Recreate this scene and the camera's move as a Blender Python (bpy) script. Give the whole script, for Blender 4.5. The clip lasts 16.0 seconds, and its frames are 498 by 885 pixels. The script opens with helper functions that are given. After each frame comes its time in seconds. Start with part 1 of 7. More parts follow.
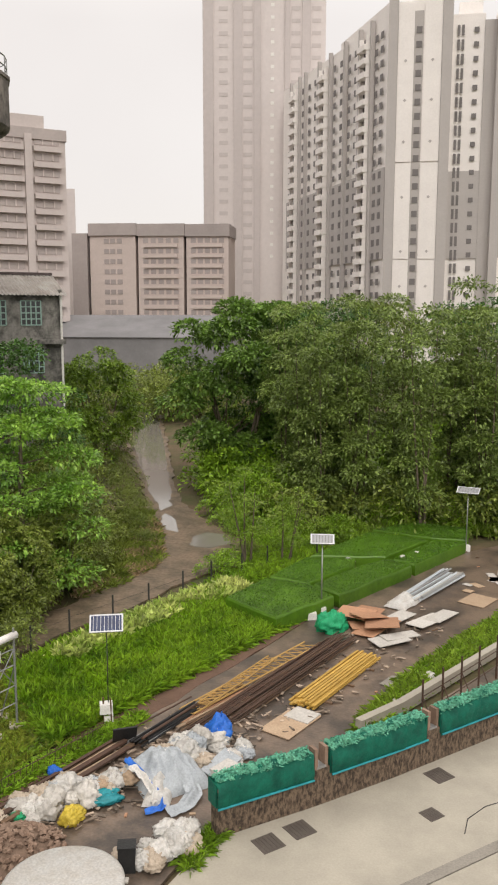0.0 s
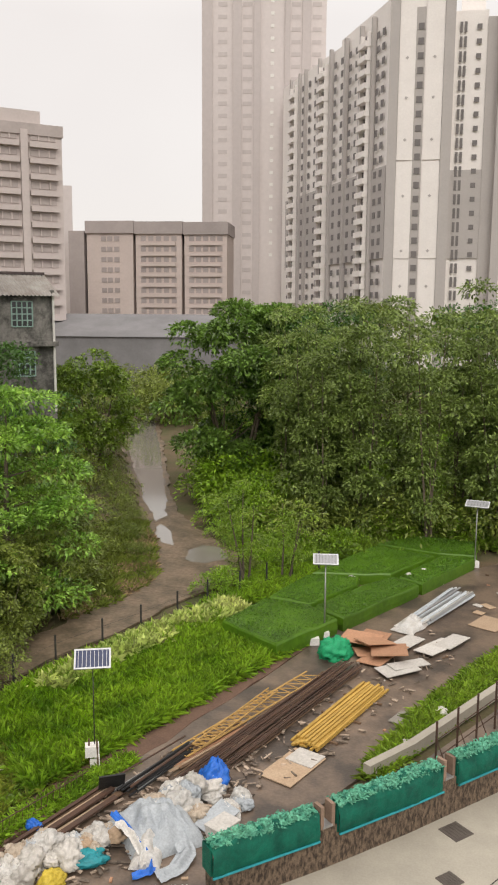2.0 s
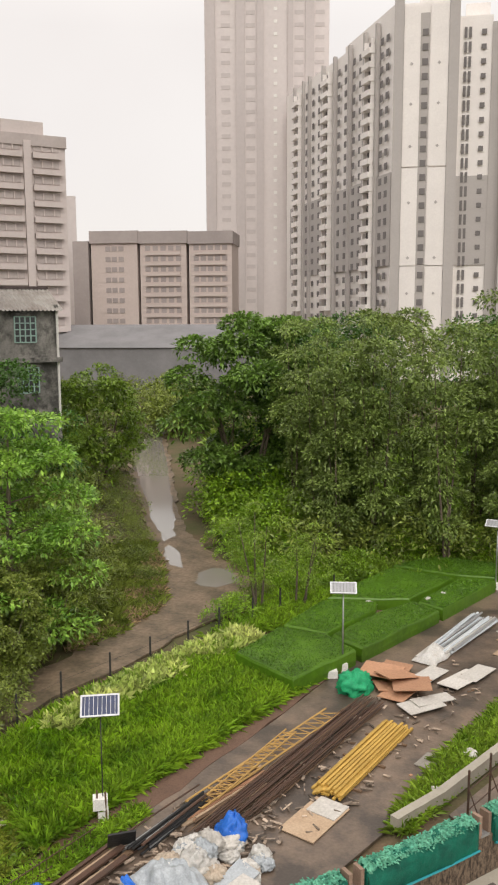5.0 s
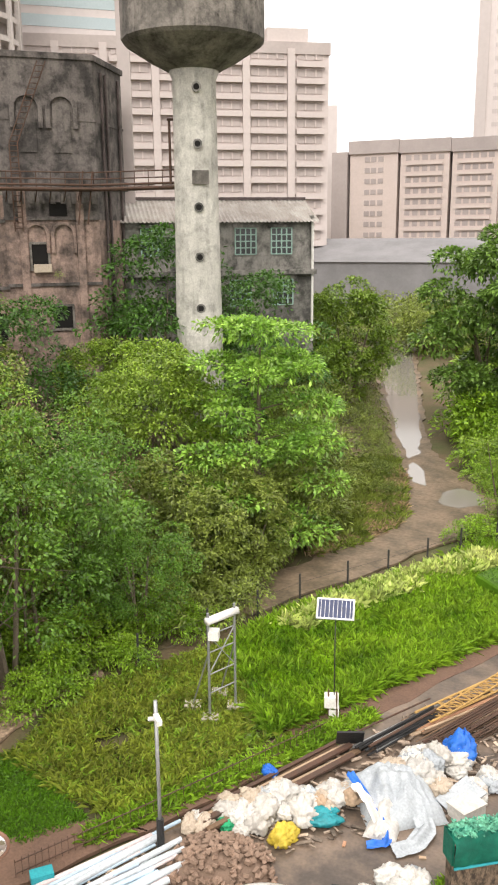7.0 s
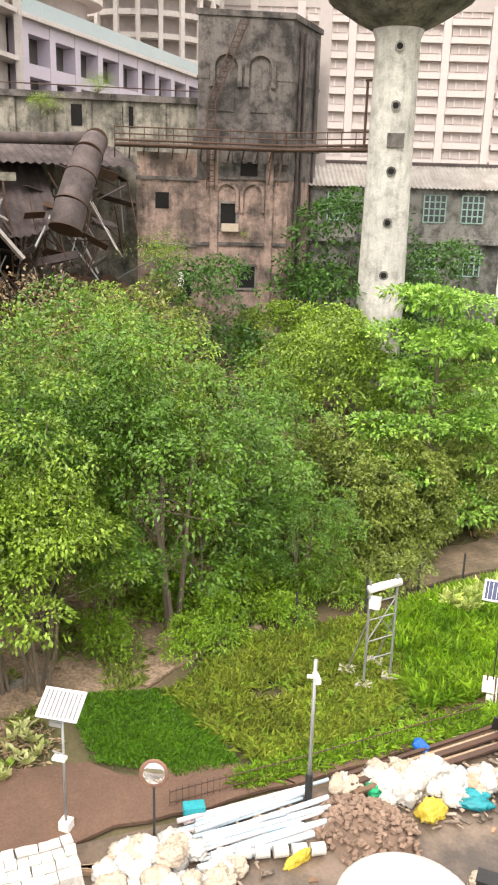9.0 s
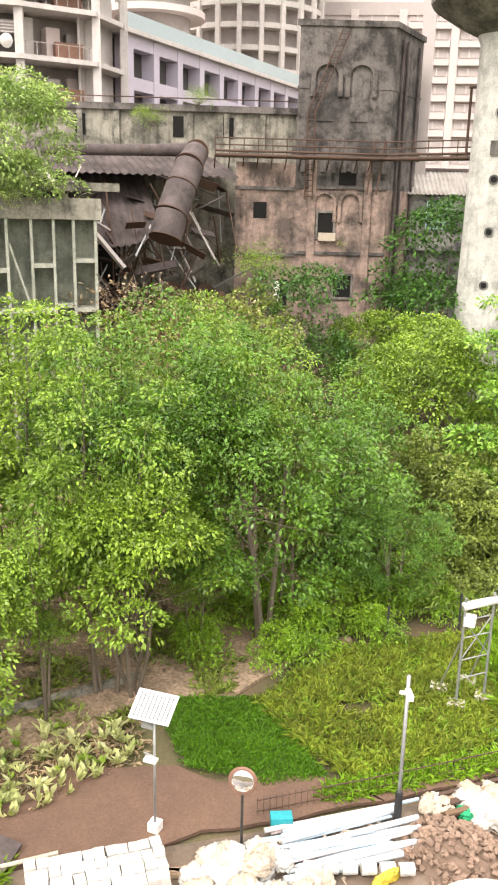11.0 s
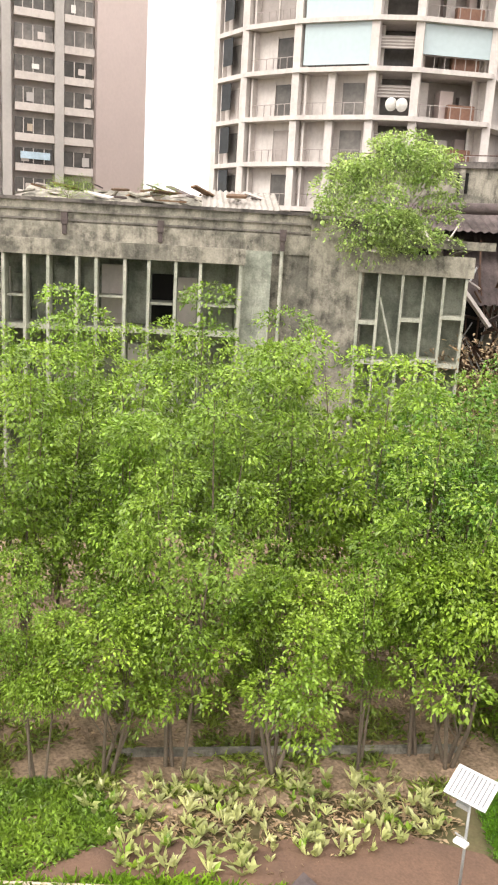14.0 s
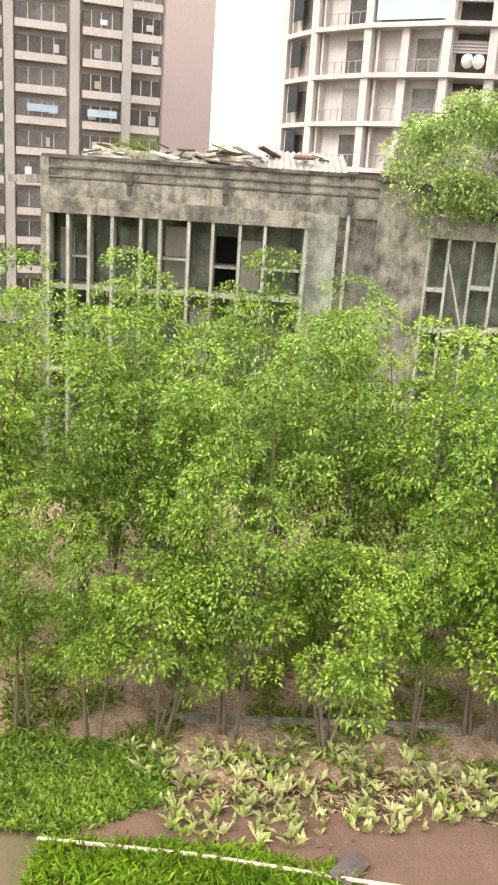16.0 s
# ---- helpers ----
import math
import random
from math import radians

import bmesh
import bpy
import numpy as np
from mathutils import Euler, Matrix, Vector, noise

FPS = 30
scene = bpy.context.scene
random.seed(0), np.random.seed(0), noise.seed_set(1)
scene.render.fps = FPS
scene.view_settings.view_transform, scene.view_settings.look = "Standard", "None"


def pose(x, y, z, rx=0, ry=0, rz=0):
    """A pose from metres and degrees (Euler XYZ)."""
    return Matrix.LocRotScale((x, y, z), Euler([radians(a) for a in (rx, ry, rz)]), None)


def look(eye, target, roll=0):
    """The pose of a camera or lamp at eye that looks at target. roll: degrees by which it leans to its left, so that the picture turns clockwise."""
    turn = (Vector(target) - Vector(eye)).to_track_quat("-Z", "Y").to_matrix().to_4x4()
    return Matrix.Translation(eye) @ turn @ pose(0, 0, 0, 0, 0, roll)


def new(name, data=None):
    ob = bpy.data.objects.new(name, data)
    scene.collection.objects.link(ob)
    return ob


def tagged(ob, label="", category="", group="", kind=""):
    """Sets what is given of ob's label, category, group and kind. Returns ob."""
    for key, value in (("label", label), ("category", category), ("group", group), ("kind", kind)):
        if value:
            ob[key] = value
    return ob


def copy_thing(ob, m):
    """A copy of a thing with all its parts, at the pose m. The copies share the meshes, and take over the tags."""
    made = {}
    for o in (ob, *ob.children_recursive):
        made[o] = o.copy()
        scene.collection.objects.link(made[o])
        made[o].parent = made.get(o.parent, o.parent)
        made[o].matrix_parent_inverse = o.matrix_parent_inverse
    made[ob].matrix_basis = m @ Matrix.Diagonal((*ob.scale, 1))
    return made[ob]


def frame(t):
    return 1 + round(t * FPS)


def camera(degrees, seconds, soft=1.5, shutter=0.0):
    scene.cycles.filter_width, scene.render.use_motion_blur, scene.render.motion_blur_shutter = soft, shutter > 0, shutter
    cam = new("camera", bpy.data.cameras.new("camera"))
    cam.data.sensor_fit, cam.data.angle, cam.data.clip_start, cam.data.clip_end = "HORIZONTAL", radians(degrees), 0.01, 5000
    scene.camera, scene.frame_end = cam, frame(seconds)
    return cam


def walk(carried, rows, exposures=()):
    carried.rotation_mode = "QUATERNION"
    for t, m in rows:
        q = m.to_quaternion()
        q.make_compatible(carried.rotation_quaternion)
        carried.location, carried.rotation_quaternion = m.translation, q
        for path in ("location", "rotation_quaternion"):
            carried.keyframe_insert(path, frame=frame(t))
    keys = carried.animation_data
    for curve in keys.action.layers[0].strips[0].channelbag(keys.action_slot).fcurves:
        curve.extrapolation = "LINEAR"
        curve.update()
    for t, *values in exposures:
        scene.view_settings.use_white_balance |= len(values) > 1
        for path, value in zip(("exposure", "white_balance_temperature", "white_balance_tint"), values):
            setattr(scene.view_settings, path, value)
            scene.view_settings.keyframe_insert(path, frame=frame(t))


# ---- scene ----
cam = camera(32.77, 16.0, soft=2.1)
PATH = [
    (0, 0.791, -2.888, 13.584, 81.166, -0.099, 12.303),
    (0.5, 0.786, -2.866, 13.590, 81.290, -0.378, 11.518),
    (1, 0.762, -2.770, 13.596, 81.989, -0.664, 11.054),
    (1.5, 0.726, -2.621, 13.602, 81.917, -0.702, 11.812),
    (2, 0.222, -0.612, 13.886, 81.037, -0.386, 12.184),
    (2.5, 0.200, -0.499, 13.900, 81.162, -0.314, 12.299),
    (3, 0.158, -0.307, 13.919, 81.220, -0.288, 12.306),
    (3.2, 0.142, -0.235, 13.926, 81.506, -0.241, 12.427),
    (5.3, -0.424, 1.039, 14.321, 81.524, 0.376, 12.591),
    (5.5, -0.425, 1.061, 14.294, 82.024, 0.373, 13.790),
    (6, -0.417, 1.145, 14.186, 81.260, 0.204, 17.691),
    (6.5, -0.417, 1.214, 14.065, 78.289, 0.797, 25.143),
    (7, -0.458, 1.208, 14.004, 76.087, 0.505, 29.359),
    (7.5, -0.526, 1.140, 13.997, 74.694, -0.830, 31.890),
    (8, -0.635, 1.048, 13.987, 74.647, -2.278, 34.450),
    (8.5, -0.764, 0.965, 13.937, 73.615, -1.998, 38.608),
    (9, -0.829, 0.923, 13.899, 73.780, -1.572, 41.115),
    (9.2, -0.839, 0.915, 13.891, 73.856, -1.717, 42.349),
    (11.3, -0.975, 0.803, 13.915, 74.615, -1.578, 49.281),
    (11.5, -0.976, 0.805, 13.911, 75.393, -2.153, 51.185),
    (12, -0.993, 0.779, 13.916, 75.513, -3.218, 56.413),
    (12.5, -1.067, 0.715, 13.927, 74.525, -3.948, 61.526),
    (13, -1.153, 0.652, 13.919, 75.663, -3.203, 67.424),
    (13.5, -1.164, 0.538, 13.983, 77.767, -2.510, 69.887),
    (14, -1.168, 0.440, 14.069, 76.727, -3.117, 70.970),
    (14.5, -1.262, 0.424, 14.119, 76.645, -2.698, 71.601),
    (15, -1.407, 0.453, 14.156, 76.389, -2.914, 73.043),
    (15.5, -1.507, 0.480, 14.176, 75.348, -4.189, 73.614),
    (16, -1.558, 0.498, 14.179, 73.969, -3.652, 75.213),
]
walk(cam, [(r[0], pose(*r[1:])) for r in PATH], [(0, 0.0), (5.5, 0.05), (6.2, 0.4), (7, 0.72), (8, 0.92), (9, 1.15), (11.3, 1.35), (12.5, 1.4), (14, 1.25), (16, 1.3)])

# ---- light: bright overcast sky, soft sun behind cloud ----
world = bpy.data.worlds.new("overcast_sky")
scene.world = world
world.use_nodes = True
wn, wl = world.node_tree.nodes, world.node_tree.links
wn.clear()
sky = wn.new("ShaderNodeTexSky")
sky.sky_type = "NISHITA"
sky.sun_disc = False
sky.sun_elevation, sky.sun_rotation = radians(58), radians(200)
cloud = wn.new("ShaderNodeTexNoise")
cloud.inputs["Scale"].default_value = 1.6
cloud.inputs["Detail"].default_value = 4.0
ramp = wn.new("ShaderNodeValToRGB")
ramp.color_ramp.elements[0].color = (0.82, 0.755, 0.715, 1)
ramp.color_ramp.elements[1].color = (0.945, 0.89, 0.845, 1)
ramp.color_ramp.elements[0].position, ramp.color_ramp.elements[1].position = 0.3, 0.7
bg_sky, bg_cloud, add, wout = (wn.new("ShaderNodeBackground"), wn.new("ShaderNodeBackground"), wn.new("ShaderNodeAddShader"), wn.new("ShaderNodeOutputWorld"))
bg_sky.inputs["Strength"].default_value = 0.012
wl.new(sky.outputs[0], bg_sky.inputs["Color"])
wl.new(cloud.outputs["Fac"], ramp.inputs["Fac"])
# an overcast sky is brighter overhead than at the horizon
tc, sep, mr = wn.new("ShaderNodeTexCoord"), wn.new("ShaderNodeSeparateXYZ"), wn.new("ShaderNodeMapRange")
mr.inputs["From Min"].default_value, mr.inputs["From Max"].default_value = 0.3, 1.0
mr.inputs["To Min"].default_value, mr.inputs["To Max"].default_value = 0.97, 1.9
wl.new(tc.outputs["Generated"], sep.inputs[0])
wl.new(sep.outputs["Z"], mr.inputs["Value"])
wl.new(mr.outputs[0], bg_cloud.inputs["Strength"])
wl.new(ramp.outputs[0], bg_cloud.inputs["Color"])
wl.new(bg_sky.outputs[0], add.inputs[0])
wl.new(bg_cloud.outputs[0], add.inputs[1])
wl.new(add.outputs[0], wout.inputs["Surface"])
sun = new("sun", bpy.data.lights.new("sun", "SUN"))
sun.data.energy, sun.data.angle, sun.data.color = 1.3, radians(25), (1.0, 0.95, 0.88)
sun.matrix_world = look((10, -40, 60), (-8, 20, 0))


# ---- materials ----
def material(name, color, rough=0.8, dark=None, scale=1.0, fine=20.0, bump=0.2, metal=0.0, streak=0.0, stain=0.5, island=0.0, trans=0.0, spec=0.3, obrand=0.0, stretch=(1, 1, 1), alpha=1.0, lo=0.35, hi=0.65, grain=0.17):
    """Two scales of noise between two colours, optional vertical streaks, per-piece variation and bump."""
    m = bpy.data.materials.new(name)
    m.use_nodes = True
    n, l = m.node_tree.nodes, m.node_tree.links
    b = n["Principled BSDF"]
    b.inputs["Roughness"].default_value = rough
    b.inputs["Metallic"].default_value = metal
    b.inputs["Specular IOR Level"].default_value = spec
    dark = dark or tuple(c * 0.55 for c in color)
    geo = n.new("ShaderNodeNewGeometry")
    mp = n.new("ShaderNodeMapping")
    mp.inputs["Scale"].default_value = stretch
    l.new(geo.outputs["Position"], mp.inputs["Vector"])
    big = n.new("ShaderNodeTexNoise")
    big.inputs["Scale"].default_value, big.inputs["Detail"].default_value, big.inputs["Roughness"].default_value = scale, 6.0, 0.65
    small = n.new("ShaderNodeTexNoise")
    small.inputs["Scale"].default_value, small.inputs["Detail"].default_value = fine, 3.0
    l.new(mp.outputs[0], big.inputs["Vector"])
    l.new(mp.outputs[0], small.inputs["Vector"])
    r = n.new("ShaderNodeMapRange")
    r.inputs["From Min"].default_value, r.inputs["From Max"].default_value = lo, hi
    l.new(big.outputs["Fac"], r.inputs["Value"])
    mix = n.new("ShaderNodeMix")
    mix.data_type = "RGBA"
    mix.inputs["A"].default_value, mix.inputs["B"].default_value = (*color, 1), (*dark, 1)
    fac = n.new("ShaderNodeMath")
    fac.operation = "MULTIPLY"
    fac.inputs[1].default_value = stain
    l.new(r.outputs[0], fac.inputs[0])
    l.new(fac.outputs[0], mix.inputs["Factor"])
    col = mix.outputs["Result"]
    if streak:
        sm = n.new("ShaderNodeMapping")
        sm.inputs["Scale"].default_value = (2.2, 2.2, 0.42)
        l.new(geo.outputs["Position"], sm.inputs["Vector"])
        st = n.new("ShaderNodeTexNoise")
        st.inputs["Scale"].default_value, st.inputs["Detail"].default_value = 1.5, 8.0
        l.new(sm.outputs[0], st.inputs["Vector"])
        sr = n.new("ShaderNodeMapRange")
        sr.inputs["From Min"].default_value, sr.inputs["From Max"].default_value, sr.inputs["To Max"].default_value = 0.46, 0.70, streak * 0.75
        l.new(st.outputs["Fac"], sr.inputs["Value"])
        m2 = n.new("ShaderNodeMix")
        m2.data_type = "RGBA"
        m2.inputs["B"].default_value = (*(c * 0.35 for c in dark), 1)
        # blotches of black growth break the run-off streaks
        sp = n.new("ShaderNodeTexNoise")
        sp.inputs["Scale"].default_value, sp.inputs["Detail"].default_value, sp.inputs["Roughness"].default_value = 1.1, 10.0, 0.72
        l.new(geo.outputs["Position"], sp.inputs["Vector"])
        pr = n.new("ShaderNodeMapRange")
        pr.inputs["From Min"].default_value, pr.inputs["From Max"].default_value, pr.inputs["To Max"].default_value = 0.48, 0.64, 1.25
        l.new(sp.outputs["Fac"], pr.inputs["Value"])
        gate = n.new("ShaderNodeMath")
        gate.operation = "MULTIPLY_ADD"
        gate.inputs[1].default_value = 0.65
        half = n.new("ShaderNodeMath")
        half.operation = "MULTIPLY"
        half.inputs[1].default_value = streak * 0.6
        l.new(pr.outputs[0], half.inputs[0])
        l.new(sr.outputs[0], gate.inputs[0])
        l.new(half.outputs[0], gate.inputs[2])
        gate.use_clamp = True
        l.new(gate.outputs[0], m2.inputs["Factor"])
        l.new(col, m2.inputs["A"])
        col = m2.outputs["Result"]
    val = n.new("ShaderNodeMapRange")
    val.inputs["From Min"].default_value, val.inputs["From Max"].default_value = 0.25, 0.75
    val.inputs["To Min"].default_value, val.inputs["To Max"].default_value = 1 - grain, 1 + grain
    l.new(small.outputs["Fac"], val.inputs["Value"])
    v = val.outputs[0]
    for on, source in ((island, geo.outputs["Random Per Island"]), (obrand, n.new("ShaderNodeObjectInfo").outputs["Random"])):
        if on:
            q = n.new("ShaderNodeMapRange")
            q.inputs["To Min"].default_value, q.inputs["To Max"].default_value = 1 - on, 1 + on
            l.new(source, q.inputs["Value"])
            mm = n.new("ShaderNodeMath")
            mm.operation = "MULTIPLY"
            l.new(v, mm.inputs[0])
            l.new(q.outputs[0], mm.inputs[1])
            v = mm.outputs[0]
    hs = n.new("ShaderNodeHueSaturation")
    l.new(v, hs.inputs["Value"])
    l.new(col, hs.inputs["Color"])
    l.new(hs.outputs[0], b.inputs["Base Color"])
    if bump:
        bp = n.new("ShaderNodeBump")
        bp.inputs["Strength"].default_value, bp.inputs["Distance"].default_value = bump, 0.03
        l.new(small.outputs["Fac"], bp.inputs["Height"])
        l.new(bp.outputs[0], b.inputs["Normal"])
    if trans:
        t = n.new("ShaderNodeBsdfTranslucent")
        l.new(hs.outputs[0], t.inputs["Color"])
        mx = n.new("ShaderNodeMixShader")
        mx.inputs[0].default_value = trans
        l.new(b.outputs[0], mx.inputs[1])
        l.new(t.outputs[0], mx.inputs[2])
        l.new(mx.outputs[0], n["Material Output"].inputs["Surface"])
    return m


M = {}
def mat(name, *a, **k):
    M[name] = material(name, *a, **k)
    return M[name]


mat("soil", (0.15, 0.105, 0.065), 0.95, (0.07, 0.085, 0.03), 0.35, 9, 0.6, stain=0.9)
mat("wood_floor", (0.40, 0.285, 0.20), 0.95, (0.19, 0.14, 0.09), 1.6, 9, 0.9, stain=0.95, grain=0.45)
mat("red_soil", (0.155, 0.094, 0.065), 0.95, (0.08, 0.053, 0.04), 0.9, 16, 0.6)
mat("wet_yard", (0.185, 0.135, 0.098), 0.38, (0.068, 0.053, 0.042), 0.4, 12, 0.25, stain=1.0, spec=0.45, lo=0.42, hi=0.60)
mat("mud", (0.20, 0.148, 0.10), 0.6, (0.11, 0.085, 0.055), 0.6, 5, 0.8, stain=1.0, lo=0.42, hi=0.6, grain=0.3)
mat("concrete_paving", (0.42, 0.385, 0.315), 0.7, (0.30, 0.275, 0.225), 0.5, 18, 0.12, stain=0.7, grain=0.07)
mat("paving_edge", (0.30, 0.275, 0.235), 0.85, None, 0.8, 18, 0.2)
mat("pebble_wall", (0.20, 0.145, 0.10), 0.9, (0.055, 0.04, 0.03), 7, 40, 1.0, stain=1.0, stretch=(1.6, 1.6, .7), lo=0.42, hi=0.6, grain=0.4)
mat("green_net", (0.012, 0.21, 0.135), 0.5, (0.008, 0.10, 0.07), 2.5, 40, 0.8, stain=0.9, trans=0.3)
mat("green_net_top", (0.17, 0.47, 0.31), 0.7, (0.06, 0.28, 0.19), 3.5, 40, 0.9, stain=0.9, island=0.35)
mat("iron_cover", (0.12, 0.10, 0.085), 0.6, None, 3, 60, 0.6)
mat("rust_steel", (0.075, 0.05, 0.038), 0.7, (0.13, 0.06, 0.035), 3, 30, 0.4)
mat("yellow_paint", (0.50, 0.31, 0.10), 0.6, (0.30, 0.19, 0.08), 2.5, 25, 0.2)
mat("yellow_panel", (0.52, 0.33, 0.075), 0.65, (0.36, 0.22, 0.055), 1.2, 20, 0.25, obrand=0.15)
mat("plywood", (0.42, 0.31, 0.21), 0.8, (0.32, 0.22, 0.14), 1.6, 14, 0.2, obrand=0.2)
mat("orange_board", (0.45, 0.25, 0.15), 0.8, (0.36, 0.19, 0.11), 1.6, 14, 0.2, obrand=0.15)
mat("white_board", (0.54, 0.515, 0.475), 0.6, (0.44, 0.41, 0.36), 1.5, 14, 0.15, obrand=0.12)
mat("white_plastic", (0.70, 0.69, 0.66), 0.4, (0.55, 0.50, 0.43), 3.0, 18, 0.4, stain=0.6, trans=0.2, obrand=0.12)
mat("cream_sack", (0.50, 0.425, 0.335), 0.7, (0.40, 0.31, 0.23), 3.0, 22, 0.6)
mat("blue_tarp", (0.03, 0.16, 0.60), 0.4, (0.02, 0.10, 0.42), 2.5, 18, 0.5)
mat("grey_tarp", (0.42, 0.45, 0.47), 0.4, (0.28, 0.31, 0.34), 2.0, 18, 0.6)
mat("teal_plastic", (0.03, 0.30, 0.34), 0.45, None, 2.5, 18, 0.3)
mat("yellow_bag", (0.62, 0.47, 0.06), 0.5, None, 2.5, 18, 0.5)
mat("green_sheet", (0.02, 0.36, 0.15), 0.55, (0.02, 0.22, 0.10), 3, 20, 0.6)
mat("black_plastic", (0.03, 0.03, 0.03), 0.5, None, 2, 20, 0.4)
mat("brown_wood", (0.16, 0.10, 0.06), 0.85, (0.09, 0.06, 0.04), 2, 22, 0.4, obrand=0.3)
mat("rubble_brick", (0.27, 0.185, 0.135), 0.95, (0.16, 0.115, 0.085), 5, 30, 0.4, obrand=0.25, island=0.25)
mat("pvc_pipe", (0.54, 0.58, 0.60), 0.4, (0.40, 0.44, 0.48), 1.5, 14, 0.1, obrand=0.12)
mat("pvc_blue", (0.42, 0.53, 0.62), 0.4, None, 1.5, 14, 0.1, obrand=0.2)
mat("pvc_pink", (0.66, 0.55, 0.54), 0.4, None, 1.5, 14, 0.1, obrand=0.1)
mat("galvanised", (0.38, 0.385, 0.38), 0.45, (0.28, 0.285, 0.28), 4, 30, 0.1, metal=0.6)
mat("white_paint", (0.78, 0.76, 0.72), 0.5, (0.62, 0.6, 0.56), 3, 30, 0.1)
mat("dark_metal", (0.05, 0.048, 0.045), 0.6, None, 3, 30, 0.2)
mat("solar_cell", (0.015, 0.028, 0.085), 0.12, None, 3, 30, 0.0, spec=0.8)
# solar cells with the sky's reflection put into a pale base colour
mat("cell_sky_sheen", (0.33, 0.335, 0.34), 0.25, (0.27, 0.275, 0.285), 3, 30, 0.0, spec=0.7)
mat("cell_lines", (0.70, 0.71, 0.73), 0.4, None, 3, 30, 0.0)
mat("mirror_rim", (0.24, 0.13, 0.09), 0.5, None, 3, 30, 0.1)
mat("mirror_glass", (0.85, 0.85, 0.85), 0.03, (0.8, 0.8, 0.8), 3, 30, 0.0, metal=1.0)
mat("old_concrete", (0.33, 0.305, 0.25), 0.92, (0.12, 0.115, 0.095), 0.6, 12, 0.5, streak=0.85, stain=0.9, lo=0.44, hi=0.62)
mat("fin_concrete", (0.46, 0.45, 0.38), 0.92, (0.27, 0.29, 0.23), 0.9, 12, 0.4, streak=0.45, stain=0.85)
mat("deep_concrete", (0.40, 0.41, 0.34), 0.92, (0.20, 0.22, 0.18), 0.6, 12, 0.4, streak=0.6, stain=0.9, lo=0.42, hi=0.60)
mat("column_concrete", (0.63, 0.61, 0.555), 0.9, (0.36, 0.345, 0.31), 0.5, 12, 0.35, streak=0.55, stain=0.7)
mat("tank_concrete", (0.25, 0.225, 0.20), 0.9, (0.10, 0.092, 0.082), 0.5, 10, 0.35, streak=0.8, stain=0.95, lo=0.42, hi=0.62)
mat("black_block", (0.17, 0.15, 0.138), 0.95, (0.055, 0.05, 0.047), 0.55, 9, 0.5, streak=0.6, stain=0.9, lo=0.42, hi=0.60)
mat("red_block", (0.37, 0.265, 0.22), 0.95, (0.12, 0.095, 0.082), 0.6, 9, 0.5, streak=0.7, stain=0.95, lo=0.42, hi=0.60)
# near-black colour stands in for the shade inside openings
mat("opening_shade_black", (0.012, 0.011, 0.010), 0.9, None, 2, 20, 0)
mat("house_wall", (0.30, 0.285, 0.26), 0.92, (0.09, 0.088, 0.08), 0.55, 10, 0.4, streak=0.6, stain=0.95, lo=0.42, hi=0.60)
mat("corrugated", (0.36, 0.34, 0.31), 0.7, (0.24, 0.21, 0.185), 0.9, 10, 0.3, stain=0.95)
mat("rusty_sheet", (0.125, 0.098, 0.094), 0.85, (0.05, 0.04, 0.038), 1.0, 12, 0.4, stain=0.9)
mat("shutter_green", (0.36, 0.52, 0.46), 0.6, None, 2, 20, 0.1)
mat("pane_dark", (0.05, 0.055, 0.06), 0.15, None, 2, 20, 0, spec=0.6)
# far buildings: pale, low-contrast colours with distance haze mixed in
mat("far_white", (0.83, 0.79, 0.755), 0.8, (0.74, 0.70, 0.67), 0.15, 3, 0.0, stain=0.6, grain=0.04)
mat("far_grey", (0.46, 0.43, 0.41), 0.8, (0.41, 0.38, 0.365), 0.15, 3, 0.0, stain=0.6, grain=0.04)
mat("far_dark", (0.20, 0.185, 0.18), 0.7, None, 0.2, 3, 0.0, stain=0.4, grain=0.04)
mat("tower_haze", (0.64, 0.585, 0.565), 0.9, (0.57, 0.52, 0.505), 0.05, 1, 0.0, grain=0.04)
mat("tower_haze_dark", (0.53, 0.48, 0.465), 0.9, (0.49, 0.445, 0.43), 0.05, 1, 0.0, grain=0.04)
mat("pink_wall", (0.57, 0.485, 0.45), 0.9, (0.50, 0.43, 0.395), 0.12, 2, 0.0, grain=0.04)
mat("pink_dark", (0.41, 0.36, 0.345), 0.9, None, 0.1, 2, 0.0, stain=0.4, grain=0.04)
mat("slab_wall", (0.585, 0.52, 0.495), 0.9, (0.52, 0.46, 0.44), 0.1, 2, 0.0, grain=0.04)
# slab_wall darkened, carries the shade of the balcony recesses
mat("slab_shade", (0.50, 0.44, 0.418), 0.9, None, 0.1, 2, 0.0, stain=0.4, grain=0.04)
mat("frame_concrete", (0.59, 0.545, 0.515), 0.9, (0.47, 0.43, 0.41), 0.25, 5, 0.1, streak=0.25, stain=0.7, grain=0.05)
# darkened frame_concrete: shade of open floors in the colour; also on railings
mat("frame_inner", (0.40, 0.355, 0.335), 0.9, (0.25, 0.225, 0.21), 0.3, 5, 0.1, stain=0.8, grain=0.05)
mat("mauve_wall", (0.52, 0.47, 0.54), 0.9, (0.43, 0.40, 0.47), 0.25, 5, 0.1, grain=0.05)
mat("glass_blue", (0.42, 0.50, 0.52), 0.12, (0.36, 0.44, 0.46), 0.2, 3, 0.0, spec=0.7, grain=0.04)
mat("flat_wall", (0.60, 0.545, 0.51), 0.9, (0.46, 0.415, 0.385), 0.2, 4, 0.05, streak=0.2, grain=0.05)
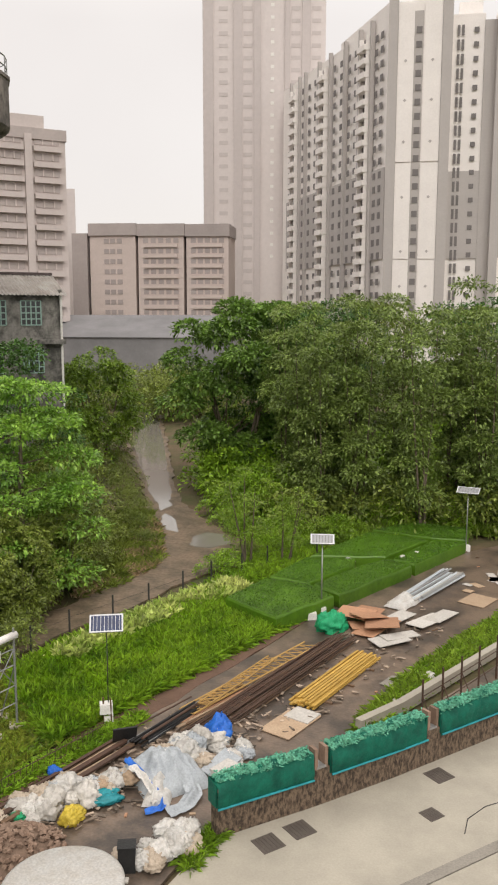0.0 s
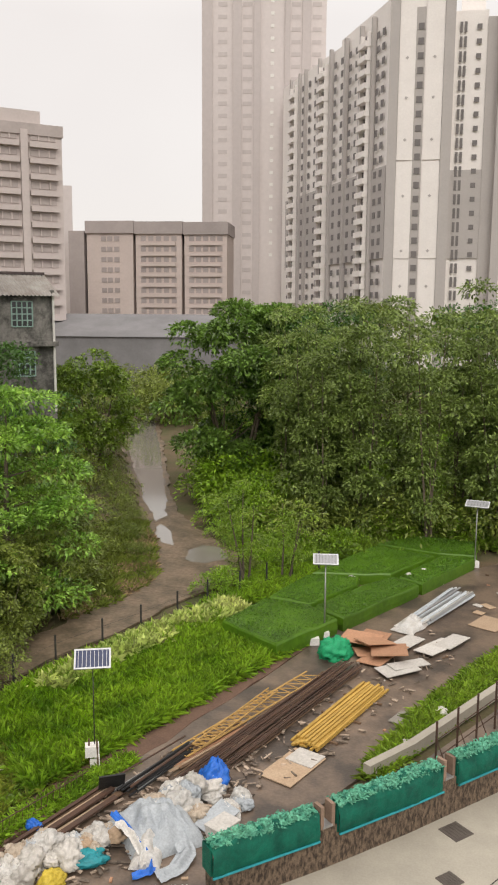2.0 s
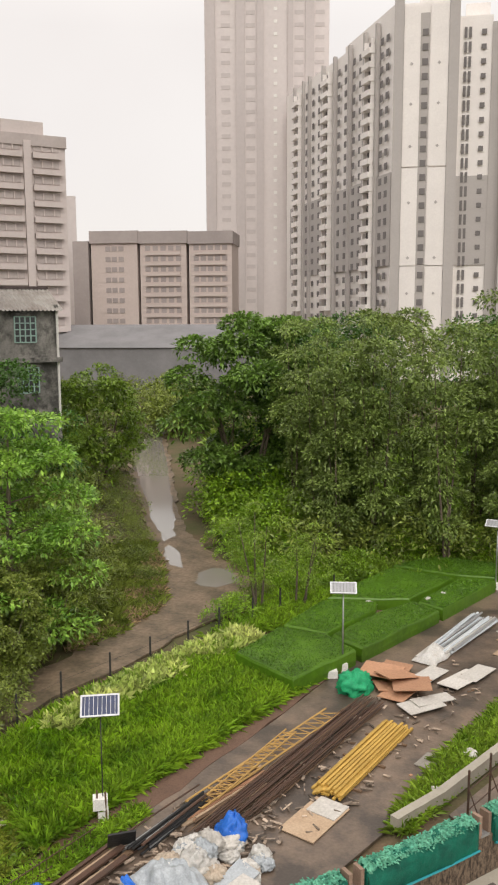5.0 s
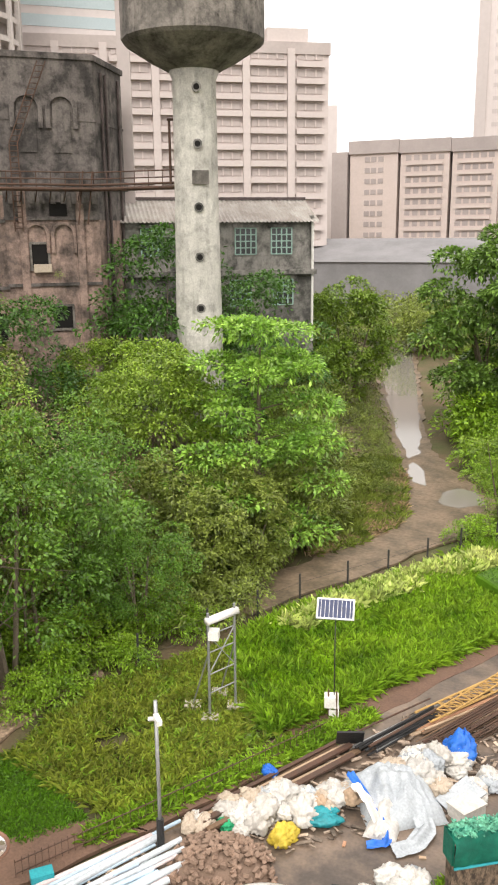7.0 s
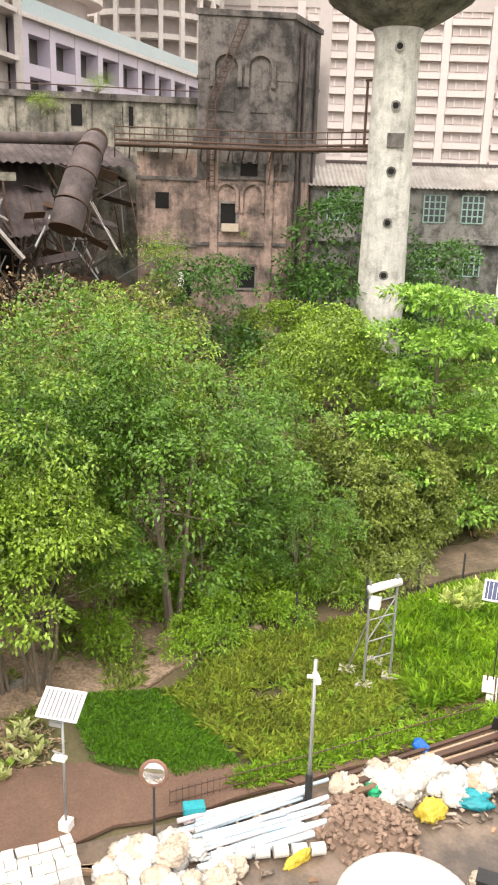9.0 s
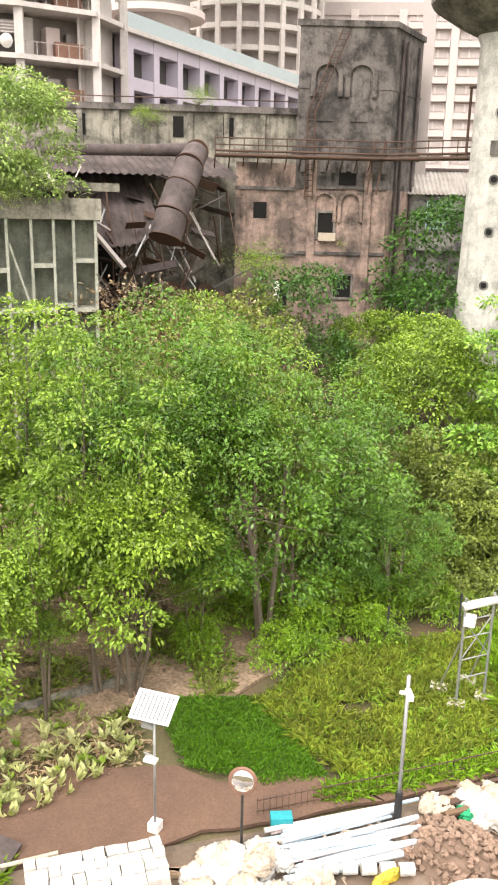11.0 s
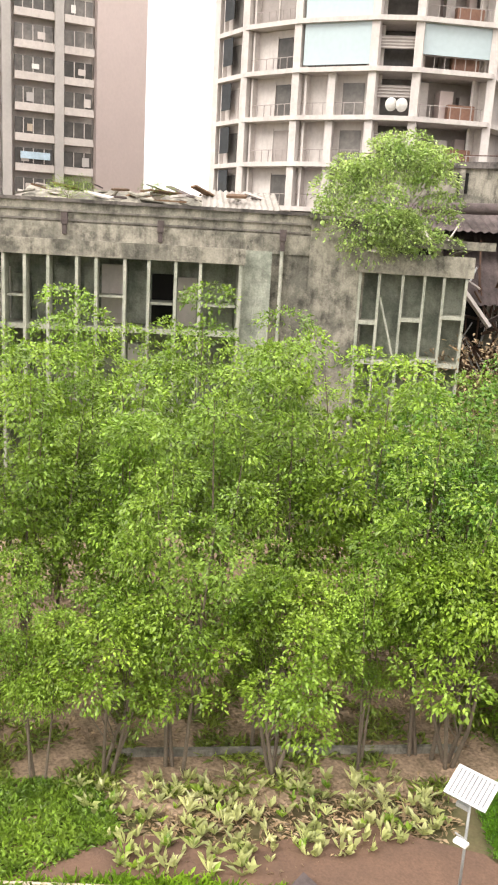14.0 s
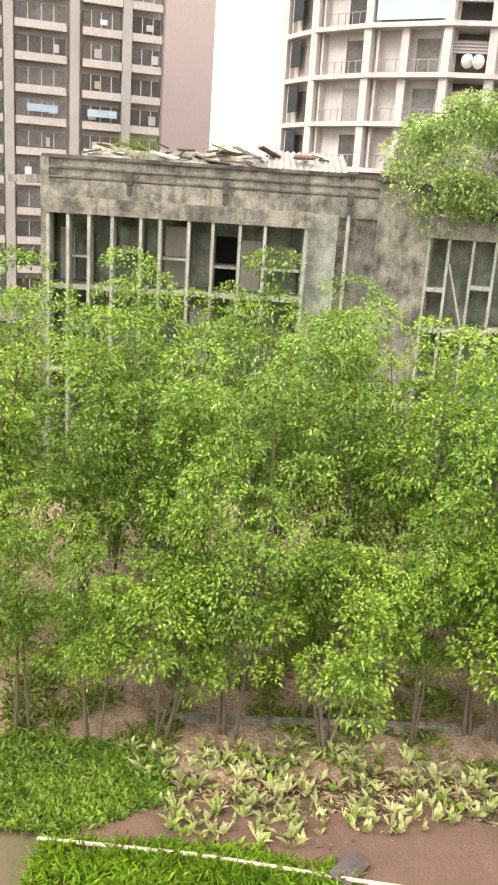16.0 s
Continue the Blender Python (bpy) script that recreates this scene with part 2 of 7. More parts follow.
mat("flat_side", (0.60, 0.505, 0.475), 0.9, (0.53, 0.445, 0.42), 0.1, 3, 0.05, grain=0.04)
mat("flat_pillar", (0.46, 0.43, 0.405), 0.9, None, 0.2, 4, 0.05, stain=0.4, grain=0.05)
mat("flat_glass", (0.09, 0.085, 0.08), 0.3, (0.22, 0.20, 0.18), 0.9, 3, 0.0, obrand=0.5)
mat("shed_roof", (0.25, 0.245, 0.25), 0.8, None, 0.2, 3, 0.1, grain=0.04)
mat("bark", (0.17, 0.135, 0.10), 0.95, (0.09, 0.075, 0.055), 3, 25, 0.7)
for nm, ca, cb in (("leaf_mid", (0.245, 0.365, 0.040), (0.115, 0.205, 0.022)), ("leaf_deep", (0.145, 0.285, 0.026), (0.07, 0.155, 0.016)), ("leaf_dome", (0.19, 0.32, 0.05), (0.095, 0.18, 0.03)), ("leaf_thicket", (0.27, 0.36, 0.085), (0.14, 0.205, 0.045)), ("leaf_varieg", (0.62, 0.66, 0.22), (0.32, 0.43, 0.09)), ("leaf_almond", (0.36, 0.56, 0.08), (0.09, 0.23, 0.024)), ("leaf_roof", (0.36, 0.46, 0.13), (0.17, 0.27, 0.06)), ("leaf_dark", (0.080, 0.184, 0.022), (0.038, 0.099, 0.013)),
                   ("leaf_straw", (0.29, 0.35, 0.04), (0.16, 0.185, 0.03)), ("leaf_yellow", (0.285, 0.405, 0.045), (0.12, 0.215, 0.016)), ("leaf_olive", (0.24, 0.295, 0.050), (0.12, 0.165, 0.027)), ("leaf_bright", (0.275, 0.43, 0.03), (0.125, 0.24, 0.016)),
                   ("leaf_pale", (0.52, 0.52, 0.25), (0.30, 0.34, 0.11)), ("leaf_dry", (0.42, 0.30, 0.18), (0.27, 0.20, 0.11)), ("hedge_green", (0.105, 0.225, 0.011), (0.07, 0.16, 0.009)), ("grass_green", (0.25, 0.43, 0.016), (0.075, 0.18, 0.010))):
    mat(nm, ca, 0.42, cb, 0.7, 6, 0.0, stain=0.9, island=0.5, trans=0.26, spec=0.5, obrand=0.14)
w = bpy.data.materials.new("creek_water")
w.use_nodes = True
wb = w.node_tree.nodes["Principled BSDF"]
wb.inputs["Base Color"].default_value, wb.inputs["Roughness"].default_value = (0.24, 0.22, 0.19, 1), 0.08
wb.inputs["Specular IOR Level"].default_value = 0.9
wno, wbp = w.node_tree.nodes.new("ShaderNodeTexNoise"), w.node_tree.nodes.new("ShaderNodeBump")
wno.inputs["Scale"].default_value, wno.inputs["Detail"].default_value = 1.6, 5.0
wbp.inputs["Strength"].default_value, wbp.inputs["Distance"].default_value = 0.25, 0.08
w.node_tree.links.new(wno.outputs["Fac"], wbp.inputs["Height"])
w.node_tree.links.new(wbp.outputs[0], wb.inputs["Normal"])
M["water"] = w


# ---- mesh helpers ----
class Shape:
    """Collects vertices and faces of one part."""
    def __init__(self):
        self.v, self.f = [], []

    def box(self, c, s, rz=0.0, tilt=(0.0, 0.0)):
        m = pose(*c, math.degrees(tilt[0]), math.degrees(tilt[1]), math.degrees(rz))
        k = len(self.v)
        for x in (-.5, .5):
            for y in (-.5, .5):
                for z in (-.5, .5):
                    self.v.append(tuple(m @ Vector((x * s[0], y * s[1], z * s[2]))))
        self.f += [tuple(k + i for i in q) for q in ((0, 1, 3, 2), (4, 6, 7, 5), (0, 4, 5, 1), (2, 3, 7, 6), (0, 2, 6, 4), (1, 5, 7, 3))]
        return self

    def wall(self, a, b, z0, z1, th):
        """Upright slab from a to b (plan points), th thick to the far side of the direction a to b's left."""
        a, b = Vector(a), Vector(b)
        d = (b - a).normalized()
        n = Vector((-d.y, d.x)) * th
        return self.prism([a, b, b + n, a + n], z0, z1)

    def prism(self, pts, z0, z1):
        k, n = len(self.v), len(pts)
        area = sum(pts[i][0] * pts[(i + 1) % n][1] - pts[(i + 1) % n][0] * pts[i][1] for i in range(n))
        if area < 0:
            pts = pts[::-1]
        self.v += [(p[0], p[1], z0) for p in pts] + [(p[0], p[1], z1) for p in pts]
        self.f += [tuple(k + i for i in range(n))[::-1], tuple(k + n + i for i in range(n))]
        self.f += [(k + i, k + (i + 1) % n, k + n + (i + 1) % n, k + n + i) for i in range(n)]
        return self

    def rod(self, p0, p1, r0, r1=None, n=8, caps=True):
        r1 = r0 if r1 is None else r1
        p0, p1 = Vector(p0), Vector(p1)
        q = (p1 - p0).to_track_quat("Z", "Y")
        k = len(self.v)
        for p, r in ((p0, r0), (p1, r1)):
            for i in range(n):
                a = 2 * math.pi * i / n
                self.v.append(tuple(p + q @ Vector((r * math.cos(a), r * math.sin(a), 0))))
        self.f += [(k + i, k + (i + 1) % n, k + n + (i + 1) % n, k + n + i) for i in range(n)]
        if caps:
            self.f += [tuple(k + i for i in range(n))[::-1], tuple(k + n + i for i in range(n))]
        return self

    def lathe(self, c, rings, n=24, caps=True):
        """rings: (radius, z) from the bottom up."""
        k = len(self.v)
        for r, z in rings:
            self.v += [(c[0] + r * math.cos(2 * math.pi * i / n), c[1] + r * math.sin(2 * math.pi * i / n), z) for i in range(n)]
        for j in range(len(rings) - 1):
            a, b = k + j * n, k + (j + 1) * n
            self.f += [(a + i, a + (i + 1) % n, b + (i + 1) % n, b + i) for i in range(n)]
        if caps:
            self.f += [tuple(k + i for i in range(n))[::-1], tuple(k + (len(rings) - 1) * n + i for i in range(n))]
        return self

    def sheet(self, fn, nu, nv):
        k = len(self.v)
        for i in range(nu + 1):
            for j in range(nv + 1):
                self.v.append(tuple(fn(i / nu, j / nv)))
        self.f += [(k + i * (nv + 1) + j, k + (i + 1) * (nv + 1) + j, k + (i + 1) * (nv + 1) + j + 1, k + i * (nv + 1) + j + 1) for i in range(nu) for j in range(nv)]
        return self

    def mesh(self, name, material, smooth=False):
        me = bpy.data.meshes.new(name)
        me.from_pydata(self.v, [], self.f)
        me.materials.append(material)
        if smooth:
            me.polygons.foreach_set("use_smooth", [True] * len(me.polygons))
        me.update()
        return me


def part(name, shape, material, parent=None, label="", smooth=False, m=None):
    """One mesh object under a thing, or a top-level one. shape: a Shape, or a mesh that is shared."""
    me = shape.mesh(name, material, smooth) if isinstance(shape, Shape) else shape
    ob = new(name, me)
    if parent is not None:
        ob.parent = parent
    if m is not None:
        ob.matrix_basis = m
    if label:
        ob["label"] = label
    return ob


def thing(name, label, category, m=None, group="", kind=""):
    ob = new(name)
    ob.empty_display_size = 0.2
    if m is not None:
        ob.matrix_basis = m
    return tagged(ob, label, category, group, kind)


def rnd(a, b):
    return random.uniform(a, b)


# ---- ground ----
def flat_area(name, pts, z, material, label, category, thick=0.05, sub=0):
    ring = []
    for i, p in enumerate(pts):
        a, b = Vector(p), Vector(pts[(i + 1) % len(pts)])
        n = max(1, int((b - a).length / 0.7)) if sub else 1
        for k in range(n):
            q = a.lerp(b, k / n)
            ring.append(q + sub * Vector((noise.noise(Vector((q.x * .8, q.y * .8, z * 50))), noise.noise(Vector((q.x * .8, q.y * .8, 9 + z * 50))))))
    ob = part(name, Shape().prism(ring, z - thick, z), material)
    return tagged(ob, label, category, kind="structure")


def ground_height(x, y):
    d = math.hypot(x + 10, y - 25)
    return 0.10 * noise.noise(Vector((x * 0.25, y * 0.25, 0))) * min(1.0, max(0.0, (d - 30) / 30)) - 0.13


g = Shape()
ticks = [-1500, -700, -350] + [x * 6.0 for x in range(-33, 22)] + [200, 500, 1500]
g.sheet(lambda a, b: (ticks[round(a * (len(ticks) - 1))], ticks[round(b * (len(ticks) - 1))] + 40, ground_height(ticks[round(a * (len(ticks) - 1))], ticks[round(b * (len(ticks) - 1))] + 40)), len(ticks) - 1, len(ticks) - 1)
tagged(part("ground", g, M["soil"], smooth=True), "overgrown brown soil with thin weeds", "ground", kind="structure")

flat_area("creek_bed", [(-47.5, 137), (-38.5, 108), (-30.6, 80), (-25.2, 68), (-21.8, 60), (-18.8, 52.6), (-16.6, 46.6), (-15.0, 41), (-14.7, 35.6), (-15.8, 31.4), (-17.2, 28.6), (-19.5, 25.6), (-24, 24.6), (-23.4, 23.4), (-17.6, 23.6), (-14.8, 27.2), (-13.9, 29.8), (-12.9, 32.2), (-11.6, 35.4), (-10.4, 38.2), (-9.4, 41.2), (-9.8, 44.4), (-12.8, 48.6), (-15.6, 52.4), (-18.0, 57.6), (-21.2, 66.6), (-25.4, 78.6), (-33, 100), (-44, 138)], 0.012, M["mud"], "muddy bank of a shallow creek", "mud", 0.1, .5)
flat_area("creek_water", [(-46.9, 136), (-37.6, 106), (-29.5, 79), (-26.0, 71.4), (-25.0, 68.6), (-22.2, 62.6), (-20.2, 57.4), (-18.2, 53.4), (-17.2, 51.4), (-17.0, 52.8), (-18.3, 57.2), (-21.6, 66.6), (-25.8, 78.6), (-33.6, 100), (-45, 136)], 0.02, M["water"], "grey shallow creek water", "water", 0.02, .22)
flat_area("puddle", [(-13.0, 43.6), (-11.4, 43.0), (-10.6, 44.2), (-11.4, 46.2), (-12.6, 46.4), (-13.2, 45.2)], 0.02, M["water"], "shallow puddle beside the creek", "puddle", 0.02, .35)
flat_area("puddle", [(-15.2, 46.4), (-14.4, 46.2), (-15.6, 49.6), (-16.6, 50.6), (-16.8, 49.8)], 0.02, M["water"], "narrow puddle in the mud", "puddle", 0.02, .35)
YARD = [(-16, 6), (-12.6, 12.2), (-10.6, 16.0), (-9.2, 20.0), (-7.9, 23.8), (-5.7, 28.9), (-3.4, 35.2), (-0.8, 39.9), (2.2, 44.6), (6, 48.5), (14, 60), (20, 57), (9, 40), (4.5, 34.7), (2.1, 30), (0.0, 25.8), (-1.1, 23.7), (-4.5, 17.5), (-6.5, 9), (-12, 2)]
flat_area("yard", YARD, 0.02, M["wet_yard"], "wet brown concrete yard with mud", "yard", 0.08)
flat_area("lot", [(3.0, 59.5), (8, 74), (30, 70), (24, 52), (9, 57.5)], 0.04, M["concrete_paving"], "pale concrete lot behind the trees", "lot", 0.1, .5)
flat_area("soil_path", [(-19, 1), (-18.6, 4), (-17.6, 7.5), (-17.2, 10.7), (-15.6, 12.2), (-12.8, 14.6), (-12.2, 15.0), (-11.3, 15.2), (-12.6, 12.4), (-14.6, 9.0), (-16.2, 4), (-17, 1)], 0.03, M["red_soil"], "bare reddish soil path", "path", 0.09, .5)
flat_area("soil_strip", [(-12.2, 15.0), (-10.4, 19.9), (-9.5, 22.2), (-6.9, 28.0), (-4.8, 33.2), (-4.2, 33.0), (-6.2, 28.0), (-8.6, 22.0), (-9.6, 19.6), (-11.3, 15.2)], 0.03, M["red_soil"], "reddish soil strip beside the yard", "path", 0.09, .25)
flat_area("soil_patch", [(-11.4, 22.2), (-9.9, 21.6), (-9.2, 23.4), (-10.6, 24.6)], 0.03, M["red_soil"], "bare soil patch in the planting", "path", 0.09, .6)
flat_area("wood_ground", [(-19.6, -2), (-19.3, 6), (-18.6, 10.7), (-17.5, 14), (-17.0, 20), (-21, 26), (-36, 28), (-40, 2), (-38, -10)], 0.0, M["wood_floor"], "leaf-littered ground under the trees", "ground", 0.1, .8)
# paved strip on the near side of the pebble wall
flat_area("paving", [(-5.6, 12.5), (-4.5, 16.3), (-4.2, 16.7), (-2.0, 18.6), (0.1, 20.6), (3.3, 23.9), (16, 37), (22, 32), (2.8, 17.9), (0.4, 15.6), (-2.6, 12.0)], 0.05, M["concrete_paving"], "pale concrete paving, damp and stained", "pavement", 0.1)
lower = [(0.7, 15.6), (3.1, 17.9), (22.3, 31.7), (26, 27), (4, 10), (-1.5, 9)]
flat_area("lower_drive", lower, -0.25 + 0.29, M["concrete_paving"], "lower concrete drive beyond a step", "pavement", 0.1)
part("paving_step", Shape().wall((0.35, 15.75), (2.75, 18.05), 0.0, 0.055, 0.0 - 0.32).wall((2.75, 18.05), (22.0, 32.15), 0.0, 0.055, -0.32), M["paving_edge"])
tagged(bpy.data.objects["paving_step"], "dark concrete step edge of the paving", "kerb", kind="structure")


# ---- far buildings ----
class Face:
    """An upright facade: u runs from a to b, out points to the viewer's side."""
    def __init__(self, a, b):
        self.a, self.b = Vector(a), Vector(b)
        self.d = (self.b - self.a).normalized()
        self.len = (self.b - self.a).length
        self.n = Vector((self.d.y, -self.d.x))
        if self.n.dot(-self.a) < 0:
            self.n = -self.n
        self.rz = math.atan2(self.d.y, self.d.x)
        self.flip = self.n.dot(Vector((self.d.y, -self.d.x))) > 0

    def p(self, u, out=0.0):
        q = self.a + self.d * u + self.n * out
        return (q.x, q.y)

    def at(self, u, z, out=0.0):
        x, y = self.p(u, out)
        return Matrix.Translation((x, y, z)) @ Matrix.Rotation(self.rz + (0 if self.flip else math.pi), 4, "Z")

    def slab(self, s, u0, u1, z0, z1, o0, o1):
        return s.prism([Vector(self.p(u0, o0)), Vector(self.p(u1, o0)), Vector(self.p(u1, o1)), Vector(self.p(u0, o1))], z0, z1)


def pane_mesh(name, w, h, material, depth=0.12):
    return Shape().box((0, 0, 0), (w, depth, h)).mesh(name, material)


def windows(parent, face, us, zs, mesh, out=0.0, name="window"):
    for z in zs:
        for u in us:
            part(name, mesh, None, parent, m=face.at(u, z, out))


# apartment tower with white panels and balcony stacks
rt = thing("apartment_tower", "tall white and grey apartment tower with balcony stacks", "building")
fr, lf = Face((-11, 189.7), (34, 191)), Face((-11, 189.7), (-44, 250))
for pts, top in ((((-11, 190.0), (2.2, 190.2), (2.2, 230), (-24, 216)), 78), (((-12, 193), (-11, 240), (-44, 252), (-44.2, 250)), 76), (((1.6, 192.5), (9, 192.7), (9, 230), (1.6, 230)), 75.5), (((11.5, 190.3), (36, 191), (36, 230), (11.5, 230)), 76)):
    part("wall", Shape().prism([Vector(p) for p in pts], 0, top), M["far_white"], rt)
for u0, u1, o, z1 in ((0, 2.0, 0.5, 79.5), (5.4, 7.4, -0.2, 76), (11.2, 13.3, 0.5, 79), (22.4, 24.2, 0.35, 76.5)):
    part("dark_pier", fr.slab(Shape(), u0, u1, 0, z1, -0.8, o), M["far_grey"], rt, "grey corner pier")
# gap between the blocks filled in grey, its shade is the colour
part("dark_pier", fr.slab(Shape(), 20.0, 22.6, 0, 74, -5, -2.0), M["far_grey"], rt, "grey fill of the gap, its shade painted in")
part("grey_band", fr.slab(Shape(), 13.3, 20.0, 25, 43.5, -2.6, -2.15), M["far_grey"], rt, "grey painted middle storeys")
part("grey_band", fr.slab(Shape(), 24.2, 45, 25, 43.5, -0.4, 0.12), M["far_grey"], rt, "grey painted middle storeys")
part("grey_band", lf.slab(Shape(), 0.2, 66, 25, 44.5, -0.1, 0.15), M["far_grey"], rt, "grey painted middle storeys")
for u0, u1 in ((2.0, 5.4), (7.4, 11.2)):
    for z0, z1 in ((0, 24.7), (24.9, 45.1), (45.4, 77.5)):
        part("white_panel", fr.slab(Shape(), u0 + 0.05, u1 - 0.05, z0, z1, -0.3, 0.25), M["far_white"], rt, "plain white panel strip")
zs = [5.5 + 2.9 * k for k in range(24)]
wide, slim, small = (pane_mesh("window", 1.1, 1.5, M["far_dark"]), pane_mesh("window", 0.55, 2.1, M["far_dark"]), pane_mesh("window", 1.0, 1.0, M["far_dark"]))
windows(rt, fr, (14.6, 15.5), zs, slim, -2.1)
windows(rt, fr, (18.3,), zs, small, -2.1)
windows(rt, fr, (25.6, 32.6), zs, small, 0.1)
windows(rt, fr, (28.6, 29.5, 36.0, 37), zs, slim, 0.1)
windows(rt, fr, (6.4,), zs, pane_mesh("window", 1.2, 1.3, M["far_dark"]), -0.12)
mark = Shape().box((0, 0, 0), (.5, .14, .5), 0, (0, math.pi / 4)).mesh("wall_mark", M["far_grey"])
windows(rt, fr, (3.7, 9.3), [12, 19, 26.5, 38, 49.5, 58, 66], mark, .27, "wall_mark")
windows(rt, lf, (2.6, 5.4, 16.8, 20.4, 25.4, 29.6, 43.0, 47.5, 52.4, 63.5), zs[3:], pane_mesh("window", 1.3, 1.4, M["far_dark"]), 0.2)
bal = Shape().box((0, -0.9, -0.9), (4.2, 1.8, 1.2)).box((-1.8, -0.6, 0.6), (0.35, 1.2, 2.0)).box((1.8, -0.6, 0.6), (0.35, 1.2, 2.0)).mesh("balcony", M["far_white"])
# dark box behind each balcony, its deep shade put into the colour
shade = Shape().box((0, 0, 0), (3.0, 0.5, 1.7)).mesh("recess", M["far_dark"])
for u in (10.5, 36.0, 58.0):
    for z in zs[4:]:
        part("balcony", bal, None, rt, m=lf.at(u, z, 0.1))
        part("recess", shade, None, rt, m=lf.at(u, z + 0.6, 0.1))
for u in (7.6, 14.0, 22.8, 32.2, 40.0, 50.0, 54.6, 61.6):
    part("dark_rib", lf.slab(Shape(), u - 0.4, u + 0.4, 0, 76.5, -0.2, 0.7), M["far_grey"], rt, "grey vertical rib")
part("roof_tank", Shape().box((-3, 196, 79.5), (6, 5, 3)), M["far_white"], rt)
part("stair_head", Shape().box((6, 200, 77.5), (5, 5, 4)), M["far_white"], rt)
part("roof_spire", Shape().rod((13, 198, 76), (13, 198, 81), 1.8, 0.1, 4), M["far_white"], rt)

# skyscraper, with the haze of distance in its pale wall colours
sk = thing("skyscraper", "very tall pale skyscraper, haze painted into its colours", "building")
f = Face((-68.5, 250.8), (-33.3, 257.9))
s = Shape()
f.slab(s, 0, f.len, 0, 175, -35, 0)
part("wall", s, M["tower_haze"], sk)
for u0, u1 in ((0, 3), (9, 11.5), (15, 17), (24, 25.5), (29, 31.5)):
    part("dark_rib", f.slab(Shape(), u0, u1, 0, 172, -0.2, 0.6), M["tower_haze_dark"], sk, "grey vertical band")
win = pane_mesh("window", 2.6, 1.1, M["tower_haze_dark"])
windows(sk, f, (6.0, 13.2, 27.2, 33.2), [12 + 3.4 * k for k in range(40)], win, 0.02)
# column of bright panes, their light painted as plain white
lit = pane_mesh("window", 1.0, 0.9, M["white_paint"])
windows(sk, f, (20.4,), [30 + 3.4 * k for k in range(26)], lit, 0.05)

# three blocks of old flats and a narrow one
pk = Face((-86.0, 204.5), (-50.3, 207.9))
for name, u0, u1, top, ma in (("flats", 0.0, 11.9, 35.4, "pink_wall"), ("flats", 12.6, 24.3, 35.2, "pink_wall"), ("flats", 25.0, 35.7, 35.0, "pink_wall")):
    t = thing(name, "weathered pinkish block of flats, nine storeys", "building", group="blocks of flats")
    s = Shape()
    pk.slab(s, u0, u1, 0, top - 3, -12, 0)
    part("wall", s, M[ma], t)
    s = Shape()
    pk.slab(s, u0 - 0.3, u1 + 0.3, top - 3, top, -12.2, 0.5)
    part("roof", s, M["pink_dark"], t, "darker roof storey")
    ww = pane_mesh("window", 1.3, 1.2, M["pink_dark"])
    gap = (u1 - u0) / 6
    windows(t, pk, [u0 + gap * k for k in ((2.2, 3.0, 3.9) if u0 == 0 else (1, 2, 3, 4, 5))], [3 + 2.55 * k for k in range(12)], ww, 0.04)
    if u0 > 0:
        for k in range(11):
            part("balcony_band", pk.slab(Shape(), u0 + 1.5, u1 - 1.5, 3.9 + 2.55 * k, 4.7 + 2.55 * k, -0.1, 0.5), M["pink_wall"], t)
# end of the row: its shade is put into the darker pink
t = tagged(part("flat_block_end", pk.slab(Shape(), -4.6, -0.6, 0, 33, -10, 0.5), M["pink_dark"]), "narrow end of a block of flats, shade painted in", "building")
t = tagged(part("distant_block", Face((-96, 209.2), (-92.4, 210.8)).slab(Shape(), 0, 3.9, 0, 45, -6, 0), M["tower_haze"]), "faint pale block, haze painted into its colour", "building")
# low shed roof in front of the flats
t = thing("warehouse", "long low grey warehouse roof far off", "building")
wf = Face((-78, 150), (-20, 158))
part("wall", wf.slab(Shape(), 0, wf.len, 0, 8.5, -20, 0), M["shed_roof"], t)
rs = Shape().sheet(lambda a, b: (*wf.p(a * wf.len, 0.4 - b * 14), 8.5 + 4.2 * b), 30, 6)
part("roof", rs, M["shed_roof"], t)

# long apartment slab with balcony bands
sl = thing("apartment_slab", "large pale pink apartment slab with balcony bands", "building")
f = Face((-71.6, 159.7), (-119, 119))
s = Shape()
f.slab(s, 0, f.len, 0, 47.5, -14, -1.0)
f.slab(s, 4, 12, 47.5, 51.2, -12, -1.5)
f.slab(s, 20, 34, 47.5, 52.0, -12, -1.5)
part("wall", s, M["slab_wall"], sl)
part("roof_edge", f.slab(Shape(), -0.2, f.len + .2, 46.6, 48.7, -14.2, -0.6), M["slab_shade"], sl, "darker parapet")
zs = [2.8 + 3.0 * k for k in range(15)]
for u0, u1 in ((1.0, 6.5), (8.5, 15.5), (17.0, 24.5), (26.5, 32.5), (34.0, 41.5), (43.5, 50), (52, 59)):
    # strips above the balconies: recess shade painted as a darker wall colour
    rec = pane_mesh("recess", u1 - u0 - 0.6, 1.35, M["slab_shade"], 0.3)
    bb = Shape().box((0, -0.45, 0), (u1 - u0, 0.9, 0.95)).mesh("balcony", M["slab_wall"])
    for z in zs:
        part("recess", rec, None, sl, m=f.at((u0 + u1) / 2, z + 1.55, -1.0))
        part("balcony", bb, None, sl, m=f.at((u0 + u1) / 2, z, -0.95))
for u in (7.5, 16.2, 25.5, 33.2, 42.5, 51):
    part("pier", f.slab(Shape(), u - 0.7, u + 0.7, 0, 47.5, -1.2, -0.3), M["slab_wall"], sl)
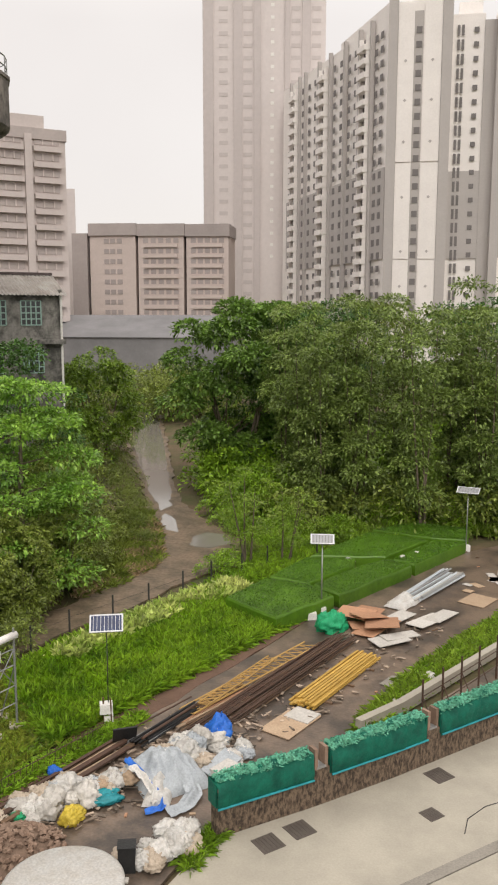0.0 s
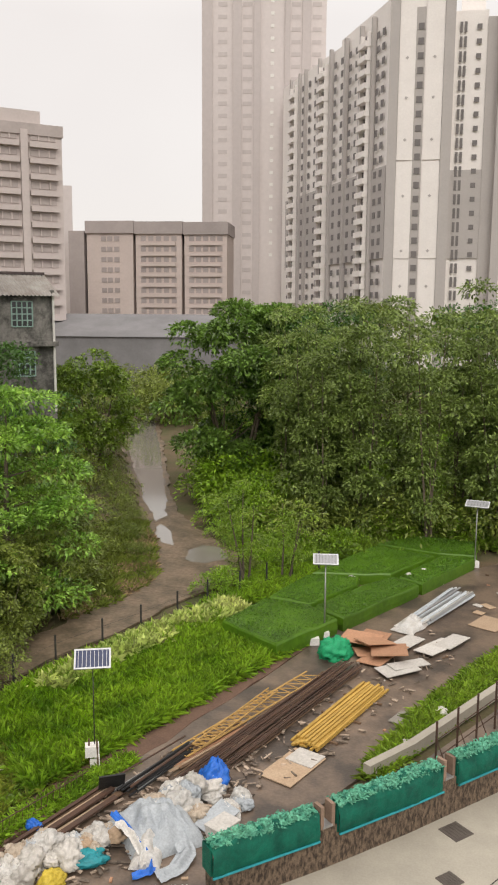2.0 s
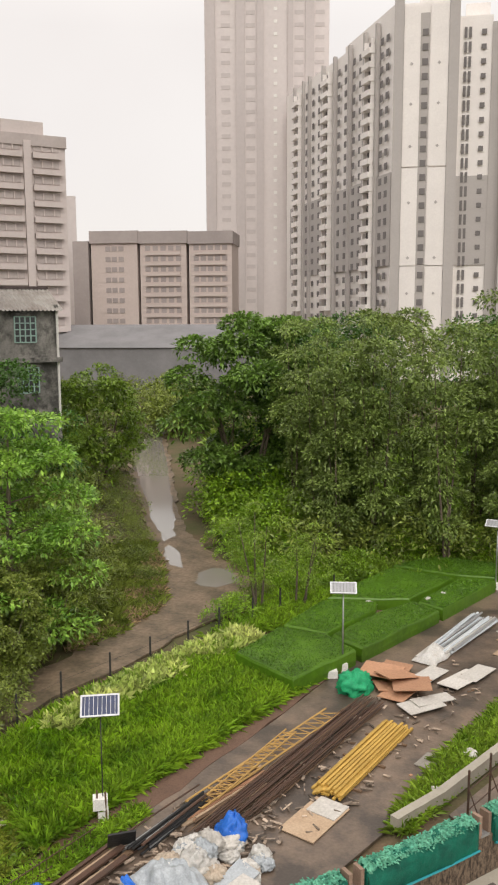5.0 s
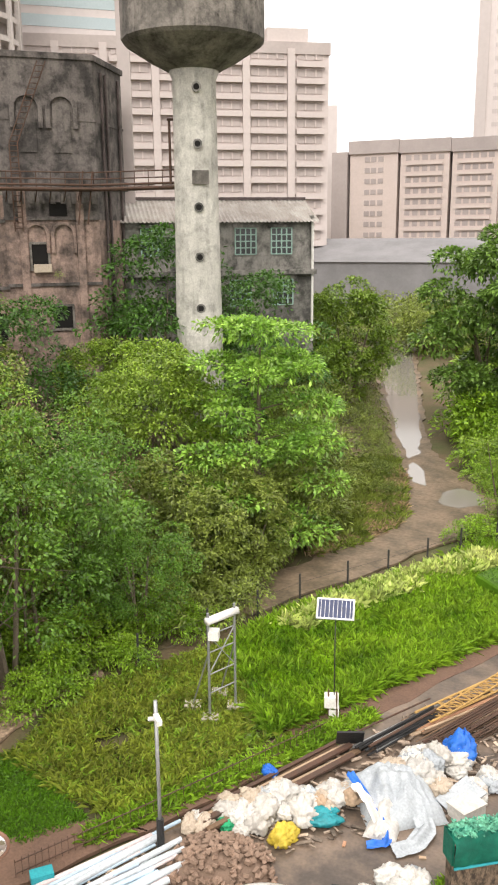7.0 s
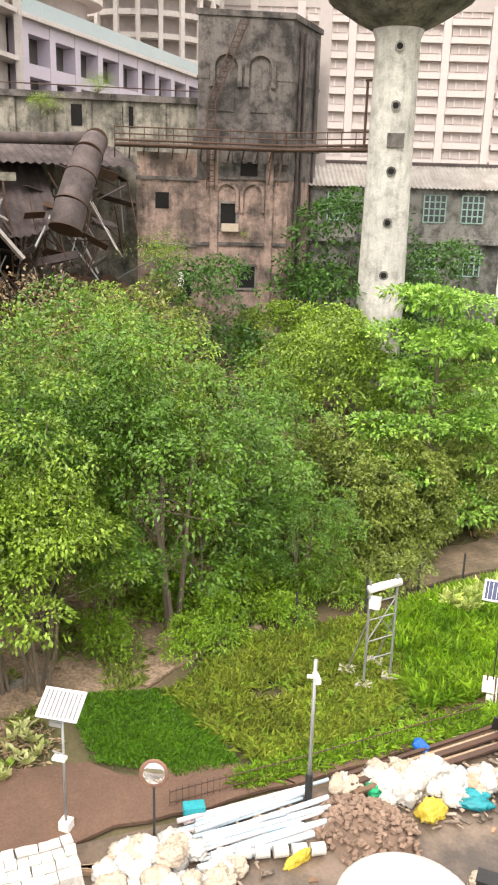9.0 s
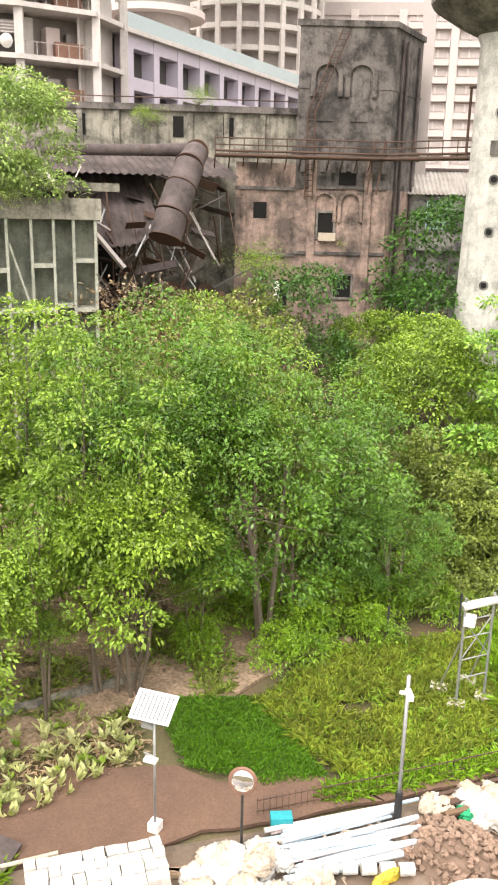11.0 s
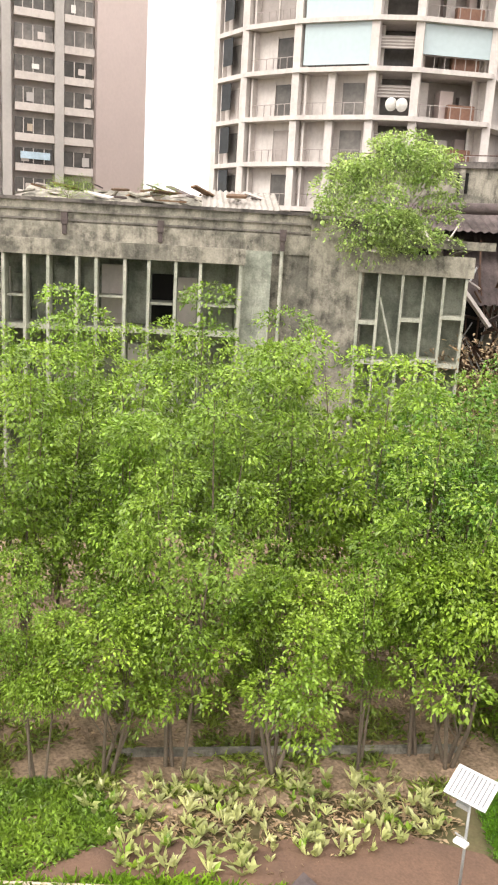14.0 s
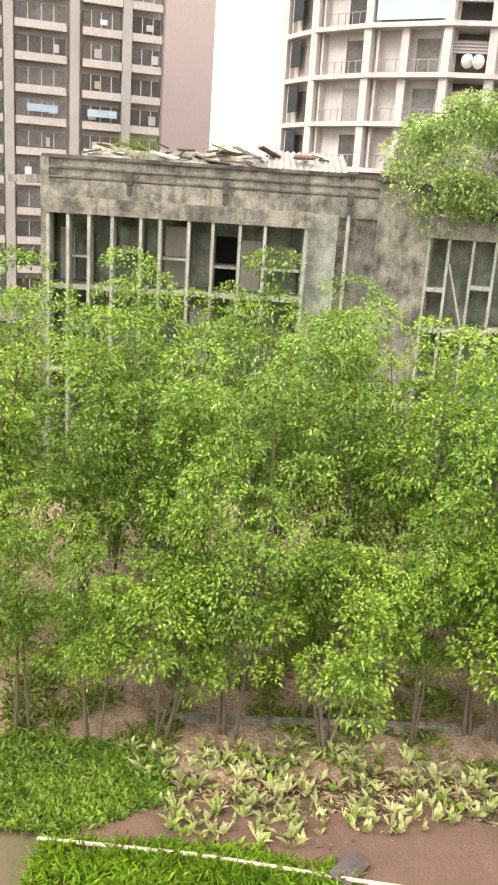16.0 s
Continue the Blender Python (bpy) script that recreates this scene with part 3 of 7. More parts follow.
pw = pane_mesh("window_post", 0.25, 1.35, M["slab_wall"], 0.5)
for u in (2.6, 4.6, 10.2, 12.0, 13.8, 19.0, 20.8, 22.6, 28.5, 30.5, 36, 38, 40, 45.5, 48):
    windows(sl, f, (u,), [z + 1.55 for z in zs], pw, -0.9, "window_post")


def far_tower(name, label, c, r, z1, n, m1, m2, step=3.4, fins=0):
    t = thing(name, label, "building")
    # core is darker than the bands, shade between floors put into its colour
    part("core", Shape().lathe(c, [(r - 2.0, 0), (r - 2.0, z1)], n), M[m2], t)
    band = Shape().lathe((0, 0), [(r, 0), (r, .8)], n).mesh("floor_band", M[m1])
    z = 14.0
    while z < z1:
        part("floor_band", band, None, t, m=pose(c[0], c[1], z))
        z += step
    for k in range(fins):
        a = math.radians(-150 + 16 * k) + 1.2
        part("pier", Shape().box((c[0] + r * math.cos(a), c[1] + r * math.sin(a), z1 / 2), (.7, .7, z1), a), M[m1], t)
    return t


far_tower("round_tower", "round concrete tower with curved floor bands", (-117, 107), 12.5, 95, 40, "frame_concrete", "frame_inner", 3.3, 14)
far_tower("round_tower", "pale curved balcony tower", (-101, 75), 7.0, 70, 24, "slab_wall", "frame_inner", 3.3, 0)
t = thing("glass_tower", "pale glass office tower, haze painted into its colours", "building")
f = Face((-103, 141), (-124, 118))
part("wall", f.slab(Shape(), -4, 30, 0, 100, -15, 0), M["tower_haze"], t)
for k in range(24):
    part("glass_band", f.slab(Shape(), -4, 30, 20 + 3.4 * k, 22 + 3.4 * k, -0.1, 0.08), M["glass_blue"], t)

# half-built curved concrete frame building
fb = thing("concrete_frame_building", "unfinished pale concrete frame building with open floors", "building")
PL = [(-75.5, 22.5), (-71.2, 23.6), (-67.0, 26.4), (-62.9, 30.9), (-61.5, 33.8), (-60.4, 39.6), (-62.6, 43.6)]
floors = [z for z in (13.6, 17.1, 20.5, 23.95, 27.4, 30.9, 34.4, 37.9)]
back = [(-86, 28), (-80, 46), (-76, 48)]
for z in floors:
    out = [Vector(p) * (1 - 0.008) for p in PL] + [Vector(p) for p in back[::-1]]
    part("floor_slab", Shape().prism(out, z - 0.35, z), M["frame_concrete"], fb)
for k, p in enumerate(PL):
    q = Vector(p)
    part("column", Shape().box((q.x, q.y, 20), (0.62, 0.62, 40), 0.5 + 0.1 * k), M["frame_concrete"], fb)
for k in range(len(PL) - 1):
    f = Face(PL[k], PL[k + 1])
    o = (-0.5, -0.7, -0.9, -2.6, -2.8, -1.2)[k]
    for j, z in enumerate(floors[:-1]):
        # open bays get a darker infill, the open floor's shade as colour
        open_bay = k in (3, 4) or (k == 1 and j in (5, 6))
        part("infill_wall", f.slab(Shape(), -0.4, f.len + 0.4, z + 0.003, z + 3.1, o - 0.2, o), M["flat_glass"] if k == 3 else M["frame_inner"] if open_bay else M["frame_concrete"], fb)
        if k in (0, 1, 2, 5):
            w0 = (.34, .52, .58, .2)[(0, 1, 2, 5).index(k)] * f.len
            part("opening", f.slab(Shape(), w0, w0 + f.len * .28, z + 0.1, z + 2.5, o, o + 0.06), M["flat_glass"] if (j + k) % 3 else M["frame_inner"], fb, "doorway with its inside shade painted on")
            part("door_jamb", f.slab(Shape(), w0 - .12, w0, z + 0.05, z + 2.6, o, o + 0.14), M["frame_concrete"], fb)
            part("partition", f.slab(Shape(), f.len * .1, f.len * .1 + .18, z + 0.05, z + 3.05, o, -.1), M["frame_concrete"], fb)
        if k in (1, 2, 4):
            part("railing", f.slab(Shape(), 0.35, f.len - 0.35, z + 0.95, z + 1.0, -0.2, -0.15), M["frame_inner"], fb)
            for q in range(7):
                u = .5 + (f.len - 1.0) * q / 6
                part("baluster", f.slab(Shape(), u - .025, u + .025, z + 0.003, z + .95, -0.2, -0.15), M["frame_inner"], fb)
        if k == 4:
            for q in range(3):
                u = f.len * (.12 + .3 * q)
                part("partition", f.slab(Shape(), u, u + rnd(.5, 1.2), z + 0.05, z + rnd(1.4, 3.0), -2.6, -1.4 - rnd(0, .6)), M[("frame_concrete", "flat_side", "frame_inner")[(q + j) % 3]], fb)
            part("storage", f.slab(Shape(), f.len * .5, f.len * .86, z + .1, z + rnd(.7, 1.5), -1.3, -.7), M["mirror_rim"], fb, "brownish goods on the open floor")
        if k == 3:
            part("shutter", f.slab(Shape(), .3, f.len - .3, z + 1.4, z + 2.3, -.5, -.4), M["frame_inner"], fb, "grey slatted shutter")
            for q in range(4):
                part("slat", f.slab(Shape(), .3, f.len - .3, z + 1.45 + .22 * q, z + 1.53 + .22 * q, -.4, -.34), M["frame_concrete"], fb)
f = Face(PL[2], PL[3])
part("column", f.slab(Shape(), f.len * .42, f.len * .42 + .6, 0, 27.1, -.5, .1), M["frame_concrete"], fb)
f = Face(PL[0], PL[1])
for j, z in enumerate(floors[2:7]):
    part("glass_panel", f.slab(Shape(), 1.0, 2.4, z - 2.6, z - 0.5, 0.1, 0.16), M["pane_dark"], fb)
f = Face(PL[2], PL[3])
part("glass_screen", f.slab(Shape(), 0.5, f.len - 0.2, 27.6, 34.5, 0.1, 0.2), M["glass_blue"], fb, "large pale blue glass screen")
f = Face(PL[4], PL[5])
part("glass_screen", f.slab(Shape(), 0.3, f.len - 0.2, 28.4, 31, 0.0, 0.1), M["glass_blue"], fb, "pale blue glass screen")
dish = Shape().lathe((0, 0), [(0.02, 0), (0.3, 0.05), (0.5, 0.16)], 14)
for dx in (0.0, 0.95):
    part("satellite_dish", dish.mesh("satellite_dish", M["white_paint"]), None, fb, m=Matrix.Translation((-61.6 + dx * 0.25, 32.0 + dx * .8, 24.7)) @ Matrix.Rotation(radians(-80), 4, "Y"))
# its long wing with square mauve windows
wg = thing("office_wing", "long pale mauve wing with rows of square openings", "building")
f = Face((-63.0, 44.2), (-79, 84))
part("wall", f.slab(Shape(), 0, f.len, 0, 26.6, -10, -1.2), M["flat_glass"], wg)
for z in (13.2, 16.6, 20.0, 23.4, 26.6):
    part("floor_band", f.slab(Shape(), 0, f.len, z - 0.65, z + 0.35, -1.2, 0), M["mauve_wall"] if z > 19 else M["frame_concrete"], wg)
u = 0.0
while u < f.len:
    part("pier", f.slab(Shape(), u, u + 0.9, 0, 26.9, -1.2, 0.06), M["mauve_wall"], wg)
    u += 4.1
part("roof_terrace", f.slab(Shape(), -1, f.len, 26.95, 27.3, -12, 0.5), M["frame_concrete"], wg)
part("terrace_glass", f.slab(Shape(), -1, f.len, 27.3, 28.5, 0.2, 0.3), M["glass_blue"], wg, "pale green glass balustrade")

# lived-in block of flats with laundry
fl = thing("lived_in_flats", "weathered grey block of flats with caged balconies and laundry", "building")
f, side = Face((-96.8, 15.4), (-94.5, -8)), Face((-96.8, 15.4), (-102.5, 22.0))
part("wall", Shape().prism([Vector(p) for p in ((-97.2, 15.0), (-95.0, -8), (-112, -10), (-112, 22), (-102.5, 21.6))], 0, 62), M["flat_wall"], fl)
part("side_wall", side.slab(Shape(), 0.2, side.len, 0, 62.5, -0.3, 0.06), M["flat_side"], fl, "blank pinkish end wall")
zs = [2.6 + 2.95 * k for k in range(19)]
for u0, u1 in ((0.3, 3.4), (4.4, 8.4), (10.0, 15.0), (16.2, 20)):
    gl = Shape().box((0, 0, 0), (u1 - u0 - 0.2, 0.2, 1.5)).mesh("window", M["flat_glass"])
    bb = Shape().box((0, -0.3, 0), (u1 - u0, 0.6, 0.75)).mesh("balcony", M["flat_wall"])
    for z in zs:
        part("window", gl, None, fl, m=f.at((u0 + u1) / 2, z + 1.3, 0.25))
        part("balcony", bb, None, fl, m=f.at((u0 + u1) / 2, z + 0.1, 0.2))
        if random.random() < 0.6:
            part("laundry", Shape().box((0, 0, 0), (rnd(.4, .9), 0.06, rnd(.4, .9))), random.choice((M["white_paint"], M["flat_wall"], M["far_grey"], M["cream_sack"])), fl, m=f.at(rnd(u0 + .6, u1 - .6), z + 1.1, 0.5))
wp = pane_mesh("window_bar", 0.09, 1.5, M["flat_wall"], 0.34)
for u in (1.2, 2.3, 5.4, 6.5, 7.5, 11.2, 12.4, 13.7, 17.4, 18.6):
    windows(fl, f, (u,), [z + 1.3 for z in zs], wp, 0.26, "window_bar")
for u in (3.9, 9.2, 15.6):
    part("pillar", f.slab(Shape(), u - 0.45, u + 0.45, 0, 62, -0.1, 0.9), M["flat_pillar"], fl, "darker grey pillar")
for u in (6.4, 12.4):
    part("blue_awning", Shape().box((0, 0, 0), (3.0, 0.1, 0.7)), M["pvc_blue"], fl, "blue awning sheet", m=f.at(u, 21.6, 0.95))


# ---- old factory ----
# water tower
wt = thing("water_tower", "old concrete water tower with a stained round tank", "water tower")
C = (-28.45, 44.75)
part("column", Shape().lathe(C, [(1.42, 0), (1.40, 8), (1.28, 16), (1.24, 22.4), (1.5, 23.1)], 40), M["column_concrete"], wt, "whitish weathered column", smooth=True)
part("tank", Shape().lathe(C, [(1.5, 22.9), (2.4, 23.35), (3.85, 24.25), (4.05, 24.45), (4.05, 27.1), (4.15, 27.15), (4.15, 27.35), (3.9, 27.4), (1.6, 28.3), (1.5, 29.0), (1.4, 29.05)], 18), M["tank_concrete"], wt, "dark grey polygonal tank")
part("shaft", Shape().lathe(C, [(1.25, 28.2), (1.2, 30), (1.15, 36)], 24), M["tank_concrete"], wt, "grey shaft above the tank", smooth=True)
toC = Vector((-C[0], -C[1], 0)).normalized()
sideC = Vector((toC.y, -toC.x, 0))
for z in (21.9, 18.9, 15.45, 12.65, 9.7):
    base = Vector((*C, z)) + (toC * 1.26 - sideC * 0.12)
    part("porthole", Shape().rod(base, base + toC * 0.14, 0.27, 0.27, 16), M["house_wall"], wt, "round vent opening")
    part("porthole_hole", Shape().rod(base + toC * 0.10, base + toC * 0.16, 0.17, 0.17, 14), M["opening_shade_black"], wt)
q = Vector((*C, 17.1)) + toC * 1.3 - sideC * .25
part("patch", Shape().box(q, (0.95, 0.16, 0.75), math.atan2(sideC.y, sideC.x)), M["tank_concrete"], wt, "dark square hatch")
for k in range(26):
    a = 2 * math.pi * k / 26
    x, y = C[0] + 3.95 * math.cos(a), C[1] + 3.95 * math.sin(a)
    part("rail_post", Shape().rod((x, y, 27.3), (x, y, 28.4), 0.035, n=6), M["galvanised"], wt)
for z in (27.85, 28.4):
    part("rail", Shape().lathe(C, [(3.92, z), (3.98, z + .05), (3.92, z + .06)], 26, False), M["galvanised"], wt)

# tall brick block with the tar-black top
bk = thing("engine_house", "ruined brick engine house with a blackened upper storey", "building")
A, B, Cn, D = Vector((-42.5, 38.0)), Vector((-40.9, 41.7)), Vector((-36.9, 46.1)), Vector((-38.6, 51.2))
E0 = A + (D - Cn)
part("lower_wall", Shape().prism([A, B, B + (D - Cn), E0], 0, 16.4), M["red_block"], bk)
part("main_wall", Shape().prism([B, Cn, D, B + (D - Cn)], 0, 14.9), M["red_block"], bk, "peeling reddish brick wall")
part("sooty_band", Shape().prism([B, Cn, D, B + (D - Cn)], 14.9, 16.9), M["black_block"], bk, "soot-black band below the cornice")
off = 0.12
f = Face(tuple(B), tuple(Cn))
fs = Face(tuple(Cn), tuple(D))
part("upper_wall", Shape().prism([B, Cn, D, B + (D - Cn)], 17.5, 24.5), M["black_block"], bk, "black-stained upper wall")
for z0, z1, o in ((16.9, 17.5, 0.22), (24.5, 24.85, 0.15), (20.9, 21.05, 0.06)):
    c0 = (B + D) / 2
    pts = [c0 + (p - c0) * (1 + o / 3.4) for p in (B, Cn, D, B + (D - Cn))]
    part("cornice", Shape().prism(pts, z0, z1), M["black_block"], bk)
def arch(face, u, z, r, out, w=0.28):
    """A round-headed band: two legs and a half ring, one moulded piece."""
    s = Shape()
    line_ = [(-1, 0, -1.15), (-1, 0, -.5)] + [(-math.cos(math.pi * k / 14), math.sin(math.pi * k / 14), 0) for k in range(15)] + [(1, 0, -.5), (1, 0, -1.15)]
    for a, b, dz in line_:
        for rr, o in ((r - w / 2, 0.0), (r - w / 2, out + .13), (r + w / 2, out + .13), (r + w / 2, 0.0)):
            x, y = face.p(u + rr * a, o)
            s.v.append((x, y, z + rr * b + dz))
    for k in range(len(line_) - 1):
        s.f += [(4 * k + i, 4 * k + (i + 1) % 4, 4 * k + 4 + (i + 1) % 4, 4 * k + 4 + i) for i in range(4)]
    return s
for u in (1.75, 3.9):
    part("blind_arch", arch(f, u, 21.6, 0.85, 0.08), M["black_block"], bk, "round brick arch")
    part("arch_panel", f.slab(Shape(), u - 0.55, u + 0.55, 19.0, 21.9, 0.02, 0.07), M["black_block"], bk, "recessed dark arch panel")
for u in (1.9, 3.6):
    part("blind_arch", arch(f, u, 14.0, 0.7, 0.06, 0.2), M["red_block"], bk)
# window openings are near-black slabs, the inside shade is their colour
for u0, u1, z0, z1 in ((1.55, 2.55, 11.9, 13.4), (2.75, 3.9, 8.0, 9.4)):
    part("window_opening", f.slab(Shape(), u0, u1, z0, z1, -0.02, 0.03), M["opening_shade_black"], bk, "broken window, inside shade painted near-black")
    for a, b, c, d in ((u0 - .14, u0, z0 - .1, z1 + .12), (u1, u1 + .14, z0 - .1, z1 + .12), (u0 - .1, u1 + .1, z1, z1 + .16), (u0 - .2, u1 + .2, z0 - .16, z0)):
        part("window_frame", f.slab(Shape(), a, b, c, d, 0.0, 0.12), M["tank_concrete"], bk)
part("sagging_board", f.slab(Shape(), 1.6, 2.7, 11.65, 12.15, 0.1, 0.5), M["cream_sack"], bk, "whitish board hanging at the window")
fl2 = Face(tuple(A), tuple(B))
part("window_opening", fl2.slab(Shape(), 2.9, 3.7, 7.4, 9.1, -0.02, 0.03), M["opening_shade_black"], bk, "broken window, inside shade painted near-black")
part("white_shutter", fl2.slab(Shape(), 2.75, 3.15, 7.5, 9.0, 0.03, 0.09), M["white_paint"], bk)
part("window_opening", fl2.slab(Shape(), 1.2, 2.1, 13.0, 14.0, -0.02, 0.03), M["opening_shade_black"], bk)
for z in (10.75, 14.9):
    part("string_course", f.slab(Shape(), -0.05, f.len + .05, z, z + 0.2, 0.0, 0.13), M["black_block"], bk)
    part("string_course", fl2.slab(Shape(), -0.05, fl2.len, z - .15, z + .05, 0.0, 0.13), M["black_block"], bk)
for u in (1.1, 4.7):
    part("pilaster", f.slab(Shape(), u - 0.25, u + 0.25, 0, 16.9, 0.0, 0.16), M["red_block"], bk)
for k in range(9):
    u = 0.3 + k * 0.65
    part("corbel", f.slab(Shape(), u, u + 0.3, 15.9, 16.6, 0.0, 0.25), M["black_block"], bk)
part("ledge_hole", f.slab(Shape(), 2.8, 3.9, 15.15, 16.0, 0.0, 0.1), M["opening_shade_black"], bk)
# drain pipes on its side
for u in (1.2, 2.0, 4.4):
    x, y = fs.p(u, 0.12)
    part("drain_pipe", Shape().rod((x, y, 5), (x, y, 24), 0.09, n=8), M["rusty_sheet"], bk)
ch = tagged(part("chimney", Shape().box((-39.9, 53.4, 15), (0.9, 0.9, 30), 0.6).box((-39.9, 53.4, 30.2), (1.1, 1.1, .5), 0.6), M["slab_shade"]), "slim weathered brick chimney stack", "chimney")

# walkway with pipes between the block and the column
wk = thing("pipe_walkway", "rusty steel walkway carrying pipes to the water tower", "walkway")
W0, W1, W2 = Vector((-42.9, 36.6, 0)), Vector((-36.2, 44.9, 0)), Vector((-30.6, 45.9, 0))
for z, r in ((17.0, 0.07), (17.35, 0.04), (17.75, 0.04), (16.75, 0.1)):
    for p, q in ((W0, W1), (W1, W2)):
        part("pipe", Shape().rod(p + Vector((0, 0, z)), q + Vector((0, 0, z)), r, n=8), M["rust_steel"], wk)
for p, q, n in ((W0, W1, 12), (W1, W2, 6)):
    for k in range(n + 1):
        x = p.lerp(q, k / n)
        part("rail_post", Shape().rod(x + Vector((0, 0, 16.7)), x + Vector((0, 0, 17.8)), 0.03, n=6), M["rust_steel"], wk)
        if p is W0 and k < n:
            part("bracket", Shape().rod(x + Vector((0, 0, 16.7)), x + Vector((-.7, .55, 16.0)), 0.04, n=6), M["rust_steel"], wk)
part("deck", Shape().wall((W0.x, W0.y), (W1.x, W1.y), 16.62, 16.7, 0.7).wall((W1.x, W1.y), (W2.x, W2.y), 16.62, 16.7, 0.5), M["rust_steel"], wk)
for d in (0.0, 0.5):
    part("riser_pipe", Shape().rod((-30.9 + d * .6, 45.7 + d * .5, 16.9), (-30.9 + d * .6, 45.7 + d * .5, 20.6), 0.08, n=8), M["rust_steel"], wk)
part("riser_pipe", Shape().rod((-31.0, 45.65, 20.6), (-29.9, 45.9, 20.6), 0.08, n=8), M["rust_steel"], wk)
ld = thing("wall_ladder", "rusty steel ladder up the blackened wall", "ladder")
for dx in (0.0, 0.5):
    a, b = f.p(1.2 + dx, 0.25), f.p(2.6 + dx, 0.25)
    part("rail", Shape().rod((*f.p(0.6 + dx, 0.4), 14.2), (*f.p(0.6 + dx, 0.4), 19.5), 0.045, n=6).rod((*f.p(0.6 + dx, 0.4), 19.5), (*f.p(2.6 + dx, 0.3), 24.3), 0.045, n=6), M["rust_steel"], ld)
for k in range(16):
    z = 14.4 + k * 0.33
    part("rung", Shape().rod((*f.p(0.6, 0.4), z), (*f.p(1.1, 0.4), z), 0.03, n=5), M["rust_steel"], ld)
for k in range(14):
    z = 19.6 + k * 0.34
    u = 0.6 + (z - 19.5) / 4.8 * 2.0
    part("rung", Shape().rod((*f.p(u, 0.38), z), (*f.p(u + .5, 0.38), z), 0.03, n=5), M["rust_steel"], ld)
for u in (5.0, 5.6):
    tagged(part("leaning_post", Shape().rod((*f.p(u - .5, 1.0), 14.6), (*f.p(u, 0.5), 17.9), 0.06, n=6), M["rust_steel"]), "rusty post leaning on the walkway", "post")

# long house with corrugated roof and green shutters
hs = thing("factory_house", "blackened two-storey house with a corrugated roof", "house")
hf = Face((-27.9, 59.8), (-42.5, 46.5))
part("wall", hf.slab(Shape(), 0, hf.len, 0, 14.8, -7, 0), M["house_wall"], hs)
def corr(face, u0, u1, z0, z1, o0, o1, pitch=0.3, amp=0.05):
    n = max(8, int((u1 - u0) / pitch * 4))
    return Shape().sheet(lambda a, b: (*face.p(u0 + (u1 - u0) * a, o0 + (o1 - o0) * b), z0 + (z1 - z0) * b + amp * math.sin(a * (u1 - u0) / pitch * 2 * math.pi)), n, 3)
part("roof", corr(hf, -0.3, hf.len, 14.75, 16.45, 0.5, -3.5), M["corrugated"], hs, "grey stained corrugated roof")
part("roof", corr(hf, -0.3, hf.len, 14.75, 16.45, -7.5, -3.5), M["corrugated"], hs)
part("ridge", hf.slab(Shape(), -0.3, hf.len, 16.42, 16.62, -3.7, -3.3), M["rusty_sheet"], hs)
part("gable", Shape().prism([Vector(hf.p(0.002, 0)), Vector(hf.p(0.2, 0)), Vector(hf.p(0.2, -7)), Vector(hf.p(0.002, -7))], 14.8, 15.2), M["house_wall"], hs)
part("ledge", hf.slab(Shape(), -0.1, hf.len, 11.0, 11.35, 0.0, 0.45), M["house_wall"], hs, "broken concrete ledge")
part("corner_pipe", Shape().rod((*hf.p(0.15, 0.15), 6), (*hf.p(0.15, 0.15), 14.8), 0.1), M["white_paint"], hs)
def shutter_window(parent, face, u, z, w=1.55, h=1.85):
    win = part("window", face.slab(Shape(), u - w / 2, u + w / 2, z - h / 2, z + h / 2, 0.0, 0.03), M["pane_dark"], parent)
    for k in range(5):
        x = u - w / 2 + w * k / 4
        part("mullion", face.slab(Shape(), x - 0.045, x + 0.045, z - h / 2, z + h / 2, 0.03, 0.09), M["shutter_green"], win, "pale green wooden bar")
    for k in range(5):
        zz = z - h / 2 + h * k / 4
        part("glazing_bar", face.slab(Shape(), u - w / 2, u + w / 2, zz - 0.04, zz + 0.04, 0.03, 0.085), M["shutter_green"], win)
    part("lintel", face.slab(Shape(), u - w / 2 - .2, u + w / 2 + .2, z + h / 2 + .05, z + h / 2 + .25, 0.0, 0.18), M["house_wall"], parent)
for u in (2.5, 5.2, 8.6, 12.0):
    shutter_window(hs, hf, u, 13.4)
for u in (2.4, 5.6, 8.6):
    shutter_window(hs, hf, u, 9.7)

# long back wall of the works, seen over the fallen roof
bw = thing("works_wall", "long stained brick wall of the works with plants on top", "wall")
f = Face((-53.5, 30.6), (-42.3, 44.6))
part("wall", f.slab(Shape(), -6, f.len, 0, 19.6, -0.6, 0), M["old_concrete"], bw)
part("coping", f.slab(Shape(), -6, f.len, 19.6, 20.0, -0.8, 0.25), M["black_block"], bw)
for u in (2.6, 9.0, 12.3):
    part("window_opening", f.slab(Shape(), u - .35, u + .35, 18.0, 19.3, 0.0, 0.05), M["opening_shade_black"], bw)
for k in range(8):
    part("pilaster", f.slab(Shape(), k * 2.4, k * 2.4 + .35, 16, 19.6, 0.0, 0.15), M["old_concrete"], bw)
part("rail", Shape().rod((*f.p(-6, .1), 20.4), (*f.p(f.len, .1), 20.4), 0.04, n=6), M["rust_steel"], bw)

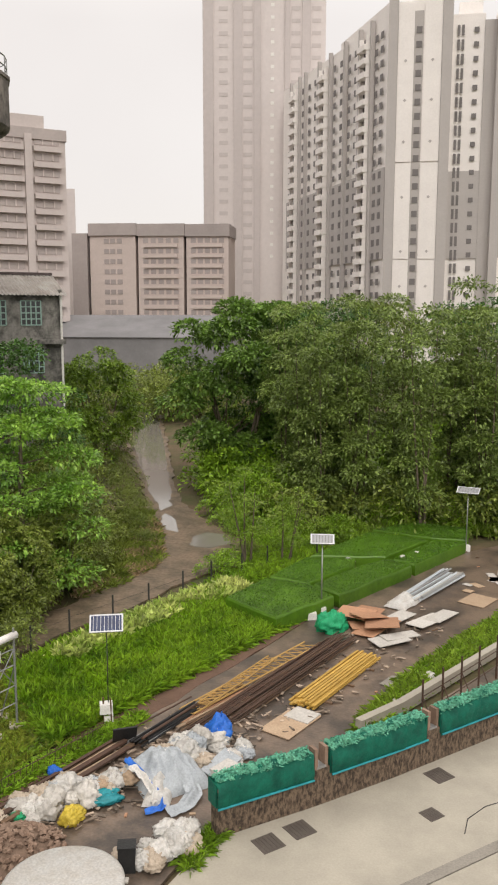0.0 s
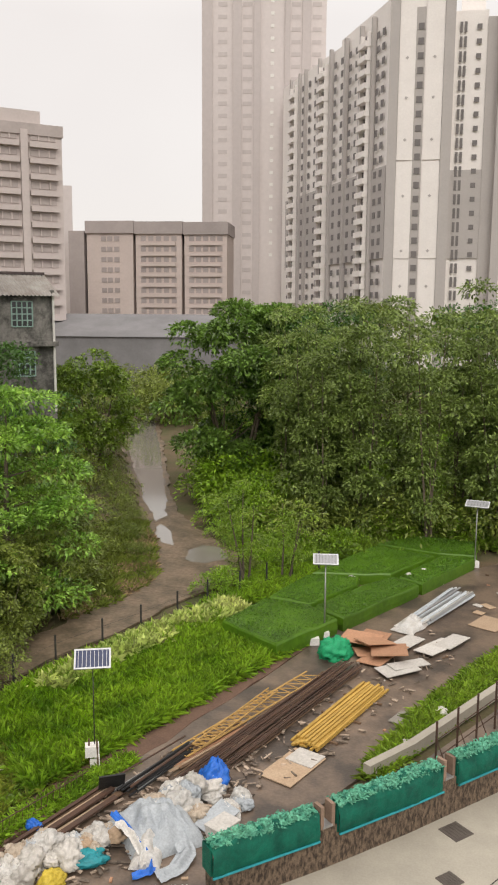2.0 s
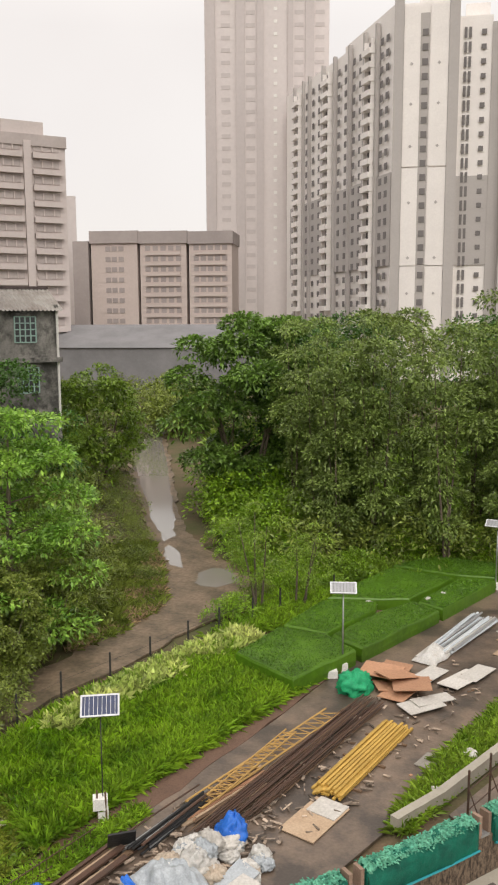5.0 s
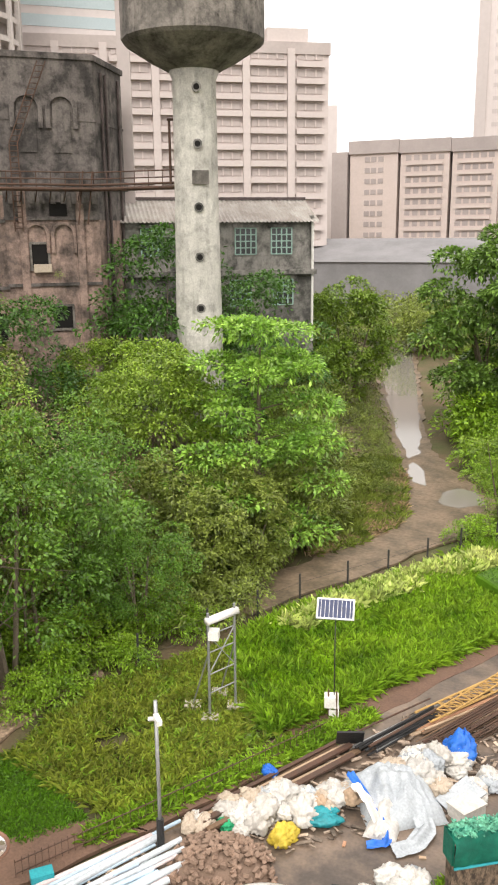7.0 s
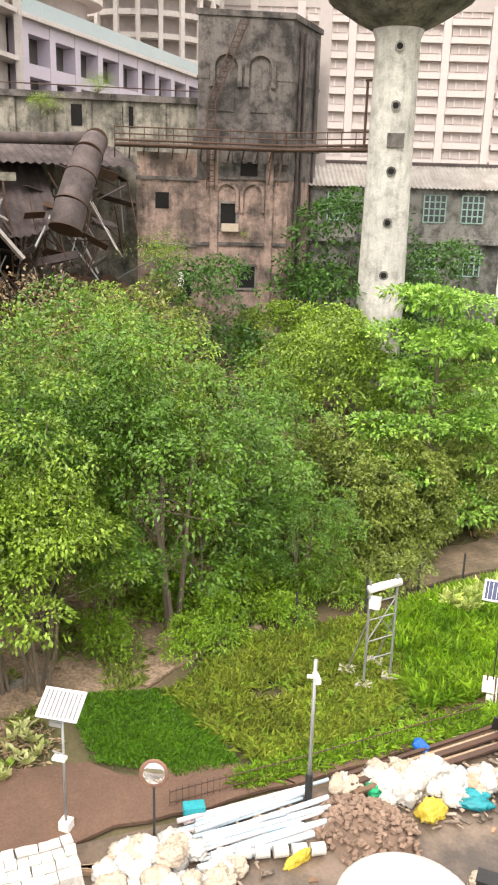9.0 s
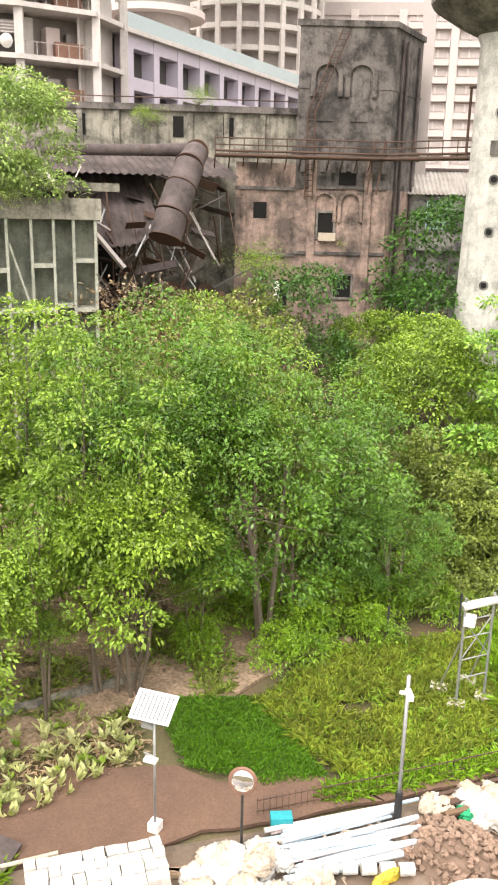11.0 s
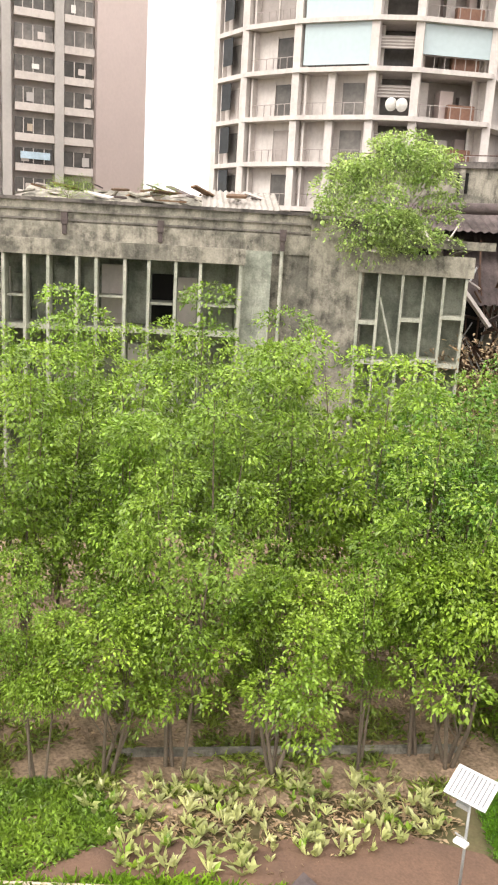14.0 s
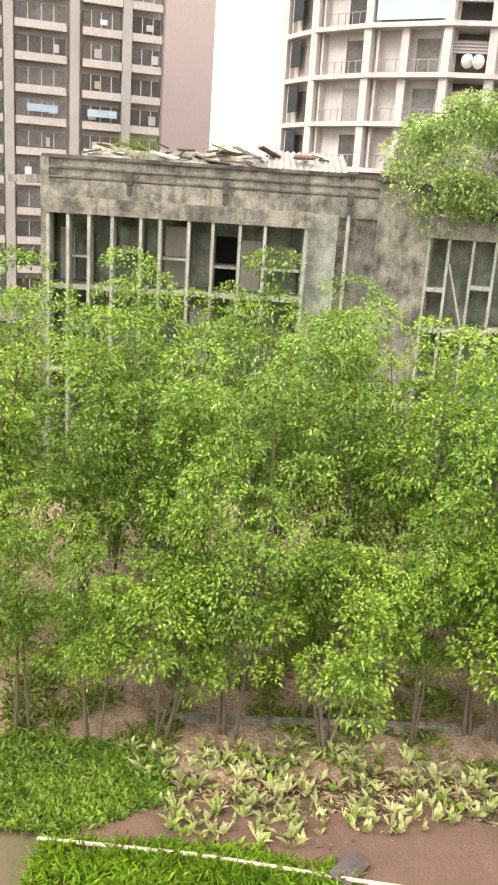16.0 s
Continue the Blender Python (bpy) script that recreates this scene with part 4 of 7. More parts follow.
# fallen roof
fr_ = thing("fallen_roof", "collapsed rusty sheet roof with bent steel trusses", "ruined roof")
rf = Face((-45.5, 25.5), (-40.6, 37.0))
part("roof_sheet", corr(rf, 0, rf.len, 15.4, 17.2, -1.0, -8.0, 0.5, 0.06), M["rusty_sheet"], fr_, "dark rusty sheet roof")
# the shed's inner shade is painted onto its back wall
part("back_shadow_wall", rf.slab(Shape(), 0, rf.len, 0, 15.2, -8.5, -8.0), M["opening_shade_black"], fr_, "near-black back wall of the shed, shade painted on")
for k in range(34):
    u, z = rnd(1.5, rf.len - 1), rnd(9.5, 15)
    x, y = rf.p(u, rnd(-3.0, 1.5))
    part("sheet_scrap", Shape().box((x, y, z), (rnd(1.0, 2.6), rnd(.35, .8), 0.05), rf.rz + rnd(-.5, .5), (rnd(-.9, .9), rnd(-.5, .5))), random.choice((M["rusty_sheet"], M["rusty_sheet"], M["rust_steel"], M["tank_concrete"])), fr_)
for k in range(80):
    u = rnd(0.5, rf.len - .5)
    p0 = Vector((*rf.p(u, rnd(-3, 1.5)), rnd(6.5, 12.5)))
    p1 = Vector((*rf.p(u + rnd(-2.4, 2.4), rnd(-4, 1)), p0.z + rnd(1.2, 4.0)))
    p1.z = min(p1.z, 16.2)
    part("truss_bar", Shape().rod(p0, p1, rnd(0.035, 0.075), n=5), random.choice((M["rust_steel"], M["galvanised"], M["flat_wall"], M["rust_steel"])), fr_)
part("white_girder", Shape().rod((*rf.p(0.4, 1.0), 15.4), (*rf.p(4.6, 2.2), 10.2), 0.16, n=4), M["flat_wall"], fr_, "pale fallen girder")
part("rubble", Shape().sheet(lambda a, b: (*rf.p(rf.len * a, 3.0 - 9 * b), 5.0 + 3.2 * b + 1.8 * noise.noise(Vector((a * 9, b * 7, 2)))), 40, 20), M["red_soil"], fr_, "heap of earth and rubble")
part("sagging_sheet", Shape().sheet(lambda a, b: (*rf.p(1.6 + 5.6 * a, -4.5 + 5.2 * b), 15.6 - 3.4 * b - .9 * math.sin(a * 3.1) * b + .05 * math.sin(a * 75)), 120, 10), M["rusty_sheet"], fr_, "sagging brown corrugated sheet")
du = thing("duct", "large rusty duct bent down into the ruin", "duct")
pts = [Vector((-48.0, 27.5, 16.7)), Vector((-44.5, 32.2, 16.8)), Vector((-42.6, 34.5, 16.9)), Vector((-41.7, 34.1, 16.7)), Vector((-41.1, 33.1, 15.9)), Vector((-40.7, 32.2, 14.7)), Vector((-40.3, 31.2, 13.2)), Vector((-40.1, 30.6, 11.9))]
for (p, q), (r0, r1) in zip(zip(pts, pts[1:]), ((.33, .33), (.33, .4), (.5, .7), (.7, .82), (.84, .9), (.9, .9), (.92, .9))):
    part("duct_segment", Shape().rod(p, q, r0, r1, 24, False), M["rusty_sheet"], du, smooth=True)
    part("flange", Shape().rod(q, q + (q - p).normalized() * .07, r1 * 1.07, r1 * 1.07, 24), M["rust_steel"], du, "raised joint ring")

# ---- concrete fin building ----
cb = thing("fin_building", "derelict stained concrete building with upright fins", "building")
f = Face((-45.0, 1.9), (-41.0, 17.6))
f2 = Face((-41.0, 17.6), (-40.2, 19.9))
L = f.len
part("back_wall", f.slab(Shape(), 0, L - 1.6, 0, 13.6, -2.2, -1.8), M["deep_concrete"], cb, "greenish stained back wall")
part("end_wall", f.slab(Shape(), -0.25, 0.15, 0, 15.5, -9, 0.1), M["old_concrete"], cb)
part("parapet", f.slab(Shape(), -0.1, L + 0.1, 14.55, 15.5, -0.35, 0.0), M["old_concrete"], cb, "blackened parapet")
part("coping", f.slab(Shape(), -0.2, L + 0.2, 15.5, 15.66, -0.45, 0.1), M["black_block"], cb)
for zz in (14.62, 15.05):
    part("moulding", f.slab(Shape(), -0.12, L + 0.12, zz, zz + 0.09, -0.2, 0.09), M["tank_concrete"], cb)
part("frieze", f.slab(Shape(), -0.1, L + 0.1, 13.6, 14.55, -0.3, 0.14), M["old_concrete"], cb)
part("beam", f.slab(Shape(), -0.05, 12.75, 13.0, 13.75, -2.6, 0.9), M["old_concrete"], cb, "projecting stained beam")
part("roof_slab", Shape().prism([Vector(f.p(0, -.4)), Vector(f.p(L, -.4)), Vector((-37.8, 26.0)), Vector((-52, 29)), Vector((-58, 0))], 14.3, 14.7), M["old_concrete"], cb)
for u in (0.25, 1.2, 2.2, 3.3, 4.66, 5.58, 6.95, 8.1, 9.4, 10.6, 12.55):
    part("fin", f.slab(Shape(), u - 0.075, u + 0.075, 0, 13.0, -0.35 if u < 12 else -2.6, 0.85), M["fin_concrete"], cb, "upright concrete fin")
for z in (9.55, 5.4):
    part("floor_ledge", f.slab(Shape(), 0.2, 12.5, z - 0.12, z + 0.12, -2.6, 0.62), M["fin_concrete"], cb)
us = (0.25, 1.2, 2.2, 3.3, 4.66, 5.58, 6.95, 8.1, 9.4, 10.6, 12.5)
for k in range(len(us) - 1):
    for z0 in (9.7, 5.6):
        roll = random.random()
        # a few bays go near-black, the shade of an opening as colour
        ma = M["opening_shade_black"] if roll < 0.15 else M["deep_concrete"] if roll < .7 else M["white_paint"] if roll > .9 else M["flat_wall"]
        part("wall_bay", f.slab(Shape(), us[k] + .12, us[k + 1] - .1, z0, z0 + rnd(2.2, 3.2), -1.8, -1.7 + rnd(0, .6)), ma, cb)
    if k % 2:
        zz = rnd(10.8, 11.4)
        part("sill", f.slab(Shape(), us[k] + .1, us[k + 1] - .1, zz, zz + .12, -2.5, 0.3), M["fin_concrete"], cb)
part("stub_wall", f.slab(Shape(), 12.63, 14.1, 0, 13.7, -2.0, 0.35), M["deep_concrete"], cb, "grey-green plain wall")
part("stub_wall", f.slab(Shape(), 14.1, L, 0, 14.0, -1.0, 0.05), M["old_concrete"], cb)
for u, z in ((14.6, 14.5), (8.6, 14.6), (4.0, 14.75)):
    x, y = f.p(u, 0.22)
    part("rain_hopper", Shape().box((x, y, z), (0.3, 0.3, 0.55), f.rz).box((x, y, z - .5), (0.2, 0.2, .5), f.rz), M["rusty_sheet"], cb, "rusty rainwater hopper")
x, y = f.p(14.6, 0.2)
part("down_pipe", Shape().rod((x, y, 3), (x, y, 14.2), 0.1), M["fin_concrete"], cb, "pale down pipe")
part("corner_wall", Shape().prism([Vector(f2.p(-.2, 0.25)), Vector(f2.p(2.6, 0.25)), Vector(f2.p(2.6, -6)), Vector(f2.p(-.2, -6))], 0, 15.4), M["old_concrete"], cb, "peeling corner block")
part("coping", Shape().prism([Vector(f2.p(-.3, 0.35)), Vector(f2.p(2.7, 0.35)), Vector(f2.p(2.7, -6.1)), Vector(f2.p(-.3, -6.1))], 15.4, 15.56), M["old_concrete"], cb)
# egg-crate bay
f3 = Face((-39.9, 19.7), (-37.25, 24.35))
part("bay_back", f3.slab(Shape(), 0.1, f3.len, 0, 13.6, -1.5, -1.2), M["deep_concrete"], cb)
part("bay_beam", f3.slab(Shape(), -0.12, f3.len + 0.15, 12.95, 13.95, -2.0, 0.12), M["old_concrete"], cb, "heavy stained bay beam")
for k, u in enumerate((0.05, 1.0, 2.15, 3.2, 4.15, 5.2)):
    part("fin", f3.slab(Shape(), u - 0.07, u + 0.07, 0, 12.95, -1.9, 0.05), M["fin_concrete"], cb, "upright concrete fin")
for u0, u1, zs in ((0.12, 0.93, (10.5, 8.5, 6.0)), (1.07, 2.08, (8.55,)), (2.22, 3.13, (10.75, 8.6, 5.2)), (3.27, 4.08, (8.8, 5.3)), (4.22, 5.13, (11.0, 8.6, 5.6))):
    for z in zs:
        part("shelf", f3.slab(Shape(), u0, u1, z - 0.1, z + 0.1, -1.9, 0.02), M["fin_concrete"], cb, "thin concrete ledge")
part("loose_bar", Shape().rod((*f3.p(1.1, .1), 11.8), (*f3.p(2.05, 0.1), 8.6), 0.06, n=6), M["fin_concrete"], cb)
# broken roofing behind the parapet
rr = thing("broken_roof", "sagging broken roof of sheets and rubble", "roof")
part("sheet", corr(f, 1.0, 13.4, 15.0, 16.5, -2.5, -7.5, 0.9, 0.05), M["old_concrete"], rr)
part("sheet", corr(f, 10.6, 14.6, 15.7, 16.7, -1.2, -4.6, 0.32, 0.06), M["corrugated"], rr, "pale corrugated sheets")
for k in range(46):
    x, y = f.p(rnd(0.8, 13.5), rnd(-7.5, -2.0))
    part("debris", Shape().box((x, y, 15.9 + rnd(0, .6)), (rnd(.5, 2.2), rnd(.1, .5), rnd(.04, .12)), rnd(0, 3), (rnd(-.3, .3), rnd(-.3, .3))), random.choice((M["old_concrete"], M["rusty_sheet"], M["flat_wall"], M["brown_wood"])), rr)


# ---- planting ----
def leaf_mesh(name, pts, dirs, length, width, material, droop=0.25, seed=1):
    """Folded leaves as one mesh: pts (n,3) bases, dirs (n,3) directions."""
    rg = np.random.RandomState(seed)
    n = len(pts)
    d = dirs / np.maximum(np.linalg.norm(dirs, axis=1, keepdims=True), 1e-6)
    up = np.tile((0.0, 0.0, 1.0), (n, 1)) + rg.normal(0, 0.42, (n, 3))
    s = np.cross(d, up)
    s /= np.maximum(np.linalg.norm(s, axis=1, keepdims=True), 1e-6)
    nn = np.cross(s, d)
    ln = length * rg.uniform(0.6, 1.25, (n, 1))
    wd = width * rg.uniform(0.7, 1.2, (n, 1))
    tip = pts + d * ln - np.array((0, 0, 1.0)) * ln * droop
    mid = pts + d * ln * 0.5
    v = np.stack([pts, mid + s * wd * 0.5 - nn * wd * 0.15, tip, mid - s * wd * 0.5 - nn * wd * 0.15], 1).reshape(-1, 3)
    k = np.arange(n)[:, None] * 4
    f = np.concatenate([k + np.array([[0, 1, 2]]), k + np.array([[0, 2, 3]])], 1).reshape(-1, 3)
    me = bpy.data.meshes.new(name)
    me.from_pydata(v.tolist(), [], f.tolist())
    me.materials.append(material)
    me.update()
    return me


def blob_leaves(blobs, count, seed, hang=0.0):
    """Points and directions over the shells of ellipsoid clumps (x, y, z, rx, ry, rz)."""
    rg = np.random.RandomState(seed)
    b = np.array(blobs, float)
    wgt = (b[:, 3] * b[:, 4] + b[:, 3] * b[:, 5])
    pick = rg.choice(len(b), count, p=wgt / wgt.sum())
    u = rg.normal(0, 1, (count, 3))
    u /= np.linalg.norm(u, axis=1, keepdims=True)
    # sprays: leaves gather round twig tips
    tips = rg.normal(0, 1, (len(b), 26, 3))
    tips /= np.linalg.norm(tips, axis=2, keepdims=True)
    t = tips[pick, rg.randint(0, 26, count)]
    u = u * 0.42 + t
    u[:, 2] = np.where(rg.rand(count) < 0.72, np.abs(u[:, 2]), u[:, 2])
    u /= np.linalg.norm(u, axis=1, keepdims=True)
    r = rg.uniform(0.55, 1.08, (count, 1)) ** 0.6
    p = b[pick, :3] + u * b[pick, 3:6] * r
    d = u + rg.normal(0, 0.55, (count, 3))
    d[:, 2] -= hang
    return p, d


def tree_proto(name, label, kind, height, leafmat, seed, count, big=1.0, low=.42):
    """A tree at the origin with trunk, limbs and a crown of leaf sprays."""
    random.seed(seed)
    t = thing(name, label, "tree")
    blobs, stems = [], []
    if kind == "bamboo":
        for k in range(3):
            a, r = rnd(0, 6.28), rnd(0.1, 0.45)
            x, y, h = r * math.cos(a), r * math.sin(a), height * rnd(0.82, 1.0)
            lx, ly = x + rnd(-1.2, 1.2), y + rnd(-1.2, 1.2)
            stems.append(((x, y, 0), (lx, ly, h * .93), 0.075, 0.012))
            for j in range(7):
                q = low + (1 - low) * j / 6
                w = 1.05 * (1.1 - 0.6 * abs(q - 0.55)) * height / 11
                blobs.append((x + (lx - x) * q + rnd(-.9, .9), y + (ly - y) * q + rnd(-.9, .9), h * q - .25, w * rnd(.7, 1.15), w * rnd(.7, 1.15), w * rnd(.5, .75)))
        hang, ll, lw = 0.28, 0.125, 0.066
    elif kind == "broad":
        for k in range(4):
            a = rnd(0, 6.28)
            stems.append(((.12 * k * math.cos(a), .12 * k * math.sin(a), 0), (height * .16 * math.cos(a), height * .16 * math.sin(a), height * rnd(.45, .6)), height * .010, height * .006))
        for k in range(46):
            a, e = rnd(0, 6.28), rnd(-1.0 if height > 8 else -.45, 1.0)
            R = height * .34 * math.sqrt(max(.12, 1 - e * e * .85)) * rnd(.55, 1.05)
            cx, cy, cz = R * math.cos(a), R * math.sin(a), height * (.55 + .36 * e)
            w = height * rnd(.075, .14)
            blobs.append((cx, cy, cz, w, w, w * .6))
            if k % 5 == 0:
                q = rnd(.3, .85)
                st = stems[random.randrange(4)]
                a0 = Vector(st[0]).lerp(Vector(st[1]), q)
                stems.append((tuple(a0), (cx, cy, cz), height * .0035, 0.006))
        hang, ll, lw = 0.2, 0.13, 0.075
    elif kind == "dome":
        for k in range(60):
            a, e = rnd(0, 6.28), rnd(-.75, 1.0)
            R = height * .74 * math.sqrt(max(.08, 1 - e * e)) * rnd(.55, 1.0)
            w = height * rnd(.15, .24)
            blobs.append((R * math.cos(a), R * math.sin(a), height * (.30 + .58 * e), w, w, w * .75))
            if k % 8 == 0:
                stems.append(((0, 0, 0), blobs[-1][:3], 0.025, 0.006))
        hang, ll, lw = 0.2, 0.17, 0.10
    elif kind == "tiered":
        stems.append(((0, 0, 0), (0.2, 0, height * .95), height * .024, 0.04))
        for k in range(58):
            q = rnd(.12, 1.0)
            a, R = rnd(0, 6.28), height * .46 * (1.06 - q) ** .42 * rnd(.4, 1.0)
            w = height * rnd(.10, .15)
            blobs.append((R * math.cos(a), R * math.sin(a), height * round(q * 6) / 6 + rnd(-.2, .2), w * 1.15, w * 1.15, w * .36))
            if k % 3 == 0:
                stems.append(((0.1, 0, blobs[-1][2] - .2), blobs[-1][:3], 0.05, 0.02))
        hang, ll, lw = 0.1, 0.26, 0.13
    else:
        for k in range(14):
            a, R = rnd(0, 6.28), rnd(0, height * .75)
            w = height * rnd(.22, .42)
            blobs.append((R * math.cos(a), R * math.sin(a), w * .5 + rnd(0, height * .45) * (1 - R / height), w, w, w * .85))
            stems.append(((0, 0, 0), blobs[-1][:3], 0.03, 0.01))
        hang, ll, lw = 0.1, 0.15, 0.06
    for k, (a, b, r0, r1) in enumerate(stems):
        mid = Vector(a).lerp(Vector(b), .5) + Vector((rnd(-.15, .15), rnd(-.15, .15), 0))
        part("trunk" if k == 0 or kind == "bamboo" else "limb", Shape().rod(a, mid, r0, (r0 + r1) / 2, 7, False).rod(mid, b, (r0 + r1) / 2, r1, 7, False), M["bark"], t)
    p, d = blob_leaves(blobs, count, seed, hang)
    ob = part("crown", leaf_mesh("crown", p, d, ll * big, lw * big, M[leafmat], seed=seed), None, t)
    ob["kind"] = "stuff"
    return t


def place(proto, spots):
    for k, (x, y, h, rz) in enumerate(spots):
        m = pose(x, y, -0.05, 0, 0, rz) @ Matrix.Scale(h, 4)
        if k == 0:
            proto.matrix_basis = m
        else:
            copy_thing(proto, Matrix.Translation((0, 0, 0)) @ m @ Matrix.Diagonal((1 / proto.scale.x, 1 / proto.scale.y, 1 / proto.scale.z, 1)))


bam1 = tree_proto("slender_tree", "slender feathery green tree with thin pale trunks", "bamboo", 11.5, "leaf_mid", 11, 9800, 1.28)
bam2 = tree_proto("slender_tree", "slender feathery yellow-green tree with thin trunks", "bamboo", 11.0, "leaf_yellow", 12, 9800, 1.28)
bam3 = tree_proto("slender_tree", "slender green tree with drooping sprays", "bamboo", 12.0, "leaf_mid", 13, 9800, 1.28)
bro1 = tree_proto("broadleaf_tree", "dense dark green broadleaf tree", "broad", 10.0, "leaf_dark", 14, 8500, 1.7)
bro2 = tree_proto("broadleaf_tree", "rounded yellow-green broadleaf tree", "broad", 7.0, "leaf_yellow", 15, 12500, 1.2)
bro3 = tree_proto("broadleaf_tree", "broad green tree with fine leaves and thin stems", "broad", 10.0, "leaf_deep", 16, 17000, 1.15)
bro4 = tree_proto("broadleaf_tree", "olive green broadleaf tree with rounded crown", "broad", 10.0, "leaf_olive", 20, 6000, 2.05)
bro4b = tree_proto("broadleaf_tree", "small olive green bushy tree beside the creek", "broad", 10.0, "leaf_olive", 27, 9000, 2.5)
tie1 = tree_proto("tiered_tree", "tiered almond tree with large pale-topped leaves", "tiered", 10.0, "leaf_almond", 17, 26000)
thi1 = tree_proto("slender_tree", "slender olive green tree in a thicket", "bamboo", 11.5, "leaf_thicket", 61, 10500, 1.7, .16)
thi2 = tree_proto("slender_tree", "thin grey-green tree with drooping sprays", "bamboo", 12.0, "leaf_thicket", 62, 10500, 1.7, .2)
scr1 = tree_proto("shrub", "tangled olive green shrub with bare twigs", "scrub", 3.0, "leaf_olive", 18, 2700, 1.5)
scr2 = tree_proto("shrub", "fresh green shrub beside the creek", "scrub", 2.4, "leaf_bright", 19, 2800, 1.5)
scr3 = tree_proto("shrub", "dry brown leafless scrub bush", "scrub", 2.6, "leaf_dry", 21, 6500, .48)

# the grove in front of the fin building
random.seed(5)
grove = {0: [], 1: [], 2: []}
for row, (d, hmin, hmax, step) in enumerate(((0.0, .50, .92, 2.6), (3.6, .88, 1.1, 2.7), (8.0, .95, 1.12, 3.0), (12.5, .95, 1.08, 3.4))):
    y = -3.0
    while y < 17.0:
        x = -21.3 + 0.10 * y - d + rnd(-.8, .8)
        grove[random.choice((0, 0, 1, 2, 2))].append((x, y + rnd(-.6, .6), rnd(hmin, hmax) * (1.0 if y < 14 else .85), rnd(0, 360)))
        y += step * rnd(.8, 1.25)
place(bam1, grove[0] + [(-24.5, 21.5, .92, 70)])
# thicket behind the hedge
place(thi1, [(-5.6, 49.4, 1.0, 30), (-3.5, 50.5, 1.15, 100), (4.5, 51.0, 1.2, 60), (-6.5, 55, 1.25, 20), (9.0, 50, 1.2, 10), (-1.0, 57, 1.3, 44), (12.5, 54, 1.25, 200), (2.0, 53.5, 1.2, 150)])
place(thi2, [(-7.4, 51.4, 1.05, 0), (0.5, 49.5, 1.15, 200), (7.0, 53.0, 1.25, 300), (-9.4, 55.5, 1.15, 80), (3.0, 56, 1.3, 10), (-4.2, 53.6, 1.2, 240), (11, 51.5, 1.15, 140)])
place(bam2, grove[1])
place(bam3, grove[2] + [(-21.6, 18.2, .9, 50), (-19.6, 20.2, .82, 150)])
# the big tree and its neighbours beside the flower bed
place(bro3, [(-18.8, 18.3, 1.05, 20), (-22.5, 16.0, 1.1, 100), (-21.0, 23.5, .85, 190), (-25.5, 19.5, 1.1, 250), (-17.2, 23.0, .55, 10)])
place(bro2, [(-19.3, 13.5, .98, 0), (-21.2, 4.0, .78, 90), (-19.9, 8.4, .86, 200), (-23.5, 33.0, 1.3, 60), (-28.0, 38.5, 1.25, 120), (-33, 40.5, 1.2, 20)])
place(bro4b, [(-17.6, 27.4, .46, 0), (-16.6, 30.0, .42, 90), (-19.8, 28.4, .56, 200), (-18.0, 30.6, .52, 40), (-16.4, 33.6, .44, 130), (-20.6, 25.4, .5, 270), (-17.8, 37.4, .42, 10), (-20.4, 42.0, .46, 60), (-23.0, 47.5, .5, 160), (-25.6, 53.5, .55, 220)])
place(tie1, [(-18.6, 34.0, .98, 0)])
htree = tree_proto("broadleaf_tree", "rounded fresh green tree beside the old house", "broad", 11.0, "leaf_mid", 64, 14000, 2.5)
place(htree, [(-27.6, 66.0, .96, 0), (-28.6, 61.5, .55, 80)])
bro5 = tree_proto("broadleaf_tree", "large dome-shaped dark green tree beside the creek", "broad", 15.0, "leaf_dome", 23, 28000, 2.75)
place(bro5, [(-13.6, 60.5, 1.0, 0), (-11.0, 64.0, .95, 120)])
place(bro1, [(-9.5, 62, 1.4, 160), (-34.5, 36.0, 1.1, 100), (-32.0, 47.5, 1.5, 20), (-27.0, 49.5, 1.2, 50), (-8, 70, 1.5, 140), (4, 68, 1.5, 70), (14, 62, 1.45, 0)])
place(bro4, [(-33.0, 30.0, .95, 40), (-36.2, 33.0, 1.0, 140), (-30.5, 25.0, 1.0, 10), (-32, 67, .8, 30), (-46, 96, .75, 10), (-56, 92, .8, 60), (-30, 105, .7, 120), (-18, 98, 1.35, 200), (-43, 84, .7, 90), (-22, 90, .7, 150), (-34, 100, .6, 60), (-50, 104, .7, 0), (-43, 112, .7, 30), (-5, 95, 1.4, 10), (8, 92, 1.45, 90), (20, 88, 1.4, 150), (30, 80, 1.4, 20), (-38, 120, .7, 45)])
